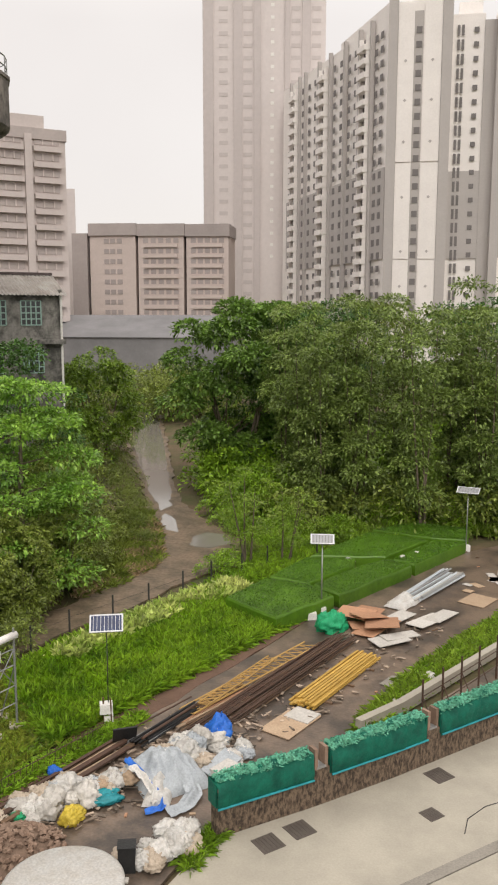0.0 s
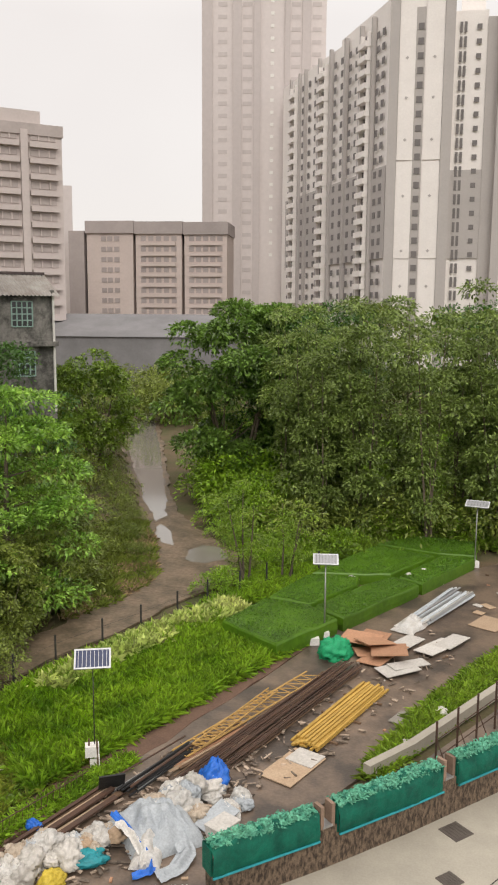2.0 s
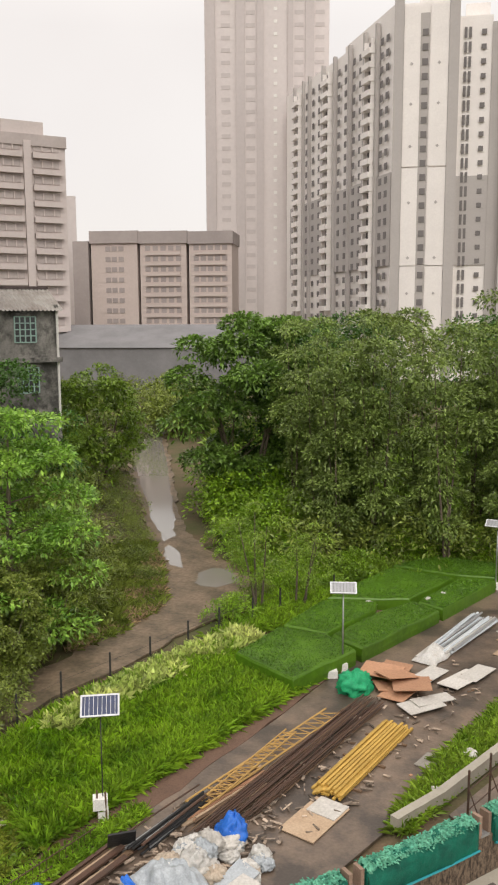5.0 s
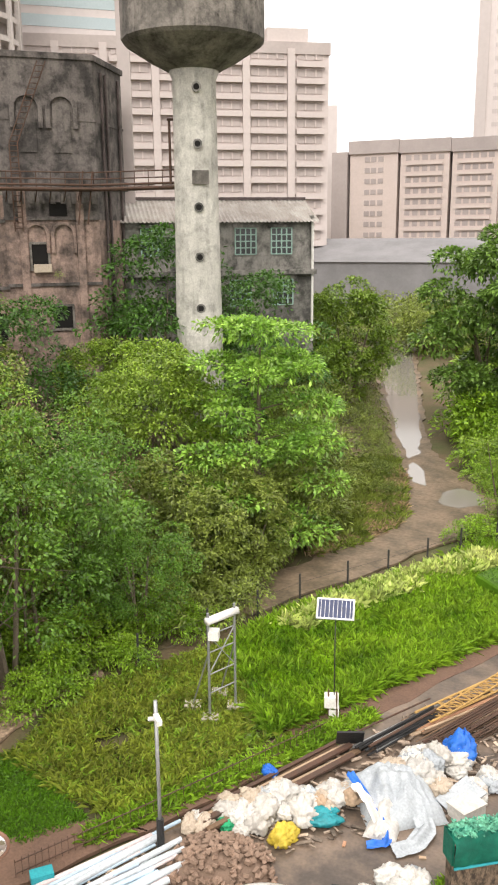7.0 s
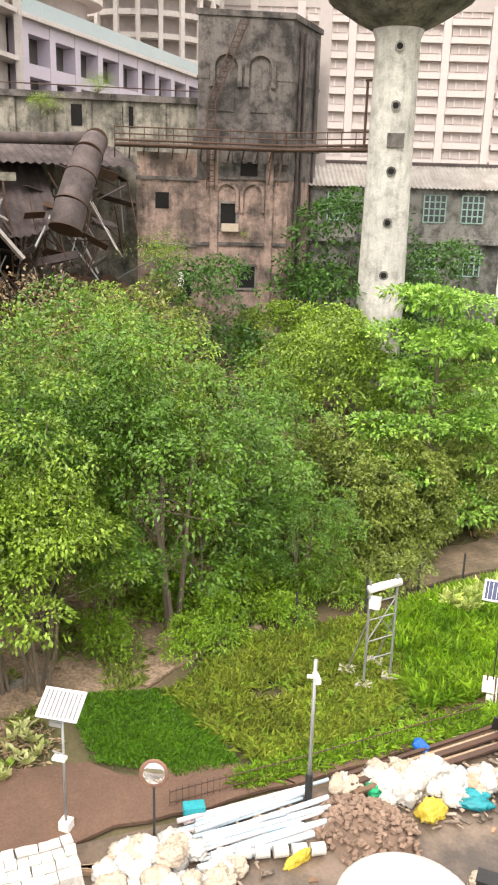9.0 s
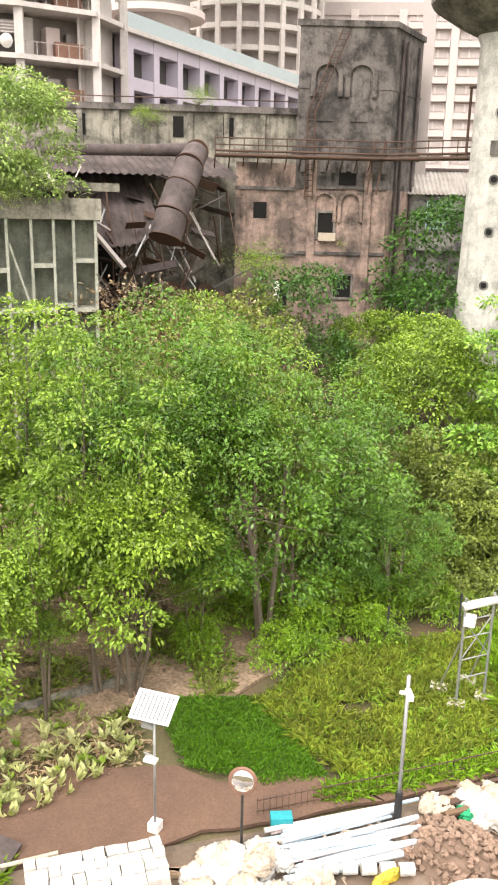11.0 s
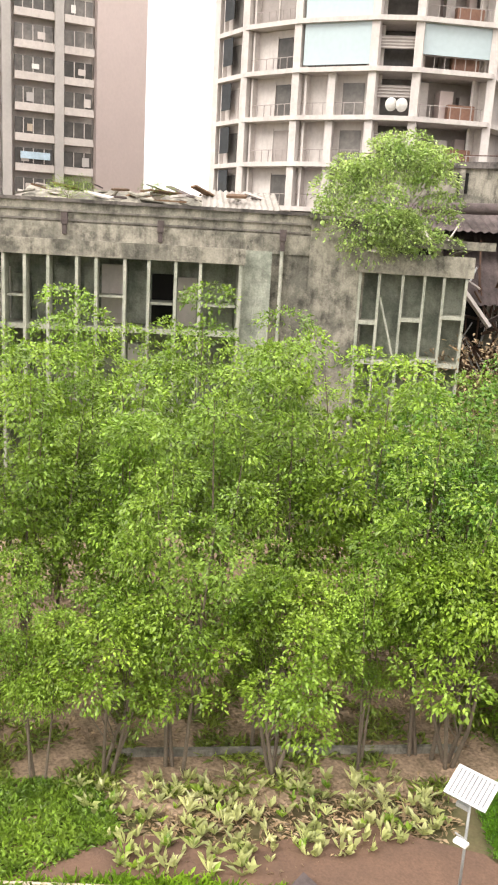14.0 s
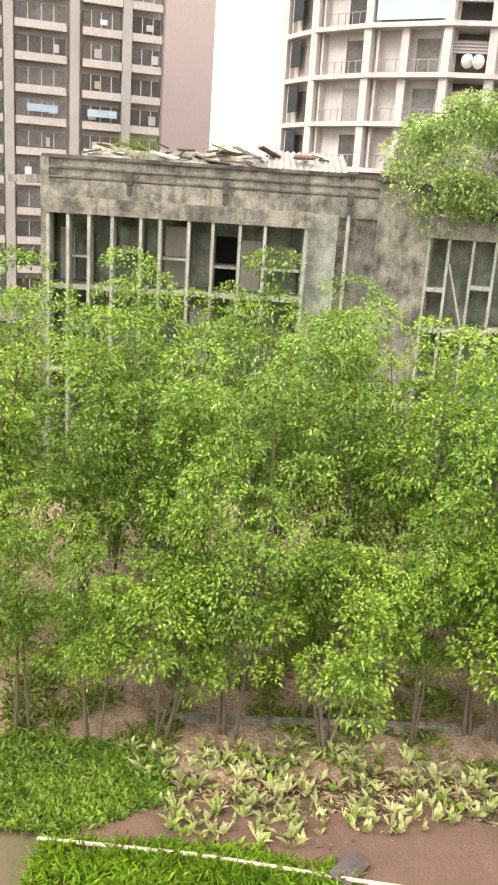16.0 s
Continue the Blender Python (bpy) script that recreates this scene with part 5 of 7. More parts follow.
place(scr1, [(-18.6, 50.2, .5, 5), (-20.2, 53.6, .55, 50), (-17.2, 46.8, .5, 95), (-22.0, 57.6, .6, 140), (-24.2, 61.6, .65, 185), (-26.8, 67.0, .7, 230), (-16.0, 43.6, .4, 275), (-29.6, 74.0, .9, 320), (-6.4, 49.0, 1.5, 15), (-3.6, 51.0, 1.6, 80), (.4, 51.6, 1.6, 140), (4.4, 52.2, 1.7, 220), (8.4, 52.6, 1.6, 300), (-17.4, 41.6, .7, 33), (-19.2, 44.6, .9, 66), (-21.8, 48.6, 1.0, 99), (-24.6, 54.4, 1.1, 133), (-27.4, 59.0, 1.2, 166), (-17.2, 37.8, .8, 199), (-18.6, 27.6, 1.0, 0), (-16.6, 30.2, .9, 50), (-19.5, 31.5, 1.3, 100), (-17.6, 34.0, 1.2, 150), (-20.8, 34.5, 1.4, 200), (-17.4, 36.5, .8, 250), (-20.2, 38.5, 1.2, 300), (-22.5, 41.5, 1.5, 20), (-16.2, 26.3, .8, 120), (-22.0, 45.5, 1.5, 220), (-25.5, 52, 1.6, 70), (-9.0, 41.5, .45, 10), (-28, 57, 1.8, 10), (-20.5, 25.0, .9, 30), (-23.5, 25.8, 1.2, 30), (-41, 99, 2.4, 120), (-44, 93, 2.5, 100), (-32.0, 70.5, 1.7, 40), (-37.5, 82, 2.2, 150), (-32, 100, 2.4, 200), (-39, 113, 2.8, 10), (-46, 108, 2.8, 90), (-33, 113, 2.8, 170), (-28, 100, 2.6, 40), (-52, 98, 2.6, 0), (-15.6, 27.4, .7, 60), (-17.4, 25.4, .9, 200)])
place(scr2, [(-13.4, 57.0, 1.9, 20), (-11.4, 58.6, 2.0, 70), (-14.8, 63.2, 1.7, 110), (-16.4, 67.5, 1.8, 160), (-12.0, 53.8, 1.4, 210), (-10.4, 50.6, 1.5, 250), (-9.2, 52.6, 1.7, 290), (-28.6, 63.5, 1.6, 15), (-8.2, 46.6, .6, 45), (-11.6, 49.0, .7, 75), (-10.6, 47.0, .6, 0), (-11.6, 51.4, 1.2, 60), (-13.4, 55.5, 1.1, 120), (-8.6, 48.5, .75, 180), (-8.0, 45.0, .5, 240), (-10.4, 53.0, 1.3, 300), (-7.0, 43.0, .5, 30), (-9.5, 38.7, .7, 70), (-5.5, 44.0, .5, 80), (-15.2, 60.5, 1.2, 10), (-7.4, 46.5, .7, 140), (-4.2, 46.2, .9, 20), (-2.0, 50.2, 1.0, 70), (2.4, 51.4, 1.1, 140), (6.0, 50.6, 1.0, 220), (-40.6, 36.0, 1.3, 10), (-17.6, 18.2, .62, 0), (-17.9, 20.0, .7, 40), (-16.9, 21.6, .6, 90), (-19.0, 21.5, .9, 130), (-17.2, 23.4, .7, 10), (-19.8, 16.6, .7, 60), (-20.9, 19.5, .9, 200), (-18.3, 24.6, .9, 120), (-16.0, 24.8, .6, 10)])
place(scr3, [(-16.6, 39.6, .35, 0), (-27.5, 31.0, 1.6, 120), (-28.0, 33.5, 1.7, 160), (-37.2, 26.6, 4.4, 30), (-36.8, 29.4, 4.0, 100), (-36.0, 33.0, 2.6, 200)])
# sapling by the creek
sap = tree_proto("sapling", "thin yellow-green sapling beside the creek", "bamboo", 5.5, "leaf_yellow", 31, 3500)
place(sap, [(-8.6, 39.9, 1.0, 0), (-6.6, 40.8, .85, 70)])
# plants rooted on the ruins
roofb = tree_proto("rooftop_bush", "leafy bush growing out of the parapet", "dome", 4.6, "leaf_roof", 41, 19000)
roofb.matrix_basis = pose(-40.0, 21.2, 14.5) @ Matrix.Scale(1.1, 4)
copy_thing(roofb, pose(-39.0, 21.3, 14.0) @ Matrix.Diagonal((.35, .35, .4, 1)))
for x, y, z, h in ((-46.5, 38.2, 19.9, .55), (-48.5, 36.0, 18.6, .6), (-46.0, 6.2, 15.6, .55), (-45.0, 10.5, 16.2, .35), (-38.6, 36.2, 9.2, 1.1), (-38.9, 44.0, 11.2, .25)):
    pl = tree_proto("wall_plant", "pale green plant rooted in the old masonry", "scrub", 3.0, "leaf_yellow", int(50 + abs(x)), 2200)
    pl.matrix_basis = pose(x, y, z) @ Matrix.Scale(h, 4)


def palm(x, y, h):
    t = thing("palm", "tall coconut palm with arching fronds", "palm", group="palms")
    part("trunk", Shape().rod((x, y, 0), (x + .4, y, h * .6), .2, .16, 8, False).rod((x + .4, y, h * .6), (x + .2, y, h), .16, .12, 8, False), M["bark"], t)
    for k in range(14):
        a, e = k * 2.4, rnd(-.2, .8)
        pts, dirs = [], []
        for j in range(26):
            q = j / 25
            r = 3.6 * q
            p = Vector((x + .2 + r * math.cos(a), y + r * math.sin(a), h + 1.6 * e * math.sin(q * 2.2) * 1.4 - 2.2 * q * q))
            for sg in (-1, 1):
                pts.append(p)
                dirs.append((math.cos(a) * .5 - sg * math.sin(a), math.sin(a) * .5 + sg * math.cos(a), -.5))
        part("frond", leaf_mesh("frond", np.array([tuple(p) for p in pts]), np.array(dirs), .9, .09, M["leaf_olive"], .3, k), None, t)


for x, y, h in ((-4.5, 74, 13.5), (3.0, 76, 13.2), (9.5, 73, 14.0), (14, 72, 13.8)):
    palm(x, y, h)


# tufts of strap leaves, weeds and big-leaved rosettes
def inside(p, poly):
    c, n = False, len(poly)
    for i in range(n):
        (x0, y0), (x1, y1) = poly[i], poly[i - 1]
        if (y0 > p[1]) != (y1 > p[1]) and p[0] < (x1 - x0) * (p[1] - y0) / (y1 - y0) + x0:
            c = not c
    return c


def scatter(poly, n, seed, gaps=0.0):
    rg = random.Random(seed)
    xs, ys = [p[0] for p in poly], [p[1] for p in poly]
    out = []
    while len(out) < n:
        p = (rg.uniform(min(xs), max(xs)), rg.uniform(min(ys), max(ys)))
        if inside(p, poly) and (not gaps or noise.noise(Vector((p[0] * .6, p[1] * .6, seed))) > gaps - 0.6 + rg.uniform(0, .25)):
            out.append(p)
    return out


def tufts(name, label, poly, n, blades, length, width, material, seed, lift=1.0, gaps=0.0):
    pts = scatter(poly, n, seed, gaps)
    rg = np.random.RandomState(seed)
    b = np.repeat(np.array([(x, y, -0.02) for x, y in pts]), blades, 0) + rg.normal(0, .04, (n * blades, 3)) * (1, 1, 0)
    d = rg.normal(0, 1, (n * blades, 3))
    d[:, 2] = lift * rg.uniform(.6, 1.6, n * blades)
    ob = part(name, leaf_mesh(name, b, d, length, width, M[material], .28, seed), None)
    return tagged(ob, label, "plants", kind="stuff")


BED = [(-14.2, 26.2), (-12.6, 30.2), (-10.6, 34.0), (-8.7, 35.6), (-5.9, 31.0), (-6.8, 28.4), (-9.4, 22.6), (-10.6, 20.2), (-12.4, 22.0), (-14.2, 24.0)]
tufts("strap_grass", "bed of bright green strap-leaved plants", BED, 5200, 8, .55, .075, "grass_green", 1, 2.2)
tufts("strap_grass", "taller clumps of strap-leaved plants", BED, 1100, 9, .75, .085, "leaf_bright", 21, 2.2, .45)
tufts("strap_grass", "yellow-green fringe of strap-leaved plants", [(-9.6, 22.4), (-6.9, 28.2), (-4.5, 33.4), (-5.2, 33.6), (-7.6, 28.6), (-10.4, 22.8)], 1700, 8, .7, .08, "leaf_bright", 2, 1.2)
tufts("variegated_plants", "row of pale variegated plants along the fence", [(-13.4, 26.4), (-12.4, 29.6), (-10.6, 33.8), (-8.8, 37.0), (-7.6, 35.8), (-9.8, 32.2), (-11.4, 29.2), (-12.5, 26.4)], 560, 9, .85, .20, "leaf_varieg", 3, 1.5, .25)
tufts("weeds", "yellowish thin grass and weeds", [(-12.3, 15.2), (-10.5, 20.0), (-9.8, 21.8), (-14.4, 24.6), (-16.8, 19.6), (-16.4, 15.8), (-14.0, 15.4)], 2900, 5, .45, .055, "leaf_straw", 4, 1.2, .12)
tufts("weeds", "green weeds among the thin grass", [(-12.3, 15.2), (-10.2, 21.0), (-14.4, 24.9), (-17.2, 19.6), (-16.4, 15.8)], 1500, 6, .4, .06, "leaf_yellow", 5, 1.0, .15)
tufts("lawn_patch", "dark green lawn patch", [(-18.6, 13.6), (-16.4, 16.2), (-12.9, 14.9), (-13.6, 13.6), (-15.5, 12.5)], 5000, 4, .2, .035, "hedge_green", 6, 1.5)
tufts("fringe_weeds", "green weeds along the soil strip", [(-12.2, 14.2), (-9.2, 20.2), (-8.2, 22.6), (-8.7, 22.8), (-10.0, 20.2), (-12.7, 14.4)], 700, 7, .4, .05, "leaf_bright", 7, 1.0)
tufts("border_plants", "yellow-green border plants beside the yard wall", [(-1.4, 23.0), (0.2, 27.6), (2.0, 31.2), (4.6, 36.0), (9, 43), (9.6, 42), (4.9, 34.0), (0.5, 25.8), (-0.6, 23.4)], 1500, 8, .55, .075, "leaf_yellow", 8, 1.0)
tufts("border_plants", "green border plants beside the yard wall", [(-1.4, 23.0), (0.2, 27.6), (2.0, 31.2), (4.6, 36.0), (9, 43), (9.6, 42), (4.9, 34.0), (0.5, 25.8), (-0.6, 23.4)], 900, 8, .5, .07, "leaf_bright", 9, 1.0)
tufts("bank_grass", "rank grass on the creek bank", [(-10, 36), (-6.4, 38.4), (-5.0, 43), (-7, 52), (-14, 60), (-11, 51), (-9.6, 45), (-8.6, 39)], 5200, 7, .75, .08, "leaf_bright", 10, 1.2)
tufts("bank_grass", "dry grass on the creek bank", [(-14.0, 36), (-13.4, 40), (-15.5, 46), (-18, 51), (-22, 48), (-17, 38), (-15.6, 33)], 1300, 6, .55, .045, "leaf_dry", 12, 1.2, .5)
tufts("bank_grass", "olive grass on the creek bank", [(-14.0, 36), (-13.4, 40), (-15.5, 46), (-18, 51), (-22, 48), (-17, 38), (-15.6, 33)], 1600, 6, .55, .05, "leaf_olive", 42, 1.2)
tufts("wood_weeds", "low weeds under the trees", [(-21.4, 0), (-18.8, 9), (-17.4, 15), (-17.2, 24), (-26, 27), (-31, 20), (-30, 0)], 4200, 5, .4, .07, "leaf_olive", 13, 1.0, .55)
tufts("weeds", "weeds beside the drive", [(-5.0, 15.6), (-4.4, 17.4), (-4.1, 17.0), (-4.6, 15.2)], 160, 7, .45, .05, "leaf_bright", 15, 1.0)
tufts("weeds", "bright weeds below the fence", [(-17.8, 1.0), (-17.0, 4.4), (-15.6, 7.6), (-14.8, 7.0), (-15.6, 3.2), (-16.6, 0.5)], 700, 7, .45, .05, "leaf_bright", 16, 1.2)
tufts("ground_cover", "low small-leaved green ground cover", [(-22.0, .0), (-20.8, 3.8), (-18.6, 4.0), (-17.9, 1.6), (-19, -1.5)], 1600, 7, .3, .07, "leaf_mid", 22, 1.2)
tufts("bank_grass", "grass tufts along the water", [(-19.5, 50), (-17.4, 50), (-16.4, 42), (-14.4, 36.5), (-15.6, 35.5), (-18.4, 42)], 1100, 7, .75, .05, "leaf_olive", 24, 1.6)
tufts("undergrowth", "tall weeds under the slender trees", [(-6, 46), (-3, 44.5), (2, 49.5), (9, 49), (12, 56), (-6, 58)], 2600, 7, .9, .11, "leaf_mid", 43, 1.2)
tufts("far_scrub", "distant scrub along the creek", [(-34, 60), (-32, 70), (-43, 95), (-60, 110), (-60, 80), (-40, 66)], 2200, 6, 1.5, .42, "leaf_olive", 17, 1.0)
tufts("far_scrub", "distant green scrub", [(-17, 66), (6, 60), (30, 70), (30, 100), (-30, 112), (-24, 86)], 2600, 6, 1.6, .5, "leaf_mid", 18, 1.0)


tufts("leaf_litter", "dry fallen leaves in the plant bed", [(-21.4, 3.2), (-20.4, 8.4), (-19.0, 12.6), (-16.5, 12.3), (-16.3, 7.2), (-17.3, 3.6)], 1300, 3, .22, .07, "leaf_dry", 71, .25)
tufts("leaf_litter", "dry fallen leaves under the trees", [(-24.5, -1), (-19.6, 14.5), (-20.5, 20), (-29, 20), (-31, 0)], 3200, 3, .28, .09, "leaf_dry", 72, .25)


def rosette(seed, n, length, width, material):
    rg = np.random.RandomState(seed)
    a = rg.uniform(0, 6.28, n)
    d = np.stack([np.cos(a), np.sin(a), rg.uniform(1.0, 3.6, n)], 1)
    return leaf_mesh("leaf", np.zeros((n, 3)), d, length, width, M[material], .25, seed)


kinds = [rosette(60 + k, 6, .55, .15, ("leaf_pale", "leaf_pale", "leaf_yellow", "leaf_pale")[k]) for k in range(4)]
for k, (x, y) in enumerate(scatter([(-20.9, 3.2), (-20.0, 8.4), (-18.8, 12.4), (-16.5, 12.1), (-16.6, 10.4), (-16.4, 7.2), (-17.3, 3.6)], 299, 33)):
    ob = new("rosette_plant", kinds[(0, 1, 0, 2, 1, 3, 0)[k % 7]])
    ob.matrix_basis = pose(x, y, 0.0, 0, 0, rnd(0, 360)) @ Matrix.Scale(rnd(.45, 1.0), 4)
    tagged(ob, "broad-leaved pale green rosette plant in bare soil", "plant", "rosette plants")


# clipped hedge blocks
def hedge(poly, h, seed):
    t = thing("clipped_hedge", "low clipped dark green hedge block", "hedge", group="clipped hedge blocks")
    c = sum((Vector(p) for p in poly), Vector((0, 0))) / len(poly)
    s = Shape()
    n = len(poly) * 6
    ring = []
    for i in range(len(poly)):
        a, b = Vector(poly[i]), Vector(poly[(i + 1) % len(poly)])
        ring += [a.lerp(b, k / 6) for k in range(6)]
    levels = [(1.0, -0.05), (1.02, h * .4), (1.01, h * .88), (.985, h), (.7, h * 1.03), (.35, h * 1.04)]
    for q, z in levels:
        for p in ring:
            x = c + (p - c) * q
            s.v.append((x.x + .05 * noise.noise(Vector((x.x * 2, x.y * 2, z))), x.y, z + (.05 * noise.noise(Vector((x.x, x.y, seed))) if z > 0 else 0)))
    for j in range(len(levels) - 1):
        s.f += [(j * n + i, j * n + (i + 1) % n, (j + 1) * n + (i + 1) % n, (j + 1) * n + i) for i in range(n)]
    s.f.append(tuple((len(levels) - 1) * n + i for i in range(n)))
    part("body", s, M["hedge_green"], t)
    pts = scatter([tuple(c + (Vector(p) - c) * .97) for p in poly], 6500, seed)
    rg = np.random.RandomState(seed)
    b = np.array([(x, y, h * 1.02) for x, y in pts])
    d = rg.normal(0, 1, (len(b), 3))
    d[:, 2] = np.abs(d[:, 2]) + .35
    ob = part("leaves", leaf_mesh("leaves", b, d, .07, .045, M["hedge_green"], .1, seed), None, t)
    ob["kind"] = "stuff"


flat_area("hedge_soil", [(-8.0, 33.2), (-5.5, 31.2), (3.0, 45.4), (3.1, 48.6), (-0.4, 49.2), (-5.4, 40.6)], 0.03, M["red_soil"], "dark soil under the hedges", "soil", 0.09)
hedge([(-8.1, 33.0), (-5.4, 31.0), (-3.35, 34.3), (-4.75, 35.75), (-6.9, 36.2)], .72, 71)
hedge([(-6.75, 36.7), (-4.75, 36.05), (-2.95, 39.4), (-2.95, 40.6), (-5.5, 40.3)], .66, 72)
hedge([(-4.5, 35.9), (-3.1, 34.65), (0.0, 40.0), (-1.2, 41.0), (-2.6, 39.3)], .66, 73)
hedge([(-5.3, 40.9), (-2.9, 41.2), (-1.4, 41.55), (0.8, 45.4), (-2.6, 46.6)], .62, 74)
hedge([(-0.95, 41.2), (0.2, 40.3), (2.9, 45.2), (1.2, 45.4)], .62, 75)
hedge([(-2.4, 47.2), (1.0, 46.0), (3.0, 45.9), (3.2, 48.8), (-0.2, 49.4)], .6, 76)


# ---- boundary wall and yard ----
WL = [Vector(p) for p in ((-4.3, 16.6), (-2.0, 18.6), (0.1, 20.6), (3.3, 23.9), (16, 36.8))]
wl_ = Shape()
for a, b in zip(WL, WL[1:]):
    wl_.wall(a, b, 0.0, 1.12, 0.3)
tagged(part("wall_yard", wl_, M["pebble_wall"]), "brown pebble-dashed boundary wall", "wall", kind="structure")


def along(d):
    """A point d metres along the wall, and the direction there."""
    for a, b in zip(WL, WL[1:]):
        l = (b - a).length
        if d <= l or b is WL[-1]:
            u = (b - a) / l
            return a + u * d, u
        d -= l


def net_roll(d0, d1):
    """Planting trough wrapped in green net on top of the wall."""
    t = thing("netted_planter", "planter on the wall wrapped in green shade net", "planter", group="netted planters")
    n = max(4, int((d1 - d0) / .12))
    prof = [(-.06, .86), (-.09, 1.1), (-.08, 1.42), (.0, 1.6), (.18, 1.66), (.38, 1.62), (.46, 1.45), (.44, 1.1)]
    def fn(a, b):
        p, u = along(d0 + (d1 - d0) * a)
        o, z = prof[min(len(prof) - 1, round(b * (len(prof) - 1)))]
        nrm = Vector((-u.y, u.x))
        k = .08 * noise.noise(Vector((a * (d1 - d0) * 2.5, b * 5, d0))) + .05 * noise.noise(Vector((a * (d1 - d0) * 9, b * 9, d0)))
        q = p + nrm * (o - k)
        return (q.x, q.y, z + k * 1.2)
    body = Shape().sheet(fn, n, len(prof) - 1)
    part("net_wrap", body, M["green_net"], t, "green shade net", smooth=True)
    def top(a, b):
        p, u = along(d0 + .03 + (d1 - d0 - .06) * a)
        q = p + Vector((-u.y, u.x)) * (.0 + .4 * b)
        return (q.x, q.y, 1.675 - .10 * abs(b - .5) + .09 * noise.noise(Vector((a * (d1 - d0) * 7, b * 6, 3 + d0))))
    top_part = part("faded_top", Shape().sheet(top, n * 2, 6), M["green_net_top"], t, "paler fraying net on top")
    rgn = np.random.RandomState(int(d0 * 10) + 3)
    ab = rgn.rand(int(420 * (d1 - d0)), 2)
    base = np.array([top(a, b * 1.15 - .1) for a, b in ab])
    fd = rgn.normal(0, 1, base.shape)
    fd[:, 2] = np.abs(fd[:, 2]) * .6
    fray = part("fray", leaf_mesh("fray", base, fd, .12, .06, M["green_net_top"], .3, 5), None, top_part, "frayed net threads")
    fray["kind"] = "stuff"
    for k in range(8):
        (p, u), (q, v) = along(d0 + (d1 - d0) * k / 8), along(d0 + (d1 - d0) * (k + 1) / 8)
        part("hem", Shape().rod((p.x + .1 * u.y, p.y - .1 * u.x, .9), (q.x + .1 * v.y, q.y - .1 * v.x, .9), .03, n=6), M["teal_plastic"], t, "bright teal hem of the net")
    p, u = along(d0)
    q, v = along(d1)
    for c, w in ((p, u), (q, v)):
        part("end_board", Shape().box((c.x - .2 * w.y, c.y + .2 * w.x, 1.25), (.05, .45, .66), math.atan2(w.y, w.x)), M["green_net"], t)


def pier(d):
    p, u = along(d)
    t = thing("brick_pier", "small red brick pier between the planters", "pier", group="brick piers")
    for sgn in (-.17, .17):
        part("post", Shape().box((p.x + u.x * sgn - u.y * .16, p.y + u.y * sgn + u.x * .16, 1.42), (.1, .3, .6), math.atan2(u.y, u.x)), M["rubble_brick"], t)
    part("plate", Shape().box((p.x - u.y * .16, p.y + u.x * .16, 1.16), (.3, .34, .06), math.atan2(u.y, u.x)), M["galvanised"], t)


for d0, d1 in ((0.0, 2.95), (3.55, 7.15), (7.75, 12.5), (13.1, 20)):
    net_roll(d0, d1)
for d in (3.25, 7.45, 12.8):
    pier(d)


def cover(x, y, s):
    t = thing("drain_cover", "dark iron drain cover set in the paving", "drain cover", group="drain covers")
    rz = radians(45)
    part("plate", Shape().box((x, y, .058), (s, s, .02), rz), M["iron_cover"], t)
    for k in range(5):
        o = (k - 2) * s / 6
        part("rib", Shape().box((x + o * math.cos(rz), y + o * math.sin(rz), .072), (.02, s * .85, .01), rz), M["iron_cover"], t)


for x, y, s in ((1.35, 20.95, .66), (1.15, 18.9, .5), (-2.25, 17.45, .66), (-2.95, 16.7, .66)):
    cover(x, y, s)
cab = Shape()
pts = [(3.4, 20.2), (2.6, 19.6), (2.1, 18.9), (2.0, 18.2)]
for a, b in zip(pts, pts[1:]):
    cab.rod((*a, .06), (*b, .06), .012, n=6)
tagged(part("cable", cab, M["black_plastic"]), "thin black cable on the paving", "cable")

# low white kerb wall and steel posts beyond the planters
kw = Shape()
for a, b in (((-1.1, 23.1), (0.2, 24.8)), ((0.2, 24.8), (4.2, 31.4)), ((4.2, 31.4), (12, 43))):
    kw.wall(a, b, 0.0, .42, .28)
tagged(part("wall_kerb", kw, M["concrete_paving"]), "low pale concrete kerb wall", "kerb", kind="structure")
ramp = Shape().prism([Vector(p) for p in ((0.3, 24.2), (4.4, 30.9), (12.2, 42.5), (13.4, 41.6), (5.5, 29.8), (1.2, 23.2))], 0.0, .06)
tagged(part("side_lane", ramp, M["wet_yard"]), "grey concrete lane behind the planters", "lane", kind="structure")
sc = thing("steel_fence", "unfinished rusty steel bar fence", "fence")
fp = [(0.3, 24.0), (0.95, 25.1), (1.6, 26.2), (2.25, 27.3), (2.95, 28.5), (3.65, 29.7), (4.4, 30.9), (5.3, 32.3)]
for x, y in fp:
    part("post", Shape().rod((x + .5, y - .25, 0), (x + .5, y - .25, 1.75), .035, n=6), M["rust_steel"], sc)
    part("brace", Shape().rod((x + .5, y - .25, 1.2), (x + 1.0, y - .8, 0.06), .02, n=5), M["rust_steel"], sc)
for (x0, y0), (x1, y1) in zip(fp, fp[1:]):
    for z in (.55, 1.15):
        part("bar", Shape().rod((x0 + .5, y0 - .25, z), (x1 + .5, y1 - .25, z), .018, n=5), M["rust_steel"], sc)


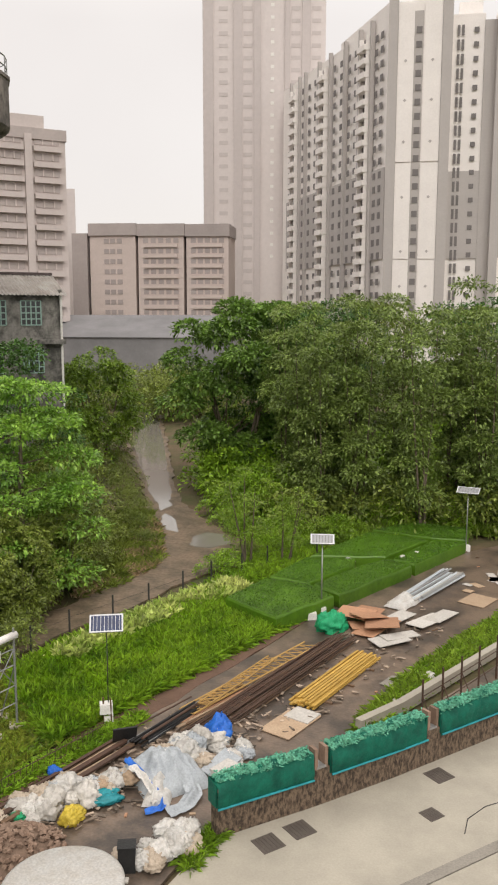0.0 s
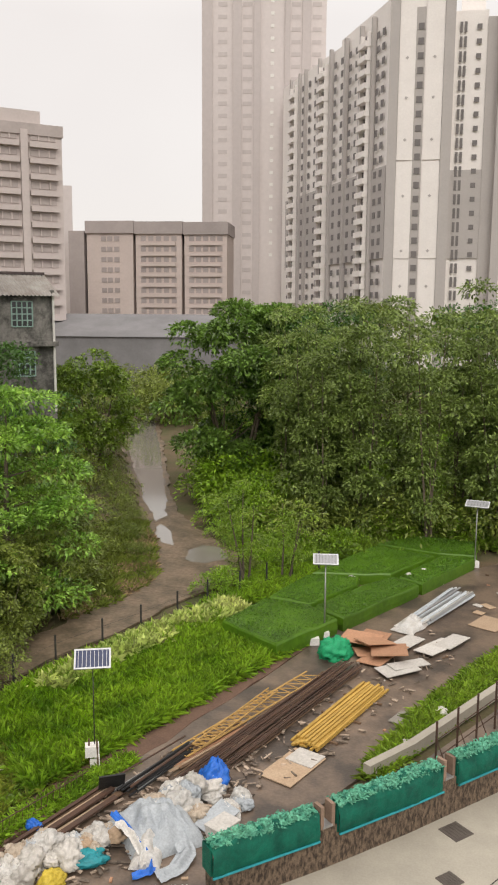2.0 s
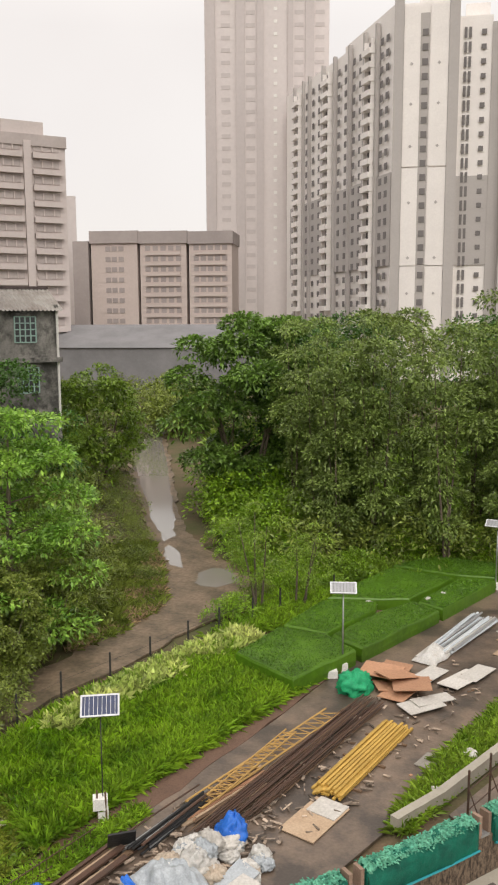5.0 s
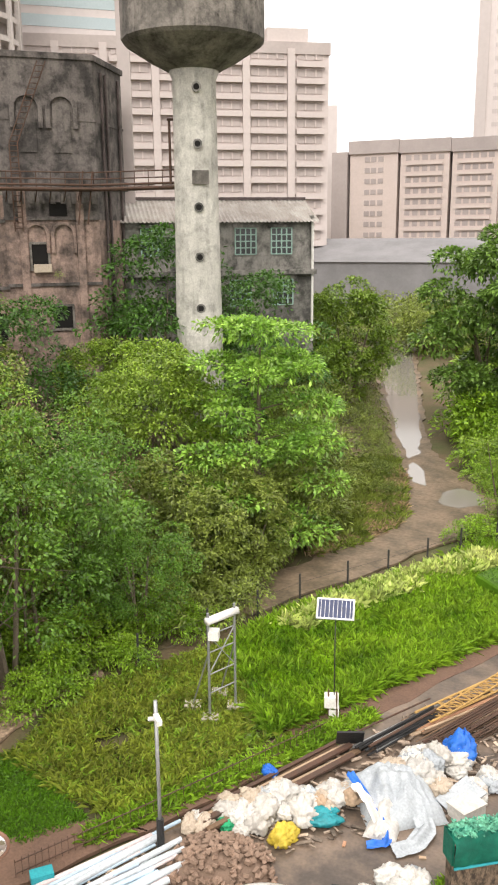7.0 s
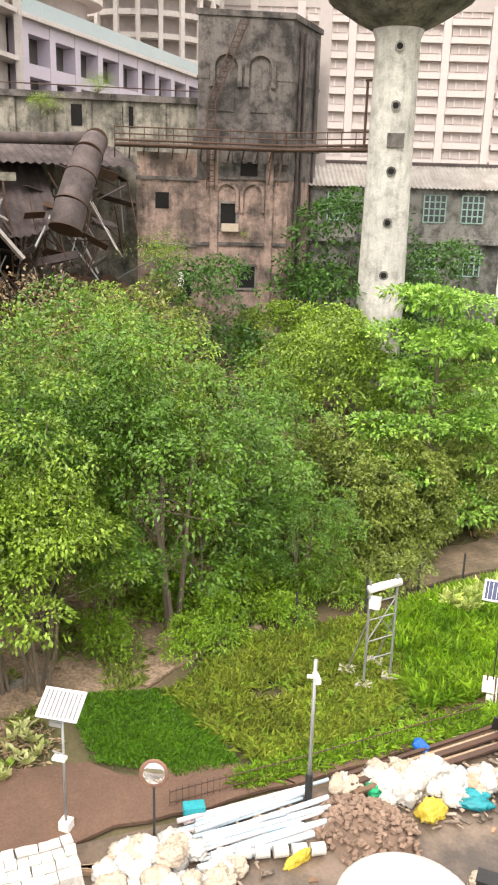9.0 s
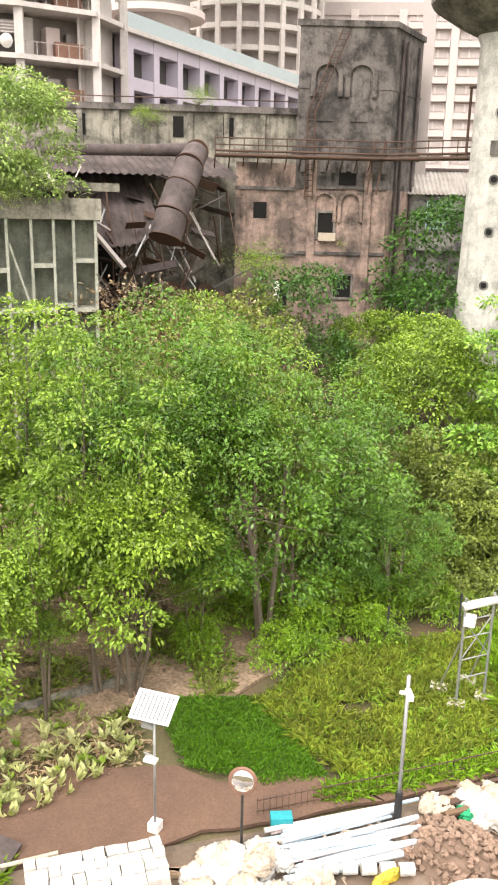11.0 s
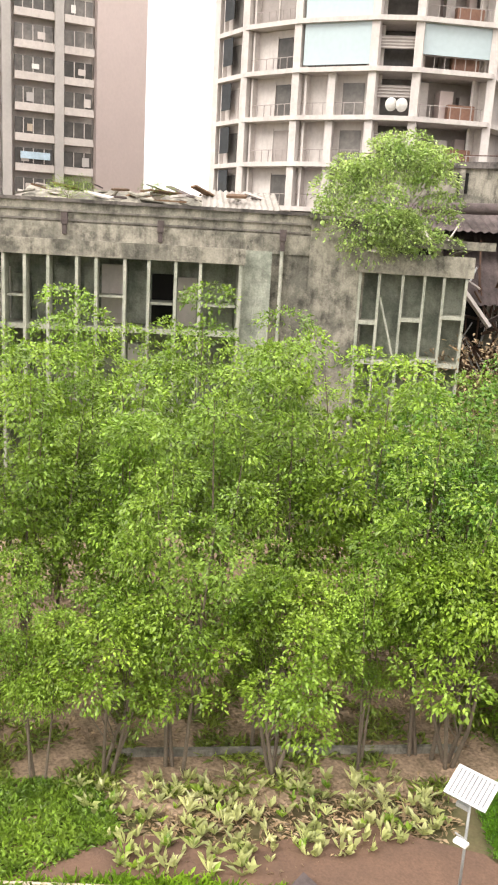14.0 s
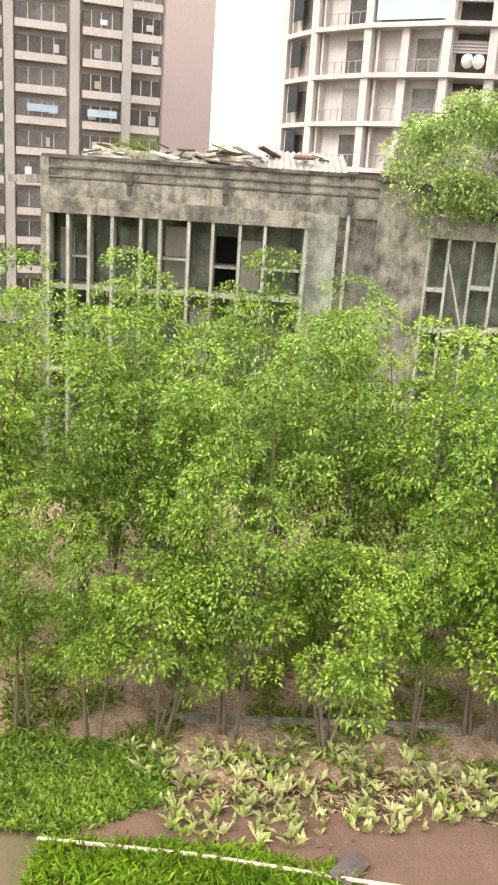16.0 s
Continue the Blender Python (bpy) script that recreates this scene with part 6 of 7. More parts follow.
# ---- posts, lamps and signs ----
def panel(parent, c, w, d, rz, tilt, cells=8, pale=False):
    m = Matrix.Translation(c) @ Matrix.Rotation(rz, 4, "Z") @ Matrix.Rotation(tilt, 4, "X")
    p = part("solar_panel", Shape().box((0, 0, 0), (w, d, .04)), M["galvanised"], parent, "framed solar panel", m=m)
    part("cell_sheet", Shape().box((0, 0, .024), (w - .06, d - .06, .006)), M["cell_sky_sheen" if pale else "solar_cell"], p, "pale solar cells, sky reflection painted in" if pale else "dark blue solar cells")
    for k in range(1, cells):
        part("cell_line", Shape().box((-w / 2 + w * k / cells, 0, .029), (.012, d - .05, .004)), M["dark_metal" if pale else "cell_lines"], p)
    for k in (-1, 1):
        part("frame_edge", Shape().box((0, k * (d / 2 - .02), .03), (w, .05, .012)), M["cell_lines"], p)
        part("frame_edge", Shape().box((k * (w / 2 - .02), 0, .031), (.05, d, .012)), M["cell_lines"], p)
    return p


def solar_light(x, y, h, w, d, rz, tilt, lamp=None, cells=8, base=.36, pole=("galvanised", .036), pale=True):
    t = thing("solar_street_light", "solar street light on a thin grey pole", "street light", group="solar street lights")
    part("footing", Shape().box((x, y, base / 2), (base, base, base), .4), M["white_paint"], t, "white concrete footing block")
    part("pole", Shape().rod((x, y, base), (x, y, h), pole[1], pole[1] * .85, 10), M[pole[0]], t, smooth=True)
    panel(t, (x, y, h + .08), w, d, rz, tilt, cells, pale)
    if lamp:
        part("arm", Shape().rod((x, y, lamp), (x - .25, y - .1, lamp + .02), .02), M["galvanised"], t)
        part("lamp_head", Shape().box((x + .02, y - .12, lamp - .02), (.3, .16, .07), rz), M["white_paint"], t, "small white lamp head")
        part("bracket_box", Shape().box((x - .12, y - .08, h - .4), (.28, .12, .1), rz), M["galvanised"], t)


solar_light(-3.81, 33.7, 3.42, 1.05, .62, radians(8), radians(28))
solar_light(2.94, 45.73, 3.45, 1.25, .62, radians(-12), radians(22))
solar_light(-14.18, 10.5, 3.15, .95, .70, radians(28), radians(32), 1.98, 10, .26)
solar_light(-9.4, 22.0, 3.38, 1.08, .66, radians(20), radians(38), None, 9, .3, ("dark_metal", .018), False)
tagged(part("white_box", Shape().box((-4.15, 33.0, .16), (.4, .36, .32), .3), M["white_paint"]), "small white box beside the hedge", "box")

mi = thing("traffic_mirror", "round convex traffic mirror with a rust-orange rim", "mirror")
mx, my = -12.52, 11.66
part("pole", Shape().rod((mx, my, 0), (mx, my, 1.75), .03), M["dark_metal"], mi)
tow = look((mx, my, 1.72), (-5.5, 3.0, 3.5)) @ Matrix.Rotation(math.pi, 4, "Y")
part("rim", Shape().lathe((0, 0), [(.24, -.05), (.31, -.03), (.33, 0.0), (.31, .03), (.28, .035)], 28), M["mirror_rim"], mi, "rust-orange rim", smooth=True, m=tow)
part("mirror_face", Shape().lathe((0, 0), [(.28, .03), (.22, .055), (.12, .075), (.001, .08)], 28), M["mirror_glass"], mi, "convex mirror face", smooth=True, m=tow)

cp = thing("camera_pole", "thin pale pole with a small security camera", "pole")
part("pole", Shape().rod((-10.66, 14.9, 0), (-10.66, 14.9, 3.9), .045, n=10), M["galvanised"], cp, smooth=True)
part("sleeve", Shape().rod((-10.66, 14.9, 0), (-10.66, 14.9, .85), .09, n=10), M["black_plastic"], cp, "black sleeve")
part("security_camera", Shape().box((-10.5, 14.75, 3.55), (.34, .12, .12), -.7), M["white_paint"], cp, "white camera housing")
part("bracket", Shape().rod((-10.66, 14.9, 3.45), (-10.75, 14.75, 3.5), .05), M["white_paint"], cp)

hfm = thing("roller_frame", "tall grey steel frame with a white roller on top", "frame")
P0, P1, P2, P3 = Vector((-12.52, 20.05, 0)), Vector((-12.2, 21.0, 0)), Vector((-13.35, 20.4, 0)), Vector((-13.0, 21.4, 0))
Z = lambda h: Vector((0, 0, h))
for p in (P0, P1):
    part("post", Shape().rod(p, p + Z(3.45), .04), M["galvanised"], hfm)
for p in (P2, P3):
    part("back_stay", Shape().rod(p + Z(.1), (P0 if p is P2 else P1) + Z(2.2), .025), M["galvanised"], hfm)
for p in (P0, P1, P2, P3):
    part("footing", Shape().box(p + Z(.08), (.5, .42, .16), .5), M["concrete_paving"], hfm, "square concrete footing")
for z in (.9, 1.5, 2.2, 2.75):
    part("rung", Shape().rod(P0 + Z(z), P1 + Z(z), .02), M["galvanised"], hfm)
part("brace", Shape().rod(P0 + Z(1.5), P1 + Z(2.75), .018).rod(P0 + Z(2.75), P1 + Z(1.5), .018), M["galvanised"], hfm)
a, b = P0 + Z(3.2), P1 + Z(3.2)
part("roller", Shape().rod(a - (b - a) * .05, b + (b - a) * .1, .12, n=16), M["white_paint"], hfm, "white roller tube", smooth=True)
part("box", Shape().box(P0 + Z(2.75) + Vector((.1, .15, 0)), (.3, .3, .28), .4), M["white_paint"], hfm, "small white box")

fe = thing("wire_fence", "dark post and wire fence beside the creek", "fence")
FP = [(-16.2, 21.5), (-15.2, 24.2), (-14.4, 26.4), (-13.7, 28.5), (-12.6, 30.6), (-11.6, 32.5), (-10.6, 34.6), (-9.7, 36.5), (-8.5, 38.1), (-7.5, 39.8), (-6.4, 41.0), (-5.2, 42.4)]
for x, y in FP:
    part("post", Shape().rod((x, y, -.1), (x, y, 1.3), .045, n=6), M["dark_metal"], fe)
for (x0, y0), (x1, y1) in zip(FP, FP[1:]):
    for z in (.4, .95):
        part("wire", Shape().rod((x0, y0, z), (x1, y1, z), .006, n=4), M["dark_metal"], fe)
lf_ = thing("low_railing", "low rusty iron railing along the soil path", "railing")
RP = [Vector(p) for p in ((-13.0, 12.6), (-12.4, 13.9), (-11.6, 15.6), (-10.8, 17.4), (-10.0, 19.2), (-9.2, 21.0))]
for a, b in zip(RP, RP[1:]):
    for z in (.12, .42):
        part("rail", Shape().rod((*a, z), (*b, z), .016, n=5), M["rust_steel"], lf_)
    for k in range(9):
        q = a.lerp(b, k / 9)
        part("baluster", Shape().rod((*q, 0), (*q, .5), .009, n=4), M["rust_steel"], lf_)
edge = Shape().wall((-21.8, 4.6), (-19.6, 14.0), 0, .2, .16)
tagged(part("wall_edging", edge, M["old_concrete"]), "low dark edging wall under the trees", "edging", kind="structure")
hose = Shape()
hp = [(-17.8, .8), (-17.2, 2.6), (-16.7, 4.1), (-16.0, 5.8), (-15.3, 7.4), (-14.9, 8.4)]
for a, b in zip(hp, hp[1:]):
    hose.rod((*a, .14), (*b, .14), .05, n=8)
tagged(part("pipe", hose, M["cream_sack"]), "pale pipe lying along the path", "pipe")


# ---- heaps of building waste ----
def lump(name, label, category, c, s, material, seed, rough=.30, group="", rz=None):
    """A crumpled plastic sack: a slumped bag with creases and a gathered neck."""
    sh, n, k = Shape(), 40, 22
    rgs = random.Random(seed)
    o = Vector((rgs.uniform(0, 50), rgs.uniform(0, 50), rgs.uniform(0, 50)))
    lean = Vector((rgs.uniform(-.3, .3), rgs.uniform(-.3, .3), 0))
    neck = rgs.uniform(.0, .55)
    for j in range(k + 1):
        e = -math.pi / 2 + math.pi * j / k
        for i in range(n):
            a = 2 * math.pi * i / n
            d = Vector((math.cos(e) * math.cos(a), math.cos(e) * math.sin(a), math.sin(e)))
            r = 1 + rough * 1.1 * noise.noise(d * 1.4 + o) + rough * 1.0 * (.5 - abs(noise.noise(d * 2.9 + o)) * 1.9) + rough * .75 * (.4 - abs(noise.noise(d * 6.5 + o)) * 1.6)
            r += neck * max(0.0, d.z - .8) * 2.2 * (1 + .4 * math.sin(5 * a))
            v = d * r + lean * max(0.0, d.z) ** 2
            sh.v.append((v.x * s[0], v.y * s[1], max(-.35, v.z) * s[2] + .35 * s[2]))
    for j in range(k):
        sh.f += [(j * n + i, j * n + (i + 1) % n, (j + 1) * n + (i + 1) % n, (j + 1) * n + i) for i in range(n)]
    ob = part(name, sh, material, m=pose(*c, 0, 0, rgs.uniform(0, 360) if rz is None else rz), smooth=True)
    return tagged(ob, label, category, group)


random.seed(77)
def sacks(n, poly, mats, label, smin, smax, zmax, seed, name="rubbish_sack"):
    c = sum((Vector(p) for p in poly), Vector((0, 0))) / len(poly)
    for k, (x, y) in enumerate(scatter(poly, n, seed)):
        mid = 1 - min(1, (Vector((x, y)) - c).length / 1.1)
        s = rnd(smin, smax)
        ma, word = random.choice(mats)
        lump(name, word + " " + label, "sack", (x, y, .02 + mid * zmax * random.random()), (s, s * rnd(.7, 1), s * rnd(.6, .85)), M[ma], seed * 100 + k, group=label)


W_ = [("white_plastic", "crumpled white"), ("white_plastic", "crumpled white"), ("white_plastic", "crumpled white"), ("grey_tarp", "translucent grey"), ("cream_sack", "dusty cream"), ("white_board", "greyish white")]
sacks(38, [(-9.9, 16.6), (-9.0, 18.2), (-7.6, 18.9), (-7.2, 18.2), (-8.6, 16.6), (-9.4, 16.0)], W_, "sack on the waste heap beside the yard", .18, .40, .4, 3)
sacks(24, [(-7.2, 19.9), (-6.6, 21.8), (-5.3, 21.4), (-5.2, 20.2), (-6.0, 19.6)], W_, "sack piled behind the grey sheet", .2, .44, .45, 4)
sacks(9, [(-5.1, 20.2), (-4.6, 21.6), (-4.2, 21.2), (-4.6, 20.0)], W_, "small sack at the edge of the heap", .15, .3, .1, 5)
sacks(20, [(-6.6, 15.2), (-5.6, 16.6), (-4.7, 17.0), (-4.9, 16.0), (-5.6, 15.0)], W_, "sack heaped near the wall end", .2, .4, .35, 6)
sacks(40, [(-12.9, 10.4), (-12.2, 11.8), (-10.6, 12.2), (-10.2, 11.2), (-11.6, 9.6)], [("cream_sack", "dusty cream"), ("white_plastic", "crumpled white"), ("white_plastic", "crumpled white")], "sack in the pale heap", .18, .38, .5, 7)
sacks(10, [(-10.6, 15.9), (-9.9, 17.6), (-9.5, 17.4), (-10.2, 15.8)], [("white_plastic", "crumpled white"), ("cream_sack", "dusty cream"), ("white_board", "greyish white")], "flattened sack beside the weeds", .2, .34, .1, 8)
lump("yellow_bag", "torn yellow plastic bag on the heap", "bag", (-8.3, 16.55, .05), (.36, .3, .26), M["yellow_bag"], 901)
lump("yellow_bag", "small yellow plastic bag", "bag", (-9.25, 17.3, .2), (.24, .2, .2), M["yellow_bag"], 902)
lump("teal_sheet", "crumpled teal plastic sheet", "sheet", (-7.85, 17.55, .1), (.5, .35, .2), M["teal_plastic"], 903)
lump("blue_tarpaulin", "bright blue tarpaulin bundle", "tarpaulin", (-5.55, 21.75, .1), (.48, .42, .42), M["blue_tarp"], 904, .25)
lump("blue_rag", "small blue plastic scrap", "scrap", (-9.75, 18.6, .05), (.25, .18, .16), M["blue_tarp"], 905)
lump("green_rag", "bright green plastic sheet scrap", "sheet", (-9.75, 16.4, .06), (.34, .22, .12), M["green_sheet"], 906)
lump("green_sheet", "green plastic sheet over a heap", "sheet", (-3.15, 32.0, .0), (.72, .6, .5), M["green_sheet"], 907)
lump("yellow_sack", "yellow folded sack beside the pallet", "sack", (-9.7, 13.3, .0), (.34, .12, .2), M["yellow_bag"], 908)
lump("cardboard", "brown torn cardboard in the heap", "cardboard", (-8.0, 17.9, .25), (.26, .2, .14), M["plywood"], 909)
lump("cardboard", "brown torn cardboard box", "cardboard", (-7.35, 18.45, .2), (.22, .24, .2), M["plywood"], 910)


def drape(name, label, category, c, w, d, h, material, seed, rz=0, fold=.16):
    def fn(a, b):
        x, y = (a - .5) * w, (b - .5) * d
        dome = max(0.0, 1 - (2 * (a - .5)) ** 2) * max(0.0, 1 - (2 * (b - .5)) ** 2)
        z = h * dome ** .6 + fold * dome * noise.noise(Vector((x * 2.2, y * 2.2, seed))) - 1.3 * fold * dome * abs(noise.noise(Vector((x * 2.6, y * 1.3, seed + 3)))) + .6 * fold * dome * abs(noise.noise(Vector((x * 6, y * 4, seed))))
        return (x + .1 * noise.noise(Vector((x, y * 2, seed + 9))), y + .1 * noise.noise(Vector((x * 2, y, seed))), max(.0, z) + .03)
    return tagged(part(name, Shape().sheet(fn, 44, 36), material, m=pose(*c, 0, 0, rz), smooth=True), label, category)


drape("grey_tarpaulin", "translucent grey plastic sheet over rubbish", "tarpaulin", (-6.5, 19.2, .0), 2.0, 2.2, .75, M["grey_tarp"], 5, 40, .3)
def ribbon(name, label, category, pts, w, material, seed):
    """A crumpled strip of sheet that follows a line on the heap."""
    P = [Vector(p) for p in pts]
    def fn(a, b):
        q = a * (len(P) - 1)
        k = min(len(P) - 2, int(q))
        p, d = P[k].lerp(P[k + 1], q - k), (P[k + 1] - P[k]).normalized()
        side = Vector((-d.y, d.x, 0))
        h = .10 * math.sin(b * math.pi) + .07 * noise.noise(Vector((a * 9, b * 3, seed))) + .05 * math.sin(b * 9 + 6 * a)
        return tuple(p + side * (b - .5) * w + Vector((0, 0, max(.02, h))))
    return tagged(part(name, Shape().sheet(fn, 60, 14), material, smooth=True), label, category)


ribbon("blue_tarpaulin", "blue tarpaulin strip edging the grey sheet", "tarpaulin", [(-7.6, 18.95, .55), (-7.1, 18.55, .48), (-6.6, 18.15, .32), (-6.15, 17.85, .14), (-6.1, 17.5, .05), (-6.5, 17.3, .03)], .24, M["blue_tarp"], 8)
ribbon("white_tarpaulin", "white inner strip of the tarpaulin", "tarpaulin", [(-7.3, 18.5, .6), (-6.8, 18.2, .5), (-6.4, 17.85, .3), (-6.35, 17.55, .12)], .26, M["white_plastic"], 9)
ribbon("grey_strip", "grey plastic edge curling onto the yard", "tarpaulin", [(-6.4, 19.2, .5), (-5.8, 18.9, .3), (-5.4, 18.4, .12), (-5.5, 17.8, .05), (-5.9, 17.4, .03)], .5, M["grey_tarp"], 12)
drape("white_sheet", "white plastic sheet spilling onto the yard", "sheet", (-6.4, 18.2, .02), .8, 1.1, .45, M["white_plastic"], 11, 10, .3)
tagged(part("grey_sheet", Shape().box((-5.0, 19.9, .22), (.7, 1.1, .04), -.5, (.25, .12)), M["grey_tarp"]), "flat grey metal sheet leaning on the heap", "sheet")
tagged(part("white_crate", Shape().box((-4.75, 19.5, .18), (.55, .75, .3), -.5).box((-4.75, 19.5, .36), (.6, .8, .05), -.5), M["white_board"]), "white crate with a blue lid", "crate")
tagged(part("dark_board", Shape().box((-8.3, 20.6, .45), (.75, .05, .6), .5, (.5, 0)), M["black_plastic"]), "dark board propped in the heap", "board")
bx = thing("junction_box", "white box on stakes beside the soil strip", "box")
part("body", Shape().box((-9.46, 21.95, .55), (.42, .34, .34), .4), M["white_paint"], bx)
for d in (-.12, .14):
    part("stake", Shape().rod((-9.4 + d, 21.9, 0), (-9.4 + d, 21.85, .95), .03), M["brown_wood"], bx)
tagged(part("bin", Shape().box((-6.15, 15.0, .33), (.42, .36, .66), .3).box((-6.15, 15.0, .68), (.46, .4, .05), .3), M["black_plastic"]), "black plastic bin beside the tank", "bin")
tk = thing("round_tank", "round white plastic tank with a thick rim", "tank")
part("body", Shape().lathe((-6.95, 13.1), [(1.28, 0), (1.33, .1), (1.33, .72), (1.38, .78), (1.38, .86), (1.30, .9)], 44), M["white_plastic"], tk, smooth=True)
part("lid", Shape().lathe((-6.95, 13.1), [(1.30, .80), (1.29, .86), (1.25, .875), (1.18, .87), (.02, .88)], 44, False), M["white_board"], tk, smooth=True)

# rubble heap of brick pieces
rh = thing("rubble_heap", "heap of broken reddish brick on the yard", "heap")
core = Shape().sheet(lambda a, b: (-9.1 + (a - .5) * 2.5, 15.05 + (b - .5) * 2.1, -.06 + .58 * max(0, 1 - ((a - .5) * 2) ** 2 - ((b - .5) * 2) ** 2)), 20, 18)
part("core", core, M["rubble_brick"], rh)
bmesh_kinds = []
for k in range(5):
    sh = Shape().box((0, 0, 0), (rnd(.1, .19), rnd(.08, .12), rnd(.06, .09)))
    sh.v = [(x + rnd(-.02, .02), y + rnd(-.02, .02), z + rnd(-.015, .015)) for x, y, z in sh.v]
    bmesh_kinds.append(sh.mesh("brick", M["rubble_brick"]))
for k in range(300):
    a, r = rnd(0, 6.28), math.sqrt(rnd(0, 1)) * 1.02
    x, y = r * math.cos(a) * 1.28, r * math.sin(a) * 1.08
    z = .06 + .52 * max(0, 1 - (x / 1.25) ** 2 - (y / 1.05) ** 2)
    part("brick", bmesh_kinds[k % 5], None, rh, m=pose(-9.1 + x, 15.05 + y, z, rnd(-40, 40), rnd(-40, 40), rnd(0, 360)))

# plastic pipes
pi_ = thing("pipe_stack", "stack of pale plastic pipes lying beside the path", "pipes")
A0, A1 = Vector((-12.4, 12.1, 0)), Vector((-10.9, 15.3, 0))
B0 = Vector((-10.5, 11.6, 0))
dirp = (A1 - A0).normalized()
across = (B0 - A0)
for k in range(24):
    q = (k % 12) / 12
    s0 = A0 + across * q * .82 + Vector((0, 0, .06 + .1 * (k // 12) + rnd(0, .06))) + dirp * rnd(-.3, .5)
    ln = rnd(2.4, 3.6)
    part("pipe", Shape().rod(s0, s0 + dirp * ln + Vector((rnd(-.2, .2), rnd(-.2, .2), 0)), rnd(.035, .075), n=10), M[random.choice(("pvc_pipe", "pvc_pipe", "pvc_blue", "pvc_blue", "pvc_pink"))], pi_)
tagged(part("teal_box", Shape().box((-12.3, 12.7, .28), (.5, .3, .24), .9), M["teal_plastic"]), "teal plastic crate on the pipes", "crate")
for k in range(6):
    tagged(part("pipe_roll", Shape().rod((-11.0 + k * .28, 12.1 + k * .3, .2), (-10.8 + k * .28, 12.35 + k * .3, .2), .14, n=14), M["white_plastic"]), "white wrapped roll beside the pipes", "roll", "wrapped rolls")
# stacked white blocks on a pallet
st = thing("block_stack", "neat stack of white wrapped blocks", "blocks")
u_, v_ = Vector((-12.9, 10.0, 0)) - Vector((-14.2, 7.4, 0)), Vector((-.62, .3, 0))
for i in range(12):
    for j in range(4):
        for k in range(2):
            c = Vector((-13.7, 7.0, 0)) + u_ * ((i + .5) / 12) + v_ * (j + .5) * .46 + Vector((0, 0, .14 + .23 * k))
            part("block", Shape().box(c + Vector((rnd(-.02, .02), rnd(-.02, .02), rnd(-.01, .02))), (.235, .29, .21), math.atan2(u_.y, u_.x) + rnd(-.09, .09), (rnd(-.05, .05), rnd(-.05, .05))), M["white_board"], st)
pl = thing("pallet", "wooden pallet beside the sacks", "pallet")
for k in range(5):
    part("slat", Shape().box((-12.75 + k * .12, 10.1 + k * .1, .16), (.1, .8, .03), -.7), M["plywood"], pl)
for k in range(2):
    part("bearer", Shape().box((-12.6 + k * .2, 10.1 + k * .5, .08), (.7, .08, .12), -.0 + .7), M["plywood"], pl)
tagged(part("brown_mat", Shape().box((-15.6, 7.4, .12), (.5, .9, .2), .6, (.1, .3)), M["rusty_sheet"]), "dark ribbed bundle beside the blocks", "bundle")

# timber, steel and boards on the yard
def bundle(name, label, category, a0, a1, b0, b1, n, r, mats, seed, zmax=.25, square=False, partname="bar"):
    t = thing(name, label, category)
    rg_ = random.Random(seed)
    a0, a1, b0, b1 = (Vector(p) for p in (a0, a1, b0, b1))
    for k in range(n):
        q = rg_.random()
        p0, p1 = a0.lerp(b0, q + rg_.uniform(-.06, .06)), a1.lerp(b1, q + rg_.uniform(-.12, .12))
        e0, e1 = rg_.uniform(-.04, .12), rg_.uniform(.88, 1.05)
        s0, s1 = p0.lerp(p1, e0), p0.lerp(p1, e1)
        z = .05 + rg_.uniform(0, zmax)
        rr_ = r * rg_.uniform(.7, 1.3)
        if square:
            d_ = s1 - s0
            sh = Shape().box(((s0.x + s1.x) / 2, (s0.y + s1.y) / 2, z), (d_.length, rr_ * 2.6, rr_), math.atan2(d_.y, d_.x), (rg_.uniform(-.1, .1), rg_.uniform(-.03, .03)))
        else:
            sh = Shape().rod((s0.x, s0.y, z), (s1.x, s1.y, z + rg_.uniform(-.05, .05)), rr_, n=6)
        part(partname, sh, M[rg_.choice(mats)], t)
    return t


bundle("steel_bars", "long rusty steel bars in a loose bundle", "steel", (-6.7, 21.6), (-3.0, 30.8), (-5.2, 22.6), (-2.0, 30.7), 64, .02, ("rust_steel", "rust_steel", "rust_steel", "brown_wood"), 1, .25)
bundle("planks", "old dark planks beside the waste heap", "planks", (-10.6, 15.8), (-8.6, 20.9), (-9.9, 15.9), (-8.0, 20.3), 13, .05, ("brown_wood", "brown_wood", "rust_steel", "plywood"), 2, .2, True, "plank")
bundle("black_debris", "black pipes and cables in a tangle", "debris", (-8.7, 20.4), (-7.0, 24.0), (-7.6, 20.6), (-6.6, 23.2), 22, .035, ("black_plastic", "rust_steel", "black_plastic", "galvanised"), 3, .35)
bundle("timber_scraps", "broken pale timber scraps", "timber", (-7.6, 22.2), (-5.6, 25.6), (-6.2, 22.0), (-5.0, 24.6), 18, .04, ("plywood", "brown_wood", "plywood", "orange_board"), 4, .15, True, "scrap")
yp = thing("yellow_planks", "stack of yellow painted planks lying side by side", "planks")
ya, yb, yw = Vector((-3.72, 24.55, 0)), Vector((-1.86, 29.25, 0)), Vector((.95, -.18, 0))
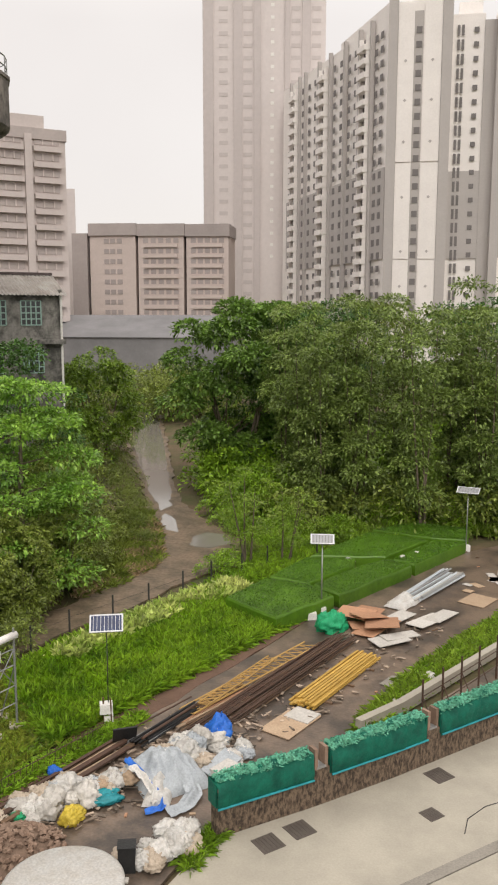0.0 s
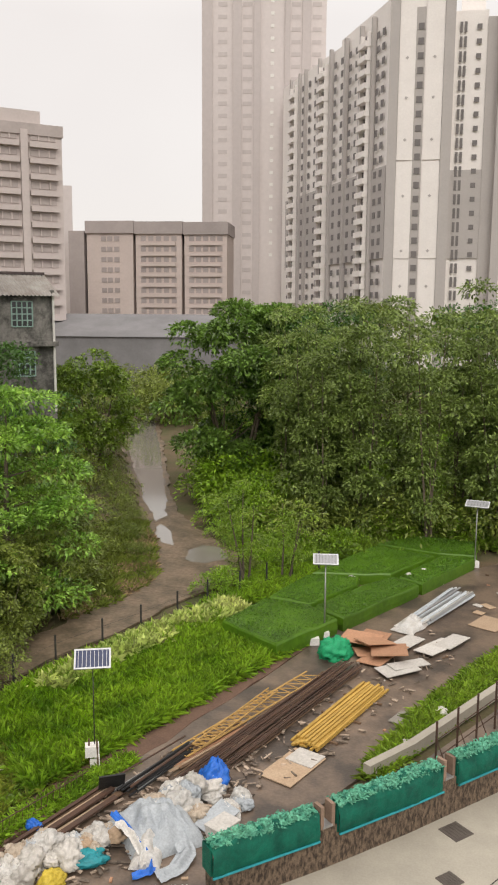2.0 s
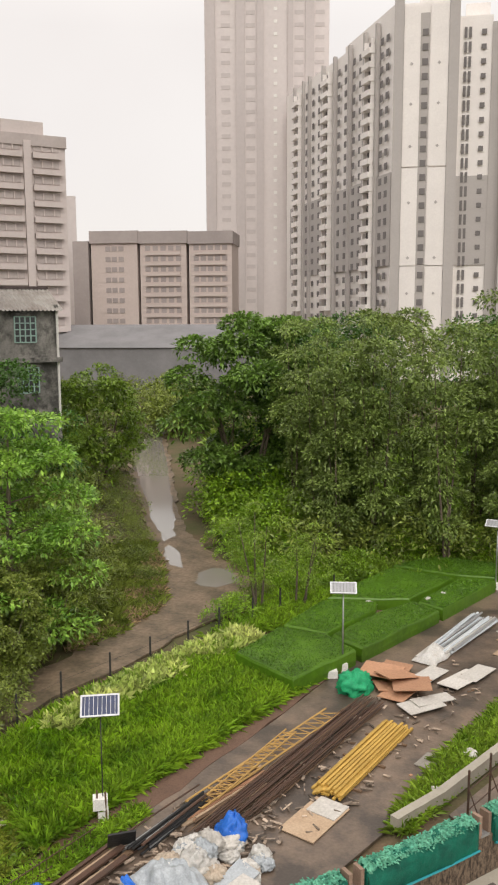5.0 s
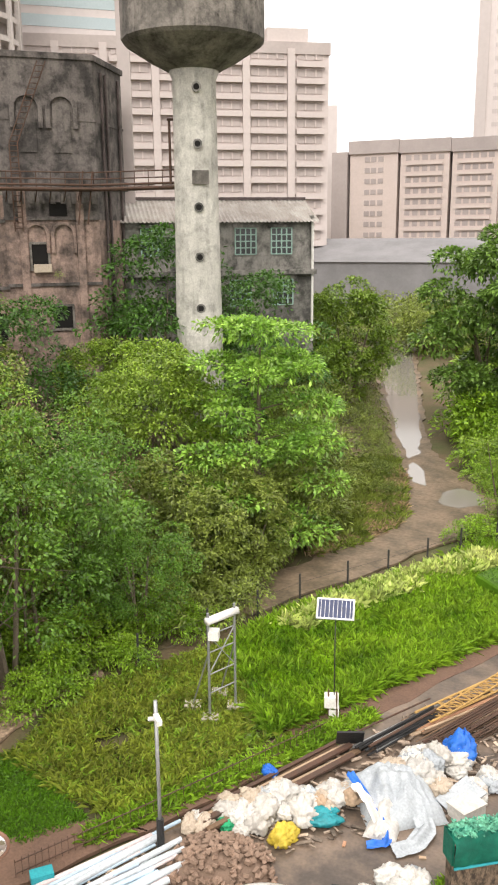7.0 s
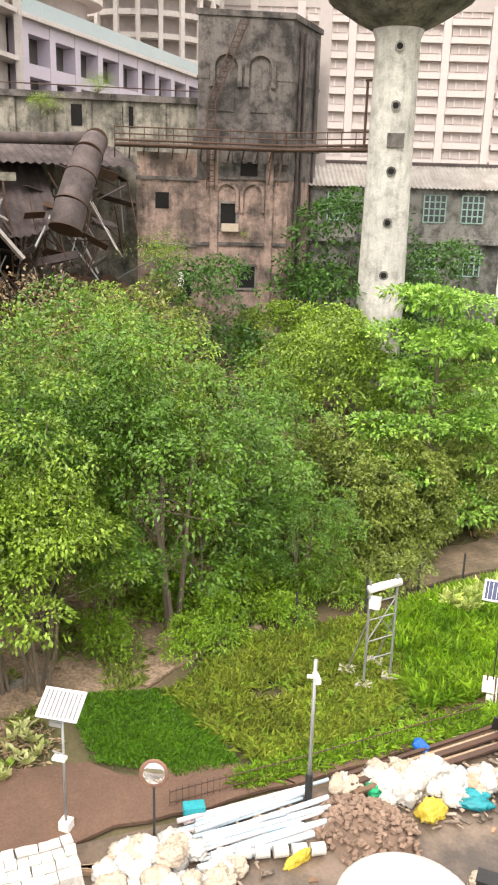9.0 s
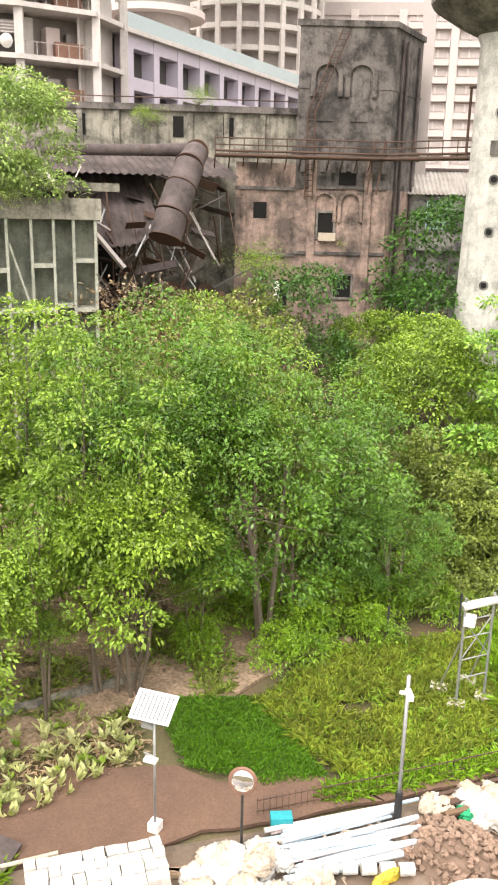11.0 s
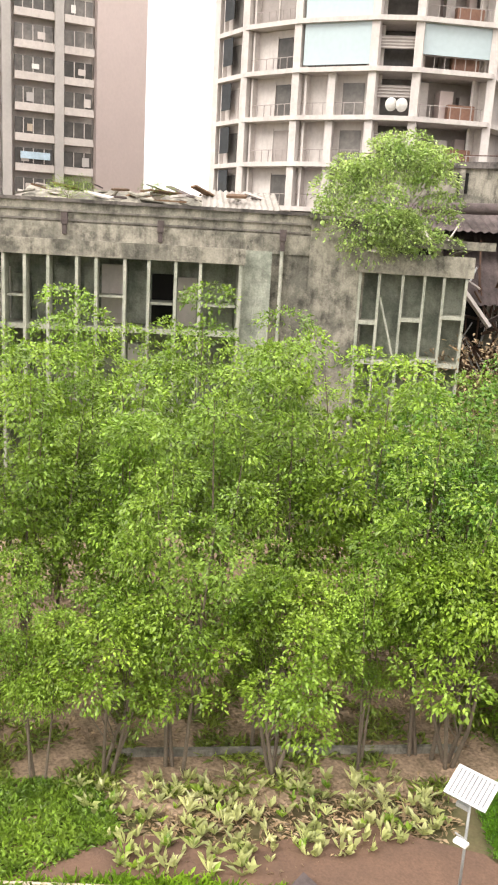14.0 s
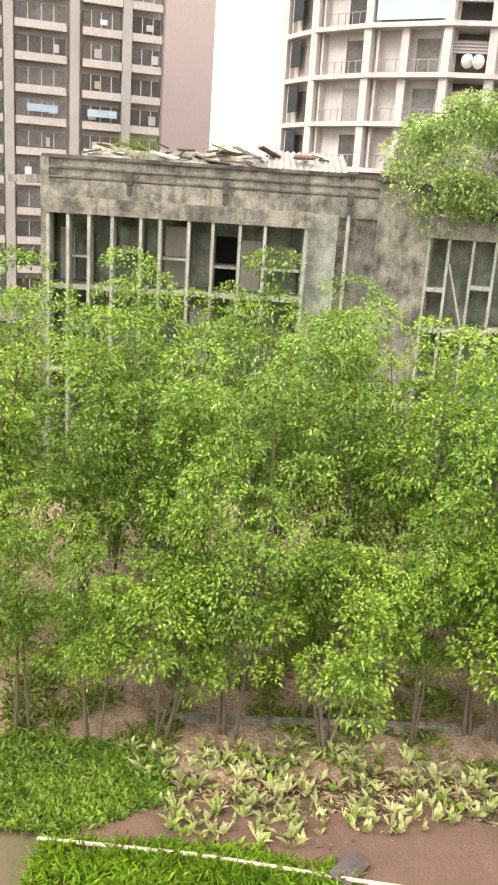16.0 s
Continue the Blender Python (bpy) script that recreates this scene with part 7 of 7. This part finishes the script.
for k in range(30):
    q, lay = (k % 12) / 11.5, k // 12
    if lay == 2:
        q = .1 + (k % 12) * .14
    p0, p1 = ya + yw * q + (yb - ya) * rnd(-.05, .05), yb + yw * (q + rnd(-.03, .03)) + (yb - ya) * rnd(-.04, .03)
    c_, d_ = (p0 + p1) / 2, p1 - p0
    part("plank", Shape().box((c_.x, c_.y, .10 + .075 * lay), (d_.length, .085, .06), math.atan2(d_.y, d_.x)), M["yellow_panel"], yp)
for k in range(3):
    c_ = ya.lerp(yb, .15 + .33 * k) + yw * .5
    part("bearer", Shape().box((c_.x, c_.y, .045), (.09, 1.5, .07), math.atan2(4.7, 1.86)), M["brown_wood"], yp, "dark timber bearer")
bundle("white_pipes", "bundle of white and grey pipes on the yard", "pipes", (-0.9, 35.4), (1.6, 41.2), (0.5, 35.9), (2.7, 40.5), 24, .05, ("pvc_pipe", "white_board", "galvanised", "pvc_pipe"), 6, .3, False, "pipe")
tr = thing("lattice_truss", "yellow painted lattice steel truss", "truss")
T0, T1, wv = Vector((-6.95, 22.85, .25)), Vector((-3.7, 29.6, .25)), Vector((-.28, .13, 0))
for o in (-1, 1):
    part("chord", Shape().rod(T0 + wv * o, T1 + wv * o, .035, n=6), M["yellow_paint"], tr)
for k in range(16):
    p, q = T0.lerp(T1, k / 16), T0.lerp(T1, (k + 1) / 16)
    part("lacing", Shape().rod(p + wv, q - wv, .018, n=5).rod(p - wv, p + wv, .018, n=5), M["yellow_paint"], tr)
copy_thing(tr, Matrix.Translation((-6.4, 22.9, .3)) @ pose(0, 0, 0, 0, 0, 6) @ Matrix.Diagonal((.62, .62, 1, 1)) @ Matrix.Translation((6.95, -22.85, 0)))


def board(x, y, w, d, rz, material, label, z=.06, tilt=(0, 0)):
    return tagged(part("board", Shape().box((x, y, z), (w, d, .03), rz, tilt), M[material]), label, "board")


board(-3.45, 23.2, 1.15, 2.0, -.42, "plywood", "flat plywood sheet on the yard")
board(-3.15, 23.75, .95, .85, -.42, "white_board", "white sheet lying on the plywood", .09)
for k, (x, y, rz) in enumerate(((-1.9, 32.4, .3), (-1.5, 31.7, -.5), (-1.2, 32.9, .9), (-1.7, 33.6, -.2), (-2.2, 33.2, 1.4), (-1.0, 32.0, .1), (-1.6, 32.6, .6))):
    board(x, y, rnd(1.0, 1.5), rnd(1.0, 1.7), rz, "orange_board", "reddish brown board in a slumped pile", .12 + k * .07, (rnd(-.15, .15), rnd(-.15, .15)))
for x, y, w, d, rz in ((-.35, 33.7, .8, 1.7, -.5), (.9, 33.6, .9, 2.2, -.55), (1.5, 34.3, .8, 1.8, -.5), (-.6, 30.9, .9, 1.6, -.9), (-.2, 31.4, .6, 1.7, -.9)):
    board(x, y, w, d, rz, "white_board", "white board lying on the yard", .1 + rnd(0, .1), (rnd(-.05, .05), rnd(-.05, .05)))
board(-.15, 27.05, .9, .95, -.45, "paving_edge", "grey mat on the yard")
board(3.2, 37.0, 1.3, 1.6, -.5, "plywood", "weathered brown sheet on the yard")
for k in range(14):
    x = rnd(2.6, 6)
    board(x, 38.6 + (x - 2.6) * 1.2 + rnd(-1, 1.2), rnd(.3, .8), rnd(.3, 1.0), rnd(0, 3), random.choice(("white_board", "plywood", "white_board")), "scrap of board on the yard", .06)
drape("pipe_cover", "crumpled pale sheet over the pipes", "sheet", (-.2, 35.8, .05), 1.0, 1.9, .4, M["white_plastic"], 21, -25, .2)
for x, y in ((-.55, 41.6), (.2, 42.6), (-3.2, 40.6), (.0, 25.2), (1.0, 27.7)):
    lump("litter", "scrap of white plastic litter", "litter", (x, y, .5 if y > 40 else .1), (.25, .2, .12), M["white_plastic"], int(abs(x) * 100 + y))
for k in range(60):
    x, y = random.choice(scatter(YARD, 1, 400 + k))
    tagged(part("chip", Shape().box((x, y, .04), (rnd(.05, .25), rnd(.04, .12), .03), rnd(0, 3)), M[random.choice(("plywood", "white_board", "brown_wood", "orange_board"))]), "small chip of waste on the yard", "litter", "waste chips")

# fine litter of the heaps, too small to count
random.seed(91)
lit_ = Shape()
for poly, n in (([(-10.4, 16), (-8.6, 20.6), (-6.6, 25), (-4.6, 24.6), (-4.4, 20), (-6.4, 17.6), (-8.6, 15.4)], 420), ([(-6.6, 22), (-2.2, 31.4), (0.6, 36), (2.2, 34), (-2.4, 24), (-4.6, 21)], 200), ([(-13, 10), (-11, 14.6), (-9.6, 13.6), (-10.4, 11)], 120)):
    for x, y in scatter(poly, n, n):
        lit_.box((x, y, .05 + rnd(0, .06)), (rnd(.05, .42), rnd(.03, .1), rnd(.01, .05)), rnd(0, 3.1), (rnd(-.3, .3), rnd(-.3, .3)))
mat("litter_mix", (0.42, 0.33, 0.25), 0.8, (0.10, 0.08, 0.065), 2.5, 15, 0.2, stain=1.0, island=0.6)
tagged(part("waste_litter", lit_, M["litter_mix"]), "scattered splinters and scraps of building waste", "litter", kind="stuff")
